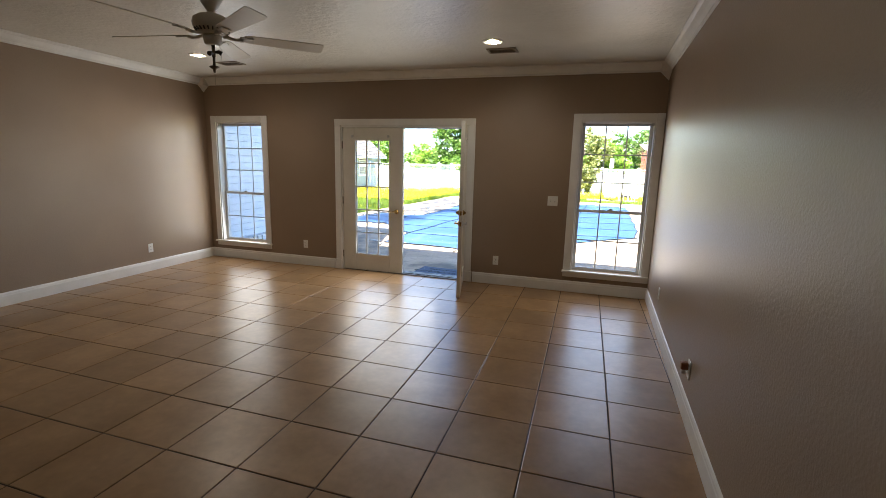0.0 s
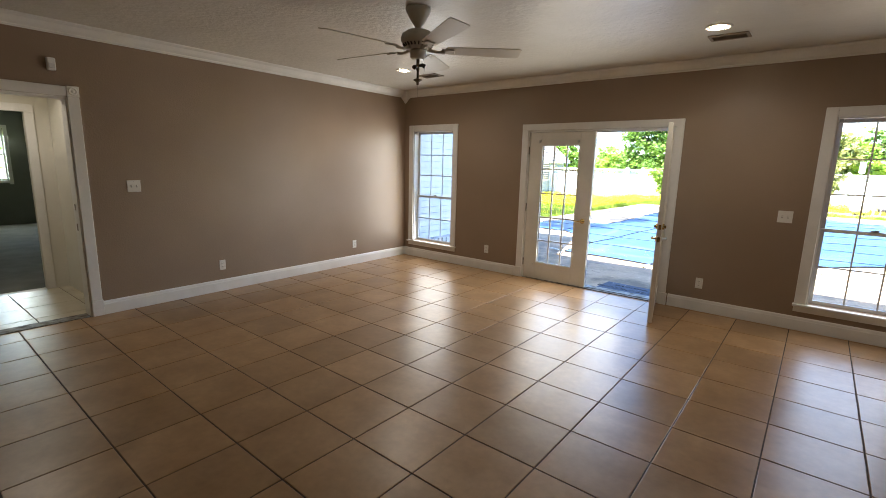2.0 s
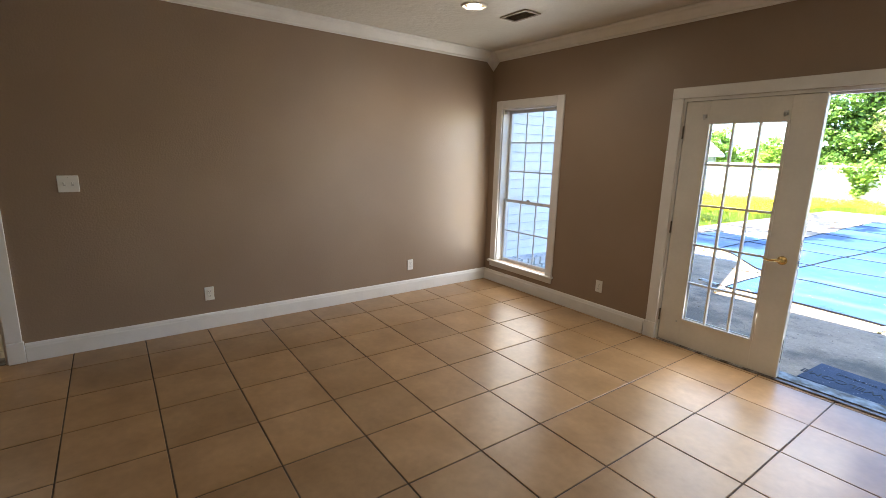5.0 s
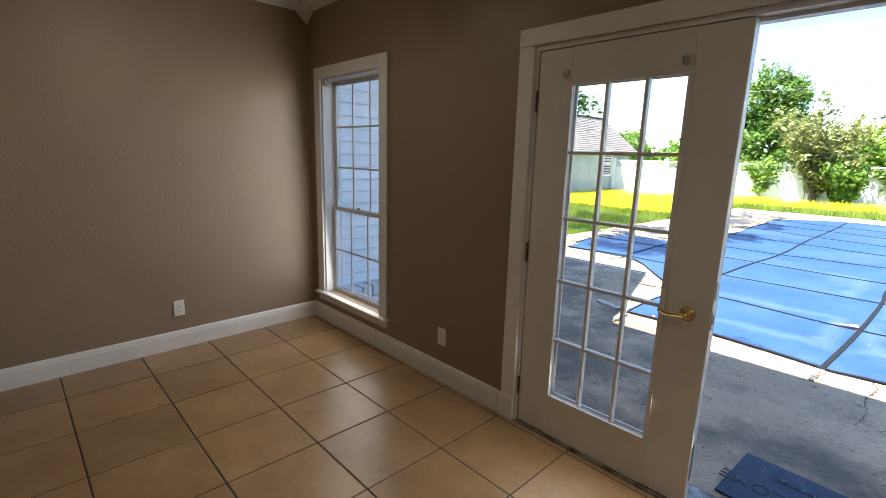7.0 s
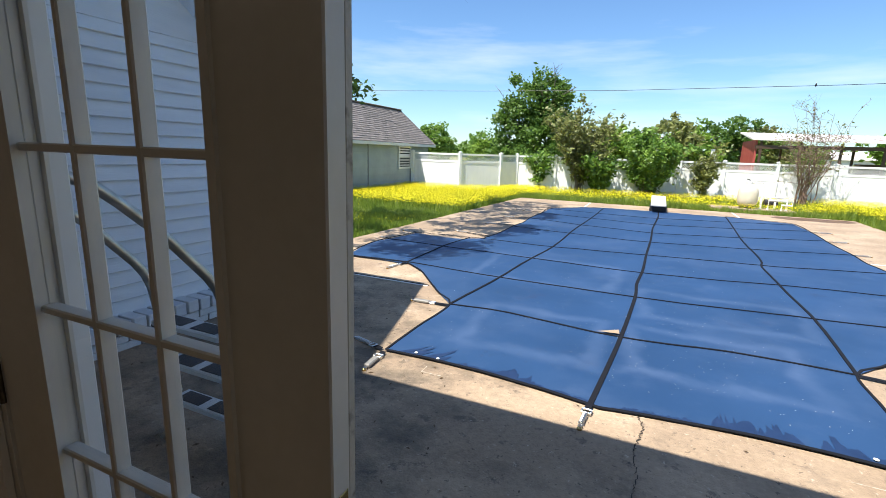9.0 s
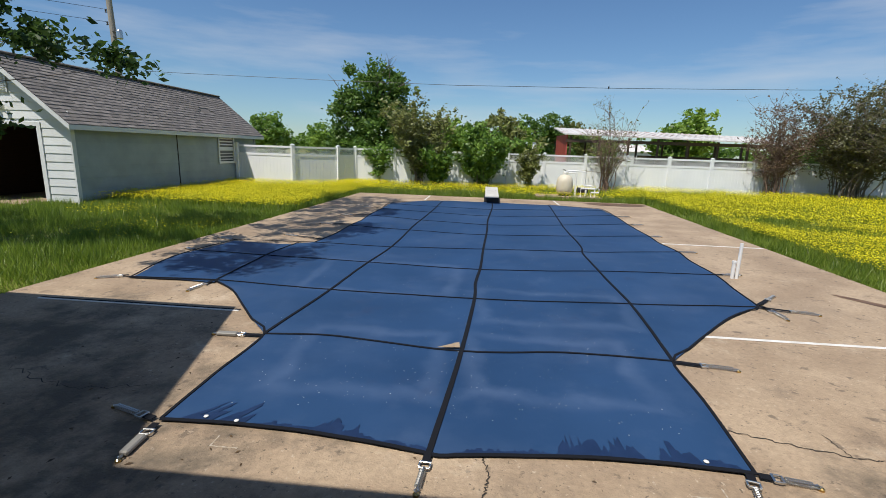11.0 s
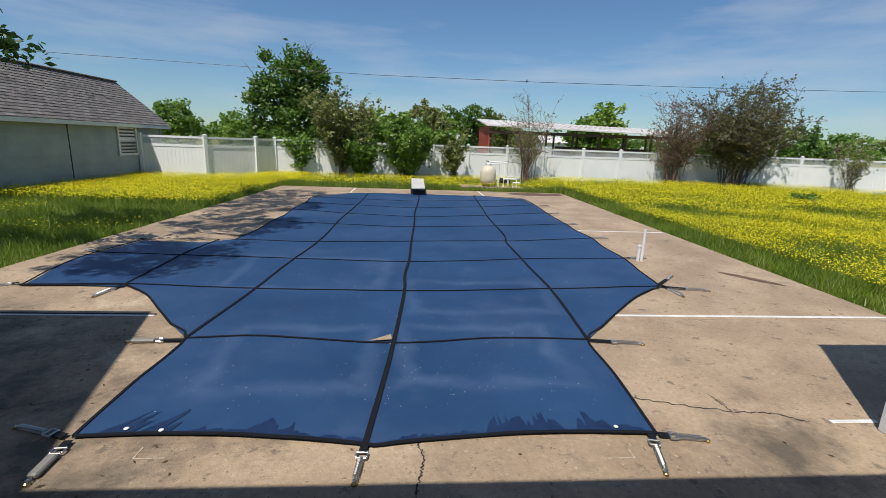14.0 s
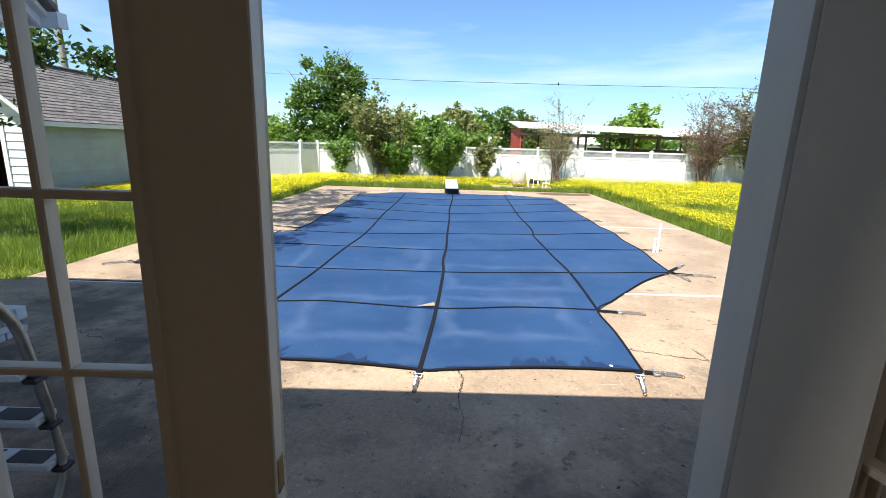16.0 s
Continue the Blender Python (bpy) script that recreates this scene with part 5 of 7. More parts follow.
for _ in range(520):
    x = rng.gauss(-0.9 if rng.random() < 0.6 else -2.4, 0.75)
    y = 8.35 + abs(rng.gauss(0, 0.55)) + (rng.random() ** 3) * 5
    if not (at(LEFT, y) + 0.1 < x < at(RIGHT, y) - 0.1):
        continue
    s, a = rng.uniform(0.0016, 0.0045), rng.uniform(0, 3.1)
    c, z = (x, y), cover_z(x, y) + 0.005
    spk += [(x + s * math.cos(a + k * 1.57), y + s * math.sin(a + k * 1.57), z) for k in range(4)]
quads_mesh("droppings", spk, SPECK, None, "white specks scattered over the pool cover", kind="stuff")
for x, y in ((-3.28, 8.19), (-3.08, 8.17), (-0.42, 8.16)):
    tag = thing("cover_tag", "small white plastic tag on the cover edge", "tag", pose(x, y, cover_z(x, y) + 0.0065), group="white tags on the cover")
    part("tag", lathe([(0, 0), (0.013, 0), (0.015, 0.003), (0.012, 0.006), (0, 0.007)], 14), PLASTIC, tag, smooth=True)

SPRING = material("stainless_spring", (0.60, 0.60, 0.58), 0.3, metal=1.0, fine=0.15, fine_scale=200)
VINYL_SLEEVE = material("grey_spring_sleeve", (0.22, 0.21, 0.19), 0.55)


def cover_anchor(x0, y0, x1, y1, sleeve=False):
    """A strap end, buckle and spring from the cover's edge to a brass anchor in the deck."""
    d = Vector((x1 - x0, y1 - y0, 0))
    length = d.length
    a = thing("cover_spring", "steel tension spring on black webbing, hooked to the deck", "spring anchor", pose(x0, y0, DECK, 0, 0, math.degrees(math.atan2(d.y, d.x))), group="pool cover springs")
    web = max(0.04, length - 0.26)
    bm = bmesh.new()
    box(bm, -0.03, web, -0.022, 0.022, 0.018, 0.022)
    part("webbing", bm, STRAP, a)
    part("buckle", boxes((web - 0.012, web, -0.034, 0.034, 0.014, 0.026), (web + 0.035, web + 0.045, -0.03, 0.03, 0.014, 0.026), (web, web + 0.035, -0.034, -0.024, 0.014, 0.026), (web, web + 0.035, 0.024, 0.034, 0.014, 0.026), bevel=0.003), SPRING, a)
    s0, s1 = web + 0.05, length - 0.03
    if sleeve:
        part("sleeve", boxes((s0, s1, -0.026, 0.026, 0.004, 0.034), bevel=0.008), VINYL_SLEEVE, a, "grey vinyl spring sleeve")
    else:
        turns = 11
        pts = [(s0 + (s1 - s0) * k / (turns * 8), 0.016 * math.cos(k * math.pi / 4), 0.020 + 0.015 * math.sin(k * math.pi / 4)) for k in range(turns * 8 + 1)]
        part("coil", tube(pts, 0.0032, 4), SPRING, a)
        part("pull_rod", tube([(s0 - 0.02, 0, 0.02), (s1 + 0.02, 0, 0.02)], 0.005, 6), SPRING, a)
    part("hook", tube([(s1, 0, 0.02), (s1 + 0.02, 0.012, 0.02), (s1 + 0.035, 0, 0.018), (s1 + 0.02, -0.012, 0.016), (s1, 0, 0.012)], 0.0045, 6), SPRING, a)
    part("deck_anchor", lathe([(0, 0.0005), (0.016, 0.0005), (0.016, 0.012), (0.008, 0.018), (0, 0.018)], 12, at=(length + 0.005, 0, 0)), BRASS, a, "brass deck anchor")


ANCHORS = ((-1.925, 7.99, -1.945, 7.74, 0), (-3.52, 8.06, -3.50, 7.78, 1), (-3.60, 8.14, -3.90, 8.23, 0), (-0.16, 8.08, 0.08, 8.035, 0), (-0.24, 8.07, -0.32, 7.77, 0), (-3.55, 9.40, -3.95, 9.38, 1),
           (-4.84, 10.82, -4.90, 10.45, 0), (-5.95, 10.85, -6.2, 10.70, 0), (-0.07, 9.43, 0.36, 9.36, 0), (1.43, 11.05, 1.99, 10.90, 0), (1.50, 11.15, 1.90, 11.55, 0), (1.50, 11.06, 1.53, 10.68, 0),
           (1.65, 12.5, 2.03, 12.555, 0), (1.74, 14.05, 2.06, 14.05, 0), (1.76, 15.55, 2.02, 15.57, 0), (1.80, 17.1, 2.18, 17.22, 0), (1.90, 18.55, 2.3, 18.61, 0), (-6.05, 12.35, -6.22, 12.4, 0),
           (-5.88, 13.2, -6.22, 13.29, 0), (-4.50, 13.6, -5.28, 13.85, 0), (-4.44, 15.3, -5.12, 15.27, 0), (-4.44, 16.8, -5.10, 16.65, 0), (-4.44, 18.2, -5.0, 18.3, 0))
for x0, y0, x1, y1, s in ANCHORS:
    cover_anchor(x0, y0, x1, y1, bool(s))

# ---- diving board, stand-pipe, filter ----
BOARD_WHITE = material("weathered_board", (0.62, 0.60, 0.55), 0.6, color2=(0.52, 0.49, 0.44), scale=4, fine=0.05)
DARK_STAND = material("dark_stand_plastic", (0.02, 0.021, 0.025), 0.5)
db = thing("diving_board", "short white diving board on a dark stand", "diving board", pose(-1.42, 21.1, DECK))
part("stand", boxes((-0.24, 0.24, -0.35, 0.55, 0.0, 0.20), (-0.20, 0.20, -0.2, 0.5, 0.20, 0.26), bevel=0.02), DARK_STAND, db)
bm = bmesh.new()
box(bm, -0.215, 0.215, -0.75, 1.25, 0.262, 0.315, bevel=0.015, segments=2)
bmesh.ops.transform(bm, matrix=Matrix.Rotation(radians(4), 4, "X"), verts=bm.verts)
part("board", bm, BOARD_WHITE, db)
for x in (-0.12, 0.12):
    part("bolt", lathe([(0, 0), (0.02, 0), (0.018, 0.012), (0, 0.015)], 8, at=(x, 0.35, 0.342)), METAL, db)

PVC = material("white_pvc", (0.80, 0.80, 0.78), 0.35)
sp = thing("standpipe", "thin white pvc pipe standing on the deck", "pipe", pose(1.86, 12.4, DECK))
part("pipe", tube([(0.03, 0, 0), (0.03, 0, 0.50)], 0.022, 12), PVC, sp)
part("short_pipe", tube([(-0.03, 0, 0), (-0.03, 0, 0.22)], 0.024, 12), PVC, sp)
part("cap", tube([(-0.03, 0, 0.22), (-0.03, 0, 0.25)], 0.03, 12), PVC, sp)

CREAM = material("cream_tank_plastic", (0.62, 0.55, 0.42), 0.45, color2=(0.68, 0.61, 0.48), scale=4)
ft = thing("pool_filter", "cream sand filter tank with white pvc pipes", "pool filter", pose(1.45, 24.3, -0.06))
part("pad", boxes((-1.1, 1.4, -0.5, 0.55, -0.05, 0.04), bevel=0.01), CONCRETE, ft, "concrete pad")
part("base", lathe([(0, 0.041), (0.20, 0.041), (0.22, 0.10), (0.26, 0.13), (0, 0.13)], 20), DARK_STAND, ft)
part("tank", lathe([(0, 0.131), (0.22, 0.131), (0.29, 0.20), (0.315, 0.32), (0.315, 0.58), (0.28, 0.72), (0.20, 0.82), (0.10, 0.86), (0, 0.86)], 28), CREAM, ft, smooth=True)
part("valve", lathe([(0, 0.861), (0.10, 0.861), (0.11, 0.95), (0.09, 0.98), (0, 0.98)], 18), PLASTIC, ft)
part("valve_handle", tube([(0.0, -0.02, 1.0), (-0.05, -0.05, 1.04), (-0.12, -0.08, 1.05)], 0.018, 6), DARK_STAND, ft)
for pts in ([(0.08, 0, 0.92), (0.42, 0, 0.93), (0.42, 0, 0.04)], [(0.08, 0.1, 1.0), (0.78, 0.1, 1.0), (0.78, 0.1, 0.45), (1.05, 0.1, 0.45)], [(0.62, -0.1, 0.04), (0.62, -0.1, 0.36), (1.15, -0.1, 0.36), (1.15, -0.1, 0.04)],
            [(0.85, 0.1, 0.04), (0.85, 0.1, 0.30)], [(1.0, -0.15, 0.04), (1.0, -0.15, 0.22), (1.3, -0.15, 0.22), (1.3, -0.15, 0.36)]):
    part("pipe", tube(pts, 0.035, 10), PVC, ft)
bm = tube([(0.55, 0.25, 0.26), (0.95, 0.25, 0.26)], 0.11, 14)
part("pump_motor", bm, DARK_STAND, ft)

# ---- mat at the door ----
MAT = material("navy_rubber_mat", (0.020, 0.035, 0.075), 0.8, color2=(0.035, 0.055, 0.105), scale=20, fine=0.2, fine_scale=300, bump=0.5, bump_scale=350, bump_dist=0.003)
MAT_DARK = material("black_rubber_letters", (0.008, 0.010, 0.016), 0.7)
mat = thing("door_mat", "dark blue rubber door mat reading welcome", "door mat", pose(-1.66, 6.10, DECK + 0.0005, 0, 0, 176))
part("mat", boxes((-0.38, 0.38, -0.225, 0.225, 0.0, 0.014), bevel=0.004), MAT, mat)


def lettering(text, size, m, material, parent, name, z=0.0, extrude=0.0015):
    cu = bpy.data.curves.new(name, "FONT")
    cu.body, cu.size, cu.extrude, cu.align_x, cu.align_y = text, size, extrude, "CENTER", "CENTER"
    tmp = bpy.data.objects.new(name, cu)
    scene.collection.objects.link(tmp)
    me = bpy.data.meshes.new_from_object(tmp.evaluated_get(bpy.context.evaluated_depsgraph_get()))
    bpy.data.objects.remove(tmp)
    me.materials.clear()
    me.materials.append(material)
    ob = new(name, me)
    ob.parent = parent
    ob.matrix_basis = m
    return ob


lettering("DOGS WELCOME", 0.105, pose(0, 0.055, 0.0145), MAT_DARK, mat, "lettering")
lettering("(people tolerated)", 0.062, pose(0.01, -0.085, 0.0145), MAT_DARK, mat, "small_lettering")
mat_rng = random.Random(17)
crumbs = bmesh.new()
for _ in range(60):
    lathe([(0, 0.0), (0.0022, 0.0008), (0, 0.0016)], 5, crumbs, (mat_rng.uniform(-0.37, 0.37), mat_rng.uniform(-0.21, 0.21), 0.0142))
part("crumbs", crumbs, JOINT_WHITE, mat, "pale crumbs of grit")

# ---- pool ladder leaning by the wall ----
ALU = material("tarnished_aluminium", (0.52, 0.50, 0.45), 0.34, metal=1.0, color2=(0.40, 0.38, 0.33), scale=20, rough2=0.5)
TREAD = material("white_tread_plastic", (0.62, 0.63, 0.62), 0.5, fine=0.15, fine_scale=160)
ladder = thing("pool_ladder", "tarnished tubular pool ladder leaning towards the house", "pool ladder", pose(-3.73, 0, DECK))
RAIL = [(6.56, 0.024), (6.60, 0.06), (6.655, 0.15), (6.67, 0.26), (6.64, 0.52), (6.58, 0.88), (6.555, 0.95), (6.51, 1.02), (6.34, 1.22), (6.17, 1.38), (6.08, 1.455), (6.0, 1.485), (5.93, 1.475), (5.87, 1.42), (5.84, 1.34), (5.835, 1.26)]
for sx in (-0.25, 0.25):
    part("rail", tube([(sx, y, z) for y, z in RAIL], 0.0215, 12), ALU, ladder, smooth=True)
for z, y in ((0.245, 6.665), (0.475, 6.643), (0.71, 6.608)):
    t = part("tread", boxes((-0.235, 0.235, y - 0.060, y + 0.060, z - 0.028, z + 0.004), bevel=0.006), TREAD, ladder)
    for px in (-0.20, 0.03):
        part("grip_pad", boxes((px, px + 0.17, y - 0.044, y + 0.044, z + 0.0042, z + 0.007), bevel=0.001), DARK_STAND, t)
    for sx in (-0.25, 0.25):
        part("end_cap", boxes((sx - 0.03, sx + 0.03, y - 0.035, y + 0.035, z - 0.052, z - 0.0285), bevel=0.006), DARK_STAND, t)

# ---- the outside of the house: two wings with lap siding, brick ledge, roofs ----
ROOF_EDGE = material("white_fascia_paint", (0.66, 0.67, 0.68), 0.45, color2=(0.72, 0.73, 0.73), scale=4, fine=0.04, stains=[((0.40, 0.38, 0.33), 3.0, 0.62, 0.72, 0.5)])
SOFFIT = material("soffit_paint", (0.60, 0.59, 0.54), 0.6, color2=(0.66, 0.65, 0.60), scale=3)
BRICK = material("painted_brick", (0.60, 0.61, 0.62), 0.7, color2=(0.68, 0.69, 0.69), scale=10, fine=0.08, fine_scale=90, bump=0.4, bump_scale=60, bump_dist=0.004, random_object=0.06, stains=[((0.30, 0.28, 0.25), 4.0, 0.60, 0.75, 0.5)])
MORTAR = material("dark_mortar", (0.06, 0.058, 0.055), 0.9, color2=(0.10, 0.095, 0.09), scale=20)
SIDING = material("white_lap_siding", (0.62, 0.65, 0.68), 0.5, color2=(0.70, 0.725, 0.745), scale=2.0, fine=0.04, fine_scale=40, bump=0.35, bump_scale=14, bump_dist=0.004, stretch=(1, 1, 7), random_object=0.04)


def lap_board_mesh(length, expose, name="board"):
    """One lap board: runs along +x, face towards -y, bottom edge standing proud."""
    bm = bmesh.new()
    prof = [(0.0, 0.0), (-0.028, -0.006), (-0.030, 0.0), (-0.004, expose + 0.002), (0.0, expose + 0.002)]
    a = [bm.verts.new((0, y, z)) for y, z in prof]
    b = [bm.verts.new((length, y, z)) for y, z in prof]
    for i in range(len(prof)):
        j = (i + 1) % len(prof)
        bm.faces.new((a[i], a[j], b[j], b[i]))
    bm.faces.new(a[::-1])
    bm.faces.new(b)
    bmesh.ops.recalc_face_normals(bm, faces=bm.faces)
    me = bpy.data.meshes.new(name)
    bm.to_mesh(me)
    bm.free()
    me.materials.append(SIDING)
    return me


def lap_wall(parent, m, length, z0, z1, expose, gap=0.0):
    me = lap_board_mesh(length, expose - gap)
    n = int((z1 - z0) / expose + 0.5)
    for k in range(n):
        b = new("board", me)
        b.parent = parent
        b.matrix_basis = m @ pose(0, 0, z0 + k * expose)


WLX, WLY = -5.50, 8.44
wing = thing("house_wing", "white lap-sided house wing on a painted brick ledge", "house", kind="structure")
w_wall = part("wall", boxes((-9.5, WLX - 0.022, 5.75, WLY - 0.02, -0.1, 2.45)), SIDING, wing)
lap_wall(w_wall, pose(WLX - 0.0215, 5.75, 0, 0, 0, 90), WLY - 5.75 - 0.03, 0.19, 2.46, 0.1195)
part("corner_board", boxes((WLX - 0.02, WLX + 0.012, WLY - 0.085, WLY + 0.012, 0.19, 2.43), (WLX - 0.09, WLX - 0.0205, WLY - 0.018, WLY + 0.012, 0.19, 2.43), bevel=0.004), ROOF_EDGE, wing)
for z in (0.35, 0.55, 0.95, 1.35, 1.75, 2.25):
    part("nail", lathe([(0, 0), (0.007, 0), (0.007, 0.002), (0, 0.003)], 8), CRACK, wing).matrix_basis = pose(WLX + 0.0122, WLY - 0.045, z, 0, 90, 0)
ledge = part("ledge_core", boxes((-9.5, -5.335, 5.77, 8.53, -0.1, 0.178)), MORTAR, wing)
brick_me = bpy.data.meshes.new("brick")
bm = bmesh.new()
box(bm, -0.049, 0.049, -0.125, 0.125, 0, 0.105, bevel=0.005)
bm.to_mesh(brick_me)
bm.free()
brick_me.materials.append(BRICK)
stretch_me = bpy.data.meshes.new("brick")
bm = bmesh.new()
box(bm, -0.045, 0.045, -0.098, 0.098, 0, 0.058, bevel=0.005)
bm.to_mesh(stretch_me)
bm.free()
stretch_me.materials.append(BRICK)
rb = random.Random(5)
k = 0
y = 8.50
while y > 5.8:
    b = new("brick", brick_me)
    b.parent = ledge
    b.matrix_basis = pose(-5.418 + rb.uniform(-0.004, 0.004), y, 0.094 + rb.uniform(-0.003, 0.003), 0, 0, 90 + rb.uniform(-0.6, 0.6))
    y -= 0.119
for row, z in enumerate((-0.038, 0.026)):
    y = 8.47 - 0.1 * row
    while y > 5.85:
        b = new("brick", stretch_me)
        b.parent = ledge
        b.matrix_basis = pose(-5.37 + 0.012 * row + rb.uniform(-0.003, 0.003), y, z, 0, 0, rb.uniform(-0.5, 0.5))
        y -= 0.208
x = -5.6
while x > -7.0:
    b = new("brick", brick_me)
    b.parent = ledge
    b.matrix_basis = pose(x, 8.49, 0.094, 0, 0, 0)
    x -= 0.119

SL = 0.68
EY, EZ = 8.80, 2.56


def slope_slab(bm, x0, x1, y_low, y_high, z_low, slope, thick):
    z_high = z_low + (y_low - y_high) * slope
    v = [bm.verts.new(p) for p in ((x0, y_low, z_low), (x1, y_low, z_low), (x1, y_high, z_high), (x0, y_high, z_high),
                                   (x0, y_low, z_low + thick), (x1, y_low, z_low + thick), (x1, y_high, z_high + thick), (x0, y_high, z_high + thick))]
    for f in ((0, 1, 2, 3), (4, 5, 6, 7), (0, 1, 5, 4), (1, 2, 6, 5), (2, 3, 7, 6), (3, 0, 4, 7)):
        bm.faces.new([v[i] for i in f])
    return bm


part("roof", slope_slab(bmesh.new(), -9.8, -4.86, EY, 3.0, EZ, SL, 0.05), SHINGLE, wing)
part("rake_board", slope_slab(bmesh.new(), -5.02, -4.99, EY - 0.02, 3.0, EZ - 0.115, SL, 0.11), ROOF_EDGE, wing)
part("rake_mould", slope_slab(bmesh.new(), -4.99, -4.93, EY - 0.01, 3.0, EZ - 0.045, SL, 0.04), ROOF_EDGE, wing)
gable = bmesh.new()
tri = [(WLX, 8.44, 2.43), (WLX, 3.0, 2.43), (WLX, 3.0, 2.5 + SL * 5.7)]
va = [gable.verts.new(p) for p in tri]
vb = [gable.verts.new((p[0] - 0.1, p[1], p[2])) for p in tri]
gable.faces.new(va)
gable.faces.new(vb[::-1])
for i in range(3):
    gable.faces.new((va[i], va[(i + 1) % 3], vb[(i + 1) % 3], vb[i]))
part("gable", gable, SIDING, wing)
# boxed eave return
ret = bmesh.new()
prof = [(8.34, 2.435), (8.78, 2.435), (8.78, 2.56), (8.34, 2.86)]
a = [ret.verts.new((-5.10, y, z)) for y, z in prof]
b = [ret.verts.new((-9.6, y, z)) for y, z in prof]
for i in range(4):
    ret.faces.new((a[i], a[(i + 1) % 4], b[(i + 1) % 4], b[i]))
ret.faces.new(a)
ret.faces.new(b[::-1])
part("eave_return", ret, ROOF_EDGE, wing)
part("soffit", boxes((-9.6, -5.105, 8.345, 8.775, 2.428, 2.4345)), SOFFIT, wing)
gut = bmesh.new()
gp = [(8.785, 2.56), (8.785, 2.45), (8.85, 2.45), (8.885, 2.50), (8.885, 2.565), (8.875, 2.565), (8.87, 2.505), (8.84, 2.46), (8.795, 2.46), (8.795, 2.56)]
a = [gut.verts.new((-4.86, y, z)) for y, z in gp]
b = [gut.verts.new((-9.7, y, z)) for y, z in gp]
for i in range(len(gp)):
    j = (i + 1) % len(gp)
    gut.faces.new((a[i], a[j], b[j], b[i]))
part("gutter", gut, ROOF_EDGE, wing)
part("gutter_end", boxes((-4.862, -4.858, 8.785, 8.885, 2.45, 2.565)), ROOF_EDGE, wing)
flood = thing("flood_light", "cream round flood light fixed on the wing corner", "flood light", pose(-5.485, 8.46, 2.055))
part("bracket", boxes((-0.01, 0.05, 0.0, 0.04, -0.03, 0.03), bevel=0.004), DARK_METAL, flood)
bm = lathe([(0, 0), (0.05, 0.0), (0.092, 0.02), (0.098, 0.05), (0.094, 0.055), (0, 0.05)], 22)
bmesh.ops.transform(bm, matrix=Matrix.Translation((0.045, 0.11, -0.01)) @ Vector((0.78, -0.58, -0.22)).to_track_quat("Z", "Y").to_matrix().to_4x4(), verts=bm.verts)
hub = lathe([(0, 0.056), (0.012, 0.056), (0.010, 0.064), (0, 0.066)], 12)
bmesh.ops.transform(hub, matrix=Matrix.Translation((0.045, 0.11, -0.01)) @ Vector((0.78, -0.58, -0.22)).to_track_quat("Z", "Y").to_matrix().to_4x4(), verts=hub.verts)
part("hub", hub, DARK_METAL, flood)
part("dish", bm, material("cream_dish", (0.50, 0.44, 0.34), 0.5), flood, smooth=True)

WRX, WRY = 1.29, 8.12
rwing = thing("house_wing", "white sunlit lap-sided wing with a plain corner post", "house", kind="structure")
r_wall = part("wall", boxes((WRX + 0.022, 5.6, 5.75, WRY - 0.02, -0.1, 2.62)), SIDING, rwing)
lap_wall(r_wall, pose(WRX + 0.0215, WRY - 0.03, 0, 0, 0, -90), WRY - 5.75 - 0.03, 0.0, 2.60, 0.1195)
part("corner_board", boxes((WRX - 0.014, WRX + 0.02, WRY - 0.095, WRY + 0.012, DECK + 0.001, 2.60), (WRX + 0.0205, WRX + 0.09, WRY - 0.018, WRY + 0.012, DECK + 0.001, 2.60), bevel=0.004), ROOF_EDGE, rwing)
part("roof", slope_slab(bmesh.new(), WRX - 0.02, 5.8, WRY + 0.02, 3.0, 2.621, 0.35, 0.06), SHINGLE, rwing)

main_roof = thing("house_roof", "shingled roof of the house over the doors", "roof", kind="structure")
part("roof", slope_slab(bmesh.new(), WLX + 0.01, WRX - 0.03, 6.46, -4.0, 2.70, 0.30, 0.05), SHINGLE, main_roof)
part("soffit", boxes((WLX + 0.01, WRX - 0.03, 5.765, 6.44, 2.63, 2.645)), SOFFIT, main_roof)
part("fascia", boxes((WLX + 0.01, WRX - 0.03, 6.44, 6.46, 2.60, 2.70)), ROOF_EDGE, main_roof)
part("roof", slope_slab(bmesh.new(), -15, WLX - 0.1, 4.8, -4.0, 2.70, 0.30, 0.05), SHINGLE, main_roof)
ext = part("exterior_wall", boxes(*[(a, b, YF + WALL - 0.019, YF + WALL - 0.002, c, d) for a, b, c, d in wall_boxes(WLX, WRX, -0.1, 2.63, [DOOR, WIN_L, WIN_R])]), SIDING, main_roof)

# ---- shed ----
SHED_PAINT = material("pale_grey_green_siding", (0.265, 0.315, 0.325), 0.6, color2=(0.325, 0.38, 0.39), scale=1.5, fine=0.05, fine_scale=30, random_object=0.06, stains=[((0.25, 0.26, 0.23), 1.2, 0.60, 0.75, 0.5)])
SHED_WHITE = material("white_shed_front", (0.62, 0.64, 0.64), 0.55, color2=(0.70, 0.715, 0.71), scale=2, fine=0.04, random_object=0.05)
SX0, SX1, SY0, SY1, SG = -15.4, -11.95, 16.7, 26.0, -0.1
RIDGE_X, RIDGE_Z, EAVE_Z = -13.68, 3.50, 2.06
shed = thing("shed", "grey-sided shed with a shingled gable roof and open doorway", "shed", kind="structure")
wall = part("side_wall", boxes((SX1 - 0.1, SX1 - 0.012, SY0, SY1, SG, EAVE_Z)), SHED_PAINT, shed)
me = bpy.data.meshes.new("board")
bm = bmesh.new()
e = 0.305
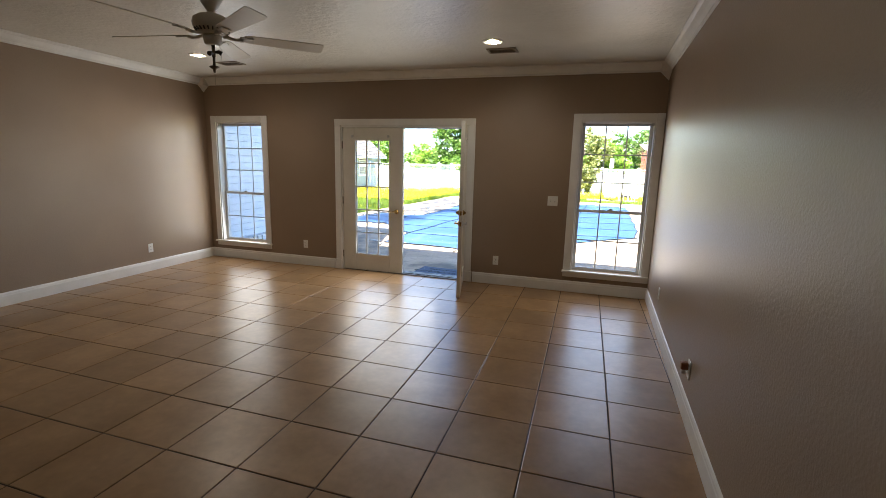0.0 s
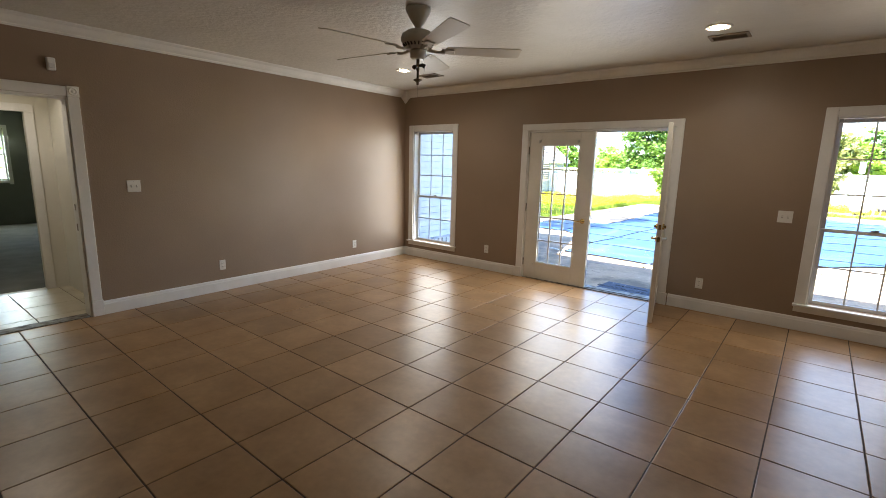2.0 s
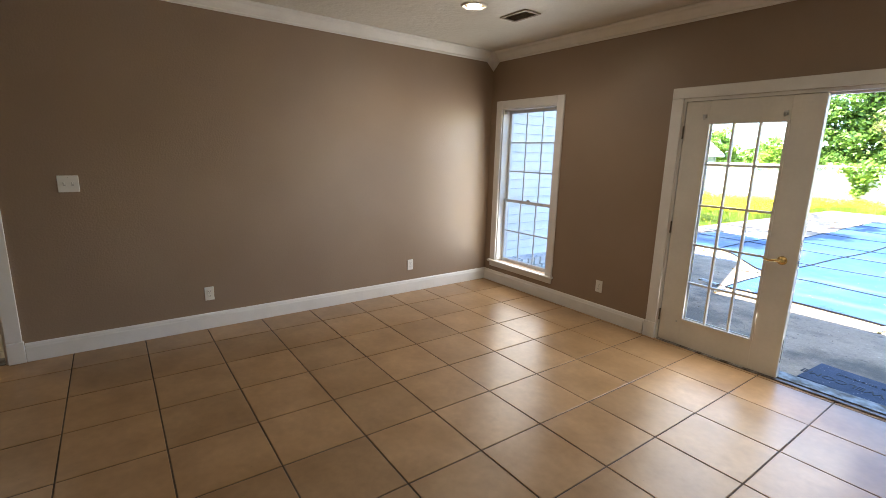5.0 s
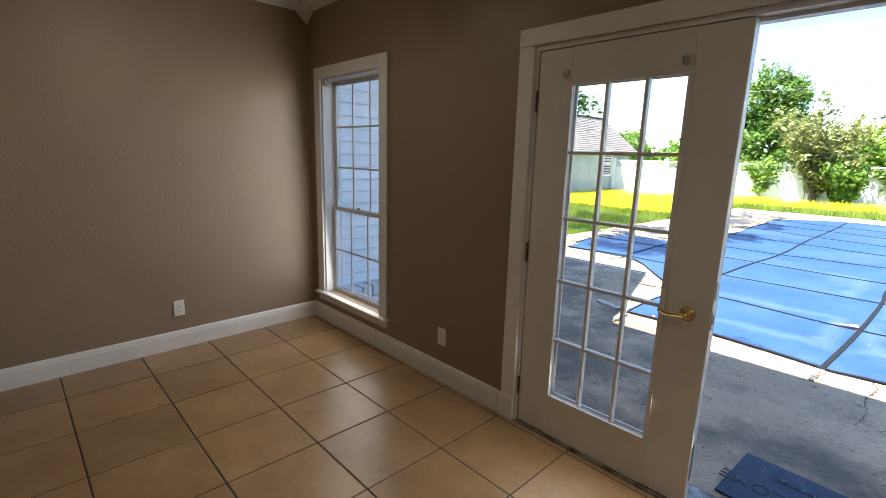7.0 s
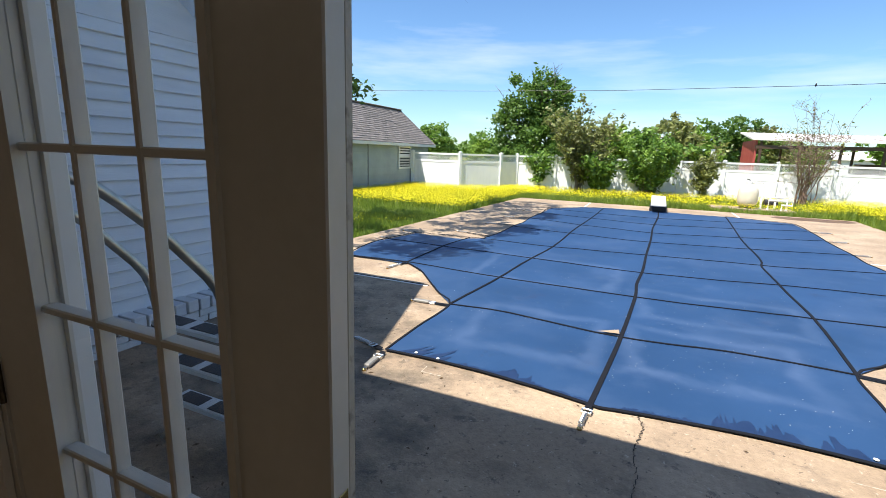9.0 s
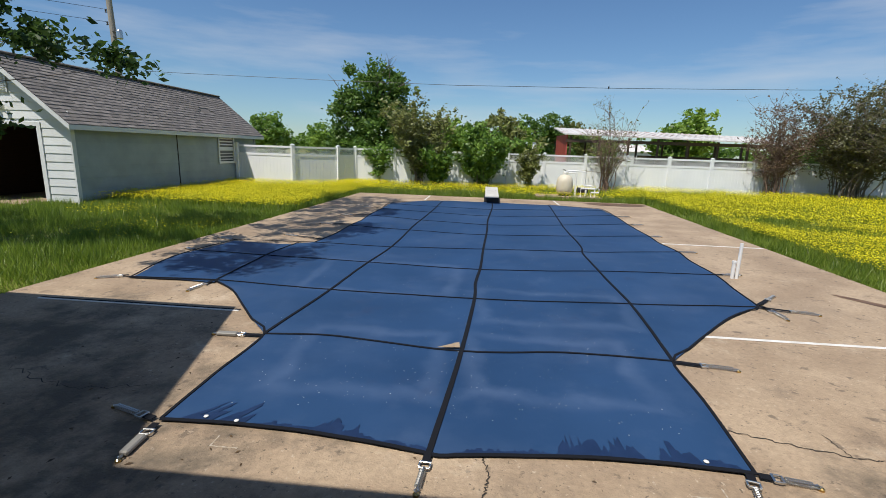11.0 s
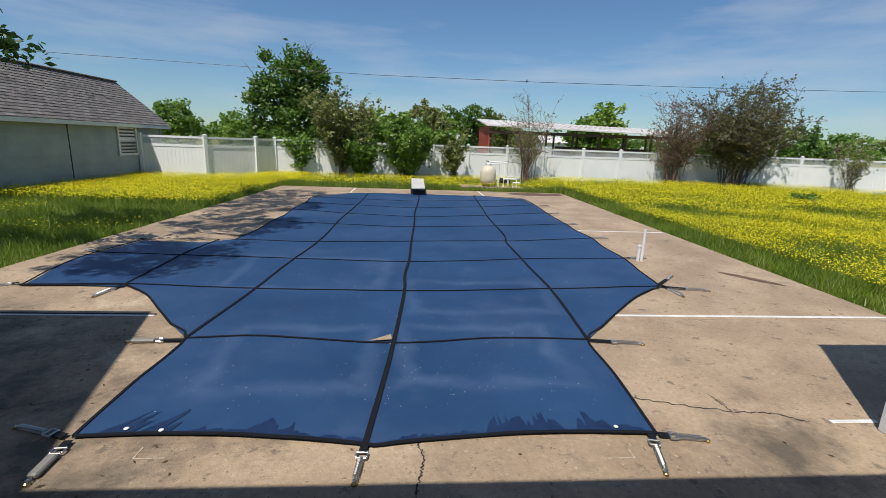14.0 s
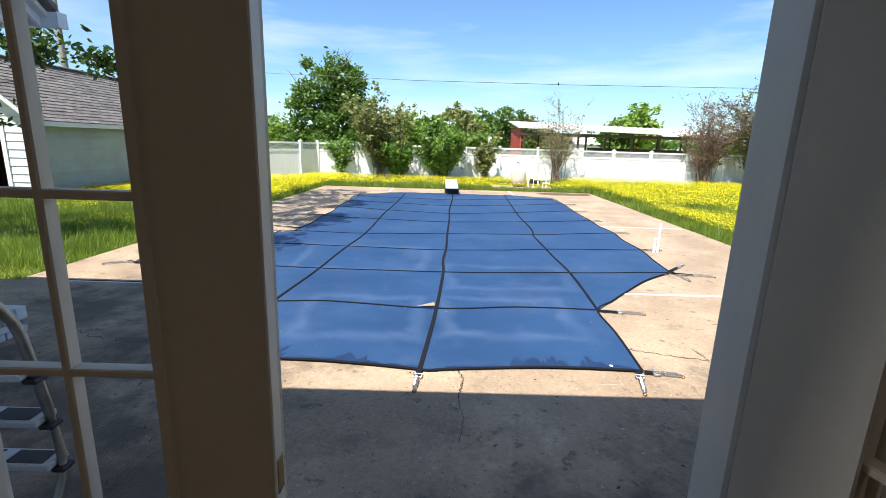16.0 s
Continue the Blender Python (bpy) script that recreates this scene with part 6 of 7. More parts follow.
prof = [(0.0, 0.0), (0.020, 0.0), (0.021, 0.005), (0.008, e + 0.01), (0.0, e + 0.01)]
a = [bm.verts.new((x, 0, z)) for x, z in prof]
b = [bm.verts.new((x, 1.0, z)) for x, z in prof]
for i in range(5):
    bm.faces.new((a[i], a[(i + 1) % 5], b[(i + 1) % 5], b[i]))
bm.faces.new(a)
bm.faces.new(b[::-1])
bmesh.ops.recalc_face_normals(bm, faces=bm.faces)
bm.to_mesh(me)
bm.free()
me.materials.append(SHED_PAINT)
for y0, y1 in ((SY0 + 0.05, 20.7), (20.72, SY1 - 0.05)):
    for k in range(7):
        bd = new("board", me)
        bd.parent = wall
        bd.matrix_basis = Matrix.Translation((SX1 - 0.012, y0, SG + 0.05 + k * e)) @ Matrix.Diagonal((1, y1 - y0, 1, 1))
part("seam", boxes((SX1 - 0.01, SX1 + 0.016, 20.695, 20.725, SG, EAVE_Z)), CRACK, wall)
part("corner_trim", boxes((SX1 - 0.02, SX1 + 0.03, SY0 - 0.03, SY0 + 0.08, SG, EAVE_Z + 0.05)), SHED_WHITE, shed)
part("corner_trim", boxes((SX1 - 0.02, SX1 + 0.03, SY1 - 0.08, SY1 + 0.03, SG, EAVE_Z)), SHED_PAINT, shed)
part("corner_trim", boxes((SX0 - 0.03, SX0 + 0.08, SY0 - 0.03, SY0 + 0.02, SG, EAVE_Z)), SHED_WHITE, shed)
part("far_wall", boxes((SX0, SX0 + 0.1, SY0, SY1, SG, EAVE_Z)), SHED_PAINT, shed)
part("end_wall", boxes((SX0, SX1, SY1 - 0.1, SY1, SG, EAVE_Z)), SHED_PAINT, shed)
part("shed_floor", boxes((SX0 + 0.1, SX1 - 0.1, SY0 + 0.05, SY1 - 0.1, SG - 0.05, SG + 0.02)), CONCRETE, shed)
DX0, DX1, DZ = -14.45, -12.82, 1.83
# Dark sheets added so the doorway reads as black as the shade inside.
part("inner_wall", boxes((SX0 + 0.11, SX1 - 0.11, SY0 + 2.4, SY0 + 2.46, SG + 0.021, EAVE_Z - 0.02)), DARK_WOOD, shed, "dark sheet added for the shade inside the shed")
for x0, x1 in ((SX0 + 0.11, SX0 + 0.14), (SX1 - 0.14, SX1 - 0.11)):
    part("inner_lining", boxes((x0, x1, SY0 + 0.10, SY0 + 2.39, SG + 0.021, EAVE_Z - 0.02)), DARK_WOOD, shed)
front = part("front_wall", boxes(*[(a, b, SY0, SY0 + 0.09, c, d) for a, b, c, d in wall_boxes(SX0, SX1 - 0.02, SG, EAVE_Z, [(DX0, DX1, SG, DZ)])]), SHED_WHITE, shed)
slope = (RIDGE_Z - EAVE_Z) / (SX1 - RIDGE_X)
g = bmesh.new()
tri = [(SX0, EAVE_Z), (SX1, EAVE_Z), (RIDGE_X, RIDGE_Z - 0.02)]
va = [g.verts.new((x, SY0 + 0.001, z)) for x, z in tri]
vb = [g.verts.new((x, SY0 + 0.09, z)) for x, z in tri]
g.faces.new(va)
g.faces.new(vb[::-1])
for i in range(3):
    g.faces.new((va[i], va[(i + 1) % 3], vb[(i + 1) % 3], vb[i]))
part("gable", g, SHED_WHITE, shed)
z = SG + 0.05
while z < RIDGE_Z - 0.2:
    if z < EAVE_Z:
        spans = [(SX0, DX0 - 0.1), (DX1 + 0.1, SX1)] if z < DZ else [(SX0, SX1)]
    else:
        w = (RIDGE_Z - z) / slope
        spans = [(max(SX0, RIDGE_X - w), RIDGE_X + w)]
    for x0, x1 in spans:
        if x1 - x0 < 0.15:
            continue
        top = min(z + 0.215, RIDGE_Z - 0.05)
        s = 0 if z < EAVE_Z else (top - z) / slope
        b = bmesh.new()
        lo = [b.verts.new(p) for p in ((x0, SY0 - 0.022, z), (x1, SY0 - 0.022, z), (x1 - s, SY0 - 0.004, top), (x0 + s, SY0 - 0.004, top))]
        hi = [b.verts.new(p) for p in ((x0, SY0, z), (x1, SY0, z), (x1 - s, SY0, top), (x0 + s, SY0, top))]
        b.faces.new(lo)
        for i in range(4):
            b.faces.new((lo[i], lo[(i + 1) % 4], hi[(i + 1) % 4], hi[i]))
        part("board", b, SHED_WHITE, front)
    z += 0.205
part("door_trim", boxes((DX0 - 0.11, DX0, SY0 - 0.04, SY0 - 0.001, SG, DZ + 0.1), (DX1, DX1 + 0.11, SY0 - 0.04, SY0 - 0.001, SG, DZ + 0.1), (DX0, DX1, SY0 - 0.04, SY0 - 0.001, DZ, DZ + 0.1)), SHED_WHITE, shed)
part("door_edge", boxes((DX0 - 0.02, DX0 + 0.03, SY0 - 0.36, SY0 - 0.041, SG + 0.03, DZ)), SHED_WHITE, shed, "open shed door seen on edge")
part("door_sill", boxes((DX0 - 0.1, DX1 + 0.1, SY0 - 0.5, SY0 + 0.05, SG - 0.05, SG + 0.035)), CONCRETE, shed)
vent = part("gable_vent", boxes((-13.90, -13.44, SY0 - 0.05, SY0 - 0.023, 2.62, 3.02)), SHED_WHITE, shed)
for k in range(7):
    b = boxes((-13.86, -13.48, -0.02, 0.02, -0.004, 0.004))
    bmesh.ops.transform(b, matrix=Matrix.Translation((0, SY0 - 0.06, 2.67 + k * 0.05)) @ Matrix.Rotation(radians(-35), 4, "X"), verts=b.verts)
    part("louvre", b, SHED_WHITE, vent)
lampb = part("flood_lamp", boxes((-13.75, -13.63, SY0 - 0.06, SY0 - 0.023, 2.24, 2.34)), PLASTIC, shed)
for sx in (-0.12, 0.12):
    part("lamp_head", lathe([(0, 0), (0.04, 0.01), (0.06, 0.09), (0.05, 0.10), (0, 0.09)], 12, at=(-13.69 + sx, SY0 - 0.12, 2.22)), PLASTIC, lampb)

# shed window with blinds
wn_y0, wn_y1, wn_z0, wn_z1 = 23.15, 24.15, 0.86, 1.78
sw = part("window", boxes((SX1 + 0.012, SX1 + 0.05, wn_y0 - 0.08, wn_y0, wn_z0 - 0.08, wn_z1 + 0.08), (SX1 + 0.012, SX1 + 0.05, wn_y1, wn_y1 + 0.08, wn_z0 - 0.08, wn_z1 + 0.08), (SX1 + 0.012, SX1 + 0.05, wn_y0, wn_y1, wn_z1, wn_z1 + 0.08), (SX1 + 0.012, SX1 + 0.05, wn_y0, wn_y1, wn_z0 - 0.08, wn_z0), (SX1 + 0.012, SX1 + 0.04, wn_y0, wn_y1, 1.30, 1.36)), SHED_WHITE, shed, "white shed window with slatted blinds")
part("backing", boxes((SX1 + 0.0085, SX1 + 0.012, wn_y0, wn_y1, wn_z0, wn_z1)), material("dark_window_void", (0.05, 0.06, 0.06), 0.15), sw)
for k in range(8):
    part("blind_slat", boxes((SX1 + 0.014, SX1 + 0.02, wn_y0 + 0.02, wn_y1 - 0.02, wn_z0 + 0.04 + k * 0.115, wn_z0 + 0.10 + k * 0.115)), material_grey if k < 4 else SHED_WHITE, sw)

# shed roof: decking, courses of shingles, rake and fascia
OV = 0.33
RX1 = SX1 + 0.30
EZ1 = EAVE_Z - 0.30 * slope + 0.05
roof_part = part("roof_deck", boxes((0, 1, 0, 1, 0, 1)), SHINGLE, shed)
bm = bmesh.new()
for sgn in (1, -1):
    xe = RIDGE_X + sgn * (RX1 - RIDGE_X)
    v = [bm.verts.new(p) for p in ((xe, SY0 - OV, EZ1 - 0.03), (xe, SY1 + 0.25, EZ1 - 0.03), (RIDGE_X, SY1 + 0.25, RIDGE_Z + 0.02), (RIDGE_X, SY0 - OV, RIDGE_Z + 0.02))]
    v2 = [bm.verts.new((p.co.x, p.co.y, p.co.z + 0.05)) for p in v]
    for f in ((0, 1, 2, 3), (4, 5, 6, 7), (0, 1, 5, 4), (2, 3, 7, 6), (3, 0, 4, 7), (1, 2, 6, 5)):
        bm.faces.new([(v + v2)[i] for i in f])
bm.to_mesh(roof_part.data)
bm.free()
courses = 19
rs = random.Random(8)
sv = []
for sgn in (1, -1):
    for c in range(courses):
        t0, t1 = c / courses, (c + 1.25) / courses
        y = SY0 - OV - 0.02 - (0.16 if c % 2 else 0.0)
        while y < SY1 + 0.25:
            w = 0.32
            ya, yb = max(SY0 - OV - 0.02, y), min(SY1 + 0.27, y + w - 0.012)
            y += w
            if yb - ya < 0.03:
                continue
            lift = rs.uniform(0.022, 0.034)
            if sgn == 1 and abs(ya - 23.6) < 0.4 and c in (9, 10):
                continue

            def pt(t, yy, dz):
                x = RIDGE_X + sgn * (RX1 + 0.02 - RIDGE_X) * (1 - min(t, 1.0))
                return (x, yy, EZ1 - 0.03 + (RIDGE_Z + 0.05 - EZ1) * min(t, 1.0) + 0.052 + dz)
            p = [pt(t0, ya, lift), pt(t0, yb, lift), pt(t1, yb, 0.004), pt(t1, ya, 0.004)]
            sv += p
            sv += [pt(t0, ya, 0.0), pt(t0, yb, 0.0), p[1], p[0]]
quads_mesh("shingles", sv, SHINGLE, shed, "grey asphalt shingles in courses", kind="stuff")
part("ridge_cap", boxes((RIDGE_X - 0.14, RIDGE_X + 0.14, SY0 - OV - 0.02, SY1 + 0.26, RIDGE_Z + 0.045, RIDGE_Z + 0.10), bevel=0.03), SHINGLE, shed)
part("fascia", boxes((RX1 - 0.005, RX1 + 0.022, SY0 - OV, SY1 + 0.25, EZ1 - 0.09, EZ1 + 0.025)), SHED_WHITE, shed)
for sgn in (1, -1):
    bm = bmesh.new()
    xe = RIDGE_X + sgn * (RX1 - RIDGE_X + 0.02)
    pr = [(xe, EZ1 - 0.10), (RIDGE_X, RIDGE_Z - 0.06), (RIDGE_X, RIDGE_Z + 0.06), (xe, EZ1 + 0.02)]
    va = [bm.verts.new((x, SY0 - OV - 0.03, z)) for x, z in pr]
    vb = [bm.verts.new((x, SY0 - OV - 0.002, z)) for x, z in pr]
    bm.faces.new(va)
    bm.faces.new(vb[::-1])
    for i in range(4):
        bm.faces.new((va[i], va[(i + 1) % 4], vb[(i + 1) % 4], vb[i]))
    part("rake_board", bm, SHED_WHITE, shed)

# ---- vinyl fence ----
FENCE_LINE = [(-11.85, 24.3), (-9.45, 24.2), (-8.04, 25.65), (-7.55, 26.6), (1.1, 28.35), (14.6, 28.75), (17.5, 27.45), (18.9, 26.5), (24.0, 22.9), (26.5, 17.0)]
FH = 1.62
post_me = bpy.data.meshes.new("post")
bm = bmesh.new()
box(bm, -0.064, 0.064, -0.064, 0.064, -0.02, FH + 0.04, bevel=0.006)
box(bm, -0.076, 0.076, -0.076, 0.076, FH + 0.041, FH + 0.062)
tip = bm.verts.new((0, 0, FH + 0.105))
rv = [bm.verts.new((x, y, FH + 0.0625)) for x, y in ((-0.07, -0.07), (0.07, -0.07), (0.07, 0.07), (-0.07, 0.07))]
for i in range(4):
    bm.faces.new((rv[i], rv[(i + 1) % 4], tip))
bmesh.ops.recalc_face_normals(bm, faces=bm.faces)
bm.to_mesh(post_me)
bm.free()
post_me.materials.append(VINYL)
fence = thing("fence", "white vinyl privacy fence with a lattice top", "fence", kind="structure")
FG = -0.09


def fence_panel(p0, p1):
    d = Vector((p1[0] - p0[0], p1[1] - p0[1], 0))
    L = d.length
    m = pose(p0[0], p0[1], FG, 0, 0, math.degrees(math.atan2(d.y, d.x)))
    post = new("post", post_me)
    post.parent, post.matrix_basis = fence, m
    a, b = 0.064, L - 0.064
    bm = bmesh.new()
    box(bm, a, b, -0.024, 0.024, FH - 0.075, FH)
    box(bm, a, b, -0.026, 0.026, FH - 0.40, FH - 0.31)
    box(bm, a, b, -0.026, 0.026, 0.03, 0.17)
    rails = part("panel", bm, VINYL, fence)
    rails.matrix_basis = m
    n = max(2, round((b - a) / 0.155))
    bm = bmesh.new()
    for k in range(n):
        x0, x1 = a + (b - a) * k / n, a + (b - a) * (k + 1) / n
        box(bm, x0 + 0.004, x1 - 0.004, -0.011, 0.011, 0.171, FH - 0.401)
    box(bm, a, b, -0.004, 0.004, 0.171, FH - 0.401)
    part("boards", bm, VINYL, rails, kind="stuff")
    bm = bmesh.new()
    z0, z1 = FH - 0.309, FH - 0.076
    h, wd = z1 - z0, 0.026
    step = 0.098
    for sgn, yo in ((1, -0.006), (-1, 0.006)):
        x = a - h
        while x < b:
            xa, za, xb, zb = (x, z0, x + h, z1)
            if xa < a:
                za, xa = z0 + (a - xa), a
            if xb > b:
                zb, xb = z1 - (xb - b), b
            if xb - xa > 0.02:
                if sgn < 0:
                    za, zb = z0 + z1 - za, z0 + z1 - zb
                w = wd * 0.707
                q = [bm.verts.new((px, yo, pz)) for px, pz in ((xa, za - sgn * w * 0), (xa + w, za - 0), (xb, zb - sgn * 0), (xb - w, zb))]
                q[0].co.x, q[1].co.x, q[2].co.x, q[3].co.x = xa - w / 2, xa + w / 2, xb + w / 2, xb - w / 2
                f = bm.faces.new(q)
                r = bmesh.ops.extrude_face_region(bm, geom=[f])
                for vtx in r["geom"]:
                    if isinstance(vtx, bmesh.types.BMVert):
                        vtx.co.y += 0.008
            x += step
    part("lattice", bm, VINYL, rails, kind="stuff")


pts = []
for (x0, y0), (x1, y1) in zip(FENCE_LINE, FENCE_LINE[1:]):
    L = math.hypot(x1 - x0, y1 - y0)
    n = max(1, round(L / 1.86))
    pts += [(x0 + (x1 - x0) * k / n, y0 + (y1 - y0) * k / n) for k in range(n)]
pts.append(FENCE_LINE[-1])
for p, q in zip(pts, pts[1:]):
    fence_panel(p, q)
end = new("post", post_me)
end.parent, end.matrix_basis = fence, pose(*pts[-1], FG)

# ---- lawn: blades and yellow flowers ----
BLADE = leaf_material("grass_blade", (0.12, 0.20, 0.020), (0.36, 0.46, 0.058), 0.5, patch=(1.6, (0.66, 0.74, 0.66)))
FLOWER = leaf_material("yellow_flower", (0.70, 0.60, 0.010), (0.92, 0.85, 0.03), 0.35)
nr = np.random.default_rng(3)


def lawn_points(n, x0, x1, y0, y1):
    x, y = nr.uniform(x0, x1, n), nr.uniform(y0, y1, n)
    keep = ~((x > deck_x0(y) - 0.03) & (x < deck_x1(y) + 0.03) & (y < DECK_Y1 + 0.03))
    keep &= ~((x < SX1 + 0.05) & (y > SY0 - 0.1))
    keep &= ~((x < -6.0) & (y < 10.02)) & ~((x > 3.4) & (y < 9.98))
    keep &= ~((x > 0.3) & (x < 2.9) & (y > 23.75) & (y < 24.9))
    return x[keep], y[keep]


def blades(x, y, hmin, hmax, width):
    n = len(x)
    h, a = nr.uniform(hmin, hmax, n), nr.uniform(0, 2 * np.pi, n)
    h *= np.array([0.85 + 0.9 * noise.noise((p * 2.1, q * 2.1, 1.0)) + 0.5 * noise.noise((p * 0.6, q * 0.6, 7.0)) for p, q in zip(x, y)]).clip(0.3, 1.7)
    w = width * nr.uniform(0.6, 1.3, n)
    lx, ly = h * nr.normal(0, 0.35, n), h * nr.normal(0, 0.35, n)
    z = np.full(n, -0.10)
    v = np.empty((n, 3, 3))
    v[:, 0] = np.stack((x - w * np.cos(a), y - w * np.sin(a), z), 1)
    v[:, 1] = np.stack((x + w * np.cos(a), y + w * np.sin(a), z), 1)
    v[:, 2] = np.stack((x + lx, y + ly, z + h), 1)
    return v.reshape(-1, 3)


def flowers(x, y, hmin, hmax, size):
    n = len(x)
    size *= 0.84
    h = nr.uniform(hmin, hmax, n)
    a, t = nr.uniform(0, 2 * np.pi, n), nr.uniform(-0.45, 0.75, n)
    s = size * nr.uniform(0.6, 1.3, n)
    c = np.stack((x, y, -0.10 + h), 1)
    u = np.stack((np.cos(a), np.sin(a), np.zeros(n)), 1) * s[:, None]
    w = np.stack((-np.sin(a) * np.cos(t), np.cos(a) * np.cos(t), np.sin(t)), 1) * s[:, None]
    v = np.stack((c - u, c - w, c + u, c + w), 1)
    return v.reshape(-1, 3)


def patchy(x, y, scale, lo, hi, seed):
    k = np.array([noise.noise((a * scale, b * scale, seed)) for a, b in zip(x, y)])
    return nr.uniform(0, 1, len(x)) < np.clip((k - lo) / (hi - lo), 0, 1)


grass_v, flower_v = [], []
for n, box4, h0, h1, w in ((70000, (-13, -6.3, 10, 17), 0.06, 0.24, 0.006), (30000, (-12, -6.0, 17, 28), 0.10, 0.28, 0.010), (9000, (-17, -11, 9, 17), 0.06, 0.22, 0.009),
                           (60000, (3.4, 9.5, 10, 18), 0.05, 0.26, 0.007), (60000, (3.6, 22, 18, 28.4), 0.10, 0.32, 0.012), (24000, (9.5, 24, 10, 18), 0.10, 0.3, 0.011), (22000, (-8, 4.5, 22.4, 28.2), 0.08, 0.26, 0.010)):
    x, y = lawn_points(n, *box4)
    grass_v.append(blades(x, y, h0, h1, w))
# longer tufts at the deck's rim
y = np.concatenate((nr.uniform(10, 22, 7000), nr.uniform(10, 22, 7000)))
x = np.concatenate((deck_x1(y[:7000]) + nr.exponential(0.12, 7000) - 0.02, deck_x0(y[7000:]) - nr.exponential(0.12, 7000) + 0.02))
grass_v.append(blades(x, y, 0.04, 0.14, 0.007))
x = np.concatenate((nr.uniform(-6.2, 3.9, 5000), nr.uniform(SX1 + 0.03, SX1 + 0.4, 4000)))
y = np.concatenate((nr.uniform(22.35, 22.8, 5000), nr.uniform(SY0, SY1, 4000)))
grass_v.append(blades(x, y, 0.1, 0.35, 0.009))
quads_mesh("grass", np.concatenate(grass_v), BLADE, None, "tall green lawn grass", kind="stuff", per=3)
for n, box4, h0, h1, s, lo, hi in ((16000, (-12, -6.3, 11, 17), 0.14, 0.26, 0.012, 0.0, 0.55), (56000, (-12, -6.0, 17, 28), 0.18, 0.32, 0.020, -0.5, -0.1), (76000, (4.2, 10, 10.5, 18), 0.16, 0.30, 0.014, -0.45, 0.05),
                                   (96000, (4.2, 22, 18, 28.4), 0.22, 0.36, 0.021, -0.6, -0.15), (34000, (10, 24, 10, 18), 0.2, 0.34, 0.018, -0.5, 0.0), (32000, (-8, 4.5, 22.9, 28.2), 0.18, 0.30, 0.020, -0.6, -0.1)):
    x, y = lawn_points(n, *box4)
    k = patchy(x, y, 0.45, lo, hi, 3.0)
    flower_v.append(flowers(x[k], y[k], h0, h1, s))
quads_mesh("yellow_flowers", np.concatenate(flower_v), FLOWER, None, "small yellow wildflowers all over the lawn", kind="stuff")

# ---- trees and shrubs ----
BARK = material("grey_brown_bark", (0.14, 0.11, 0.085), 0.9, color2=(0.22, 0.18, 0.14), scale=12, bump=0.6, bump_scale=30, bump_dist=0.02, stretch=(1, 1, 0.3))
TWIG = material("reddish_twig", (0.17, 0.105, 0.08), 0.85, color2=(0.24, 0.16, 0.12), scale=10)
GREEN_DARK = leaf_material("dark_green_leaf", (0.052, 0.119, 0.018), (0.164, 0.275, 0.047), 0.4)
GREEN_MID = leaf_material("green_leaf", (0.092, 0.194, 0.030), (0.254, 0.396, 0.068), 0.42)
GREEN_LIGHT = leaf_material("yellow_green_leaf", (0.147, 0.265, 0.031), (0.342, 0.482, 0.078), 0.45)
OLIVE = leaf_material("olive_bronze_leaf", (0.138, 0.158, 0.049), (0.308, 0.332, 0.101), 0.4)
# Dark green leaf with its backlit shade mixed into the colour.
SHADE_LEAF = leaf_material("shaded_green_leaf", (0.026, 0.062, 0.010), (0.085, 0.155, 0.028), 0.4)
BROWN_OLIVE = leaf_material("brown_olive_leaf", (0.080, 0.080, 0.034), (0.205, 0.200, 0.075), 0.35)
BRONZE = leaf_material("reddish_bud_leaf", (0.13, 0.075, 0.045), (0.20, 0.15, 0.075), 0.3)


def leaf_quads(centres, size, rnd, long=1.9, droop=0.0):
    n = len(centres)
    a, b = rnd.uniform(0, 2 * np.pi, n), rnd.uniform(-0.9, 0.9, n) - droop
    s = size * rnd.uniform(0.6, 1.35, n)
    u = np.stack((np.cos(a) * np.cos(b), np.sin(a) * np.cos(b), np.sin(b)), 1)
    r = rnd.normal(0, 1, (n, 3))
    w = np.cross(u, r)
    w /= np.linalg.norm(w, axis=1)[:, None] + 1e-9
    u, w = u * (s * long / 2)[:, None], w * (s / 2)[:, None]
    return np.stack((centres - u, centres + w, centres + u, centres - w), 1).reshape(-1, 3)


def crown_points(blobs, n, rnd, clump=0.35, clumps=60):
    """Leaf places: uneven clumps near the outside of a few overlapping lobes."""
    out = []
    vol = np.array([b[3] ** 2 for b in blobs])
    for (cx, cy, cz, r, sq), share in zip(blobs, vol / vol.sum()):
        m = max(4, int(clumps * share))
        d = rnd.normal(0, 1, (m, 3))
        d /= np.linalg.norm(d, axis=1)[:, None]
        rad = r * rnd.uniform(0.35, 1.08, m) ** 0.7
        cc = np.array((cx, cy, cz)) + d * rad[:, None] * np.array((1, 1, sq))
        k = int(n * share / m) + 1
        sp = clump * rnd.uniform(0.5, 1.3, m)
        out.append((np.repeat(cc, k, 0) + rnd.normal(0, 1, (m * k, 3)) * np.repeat(sp, k)[:, None] * np.array((1, 1, 0.75))))
    return np.concatenate(out)


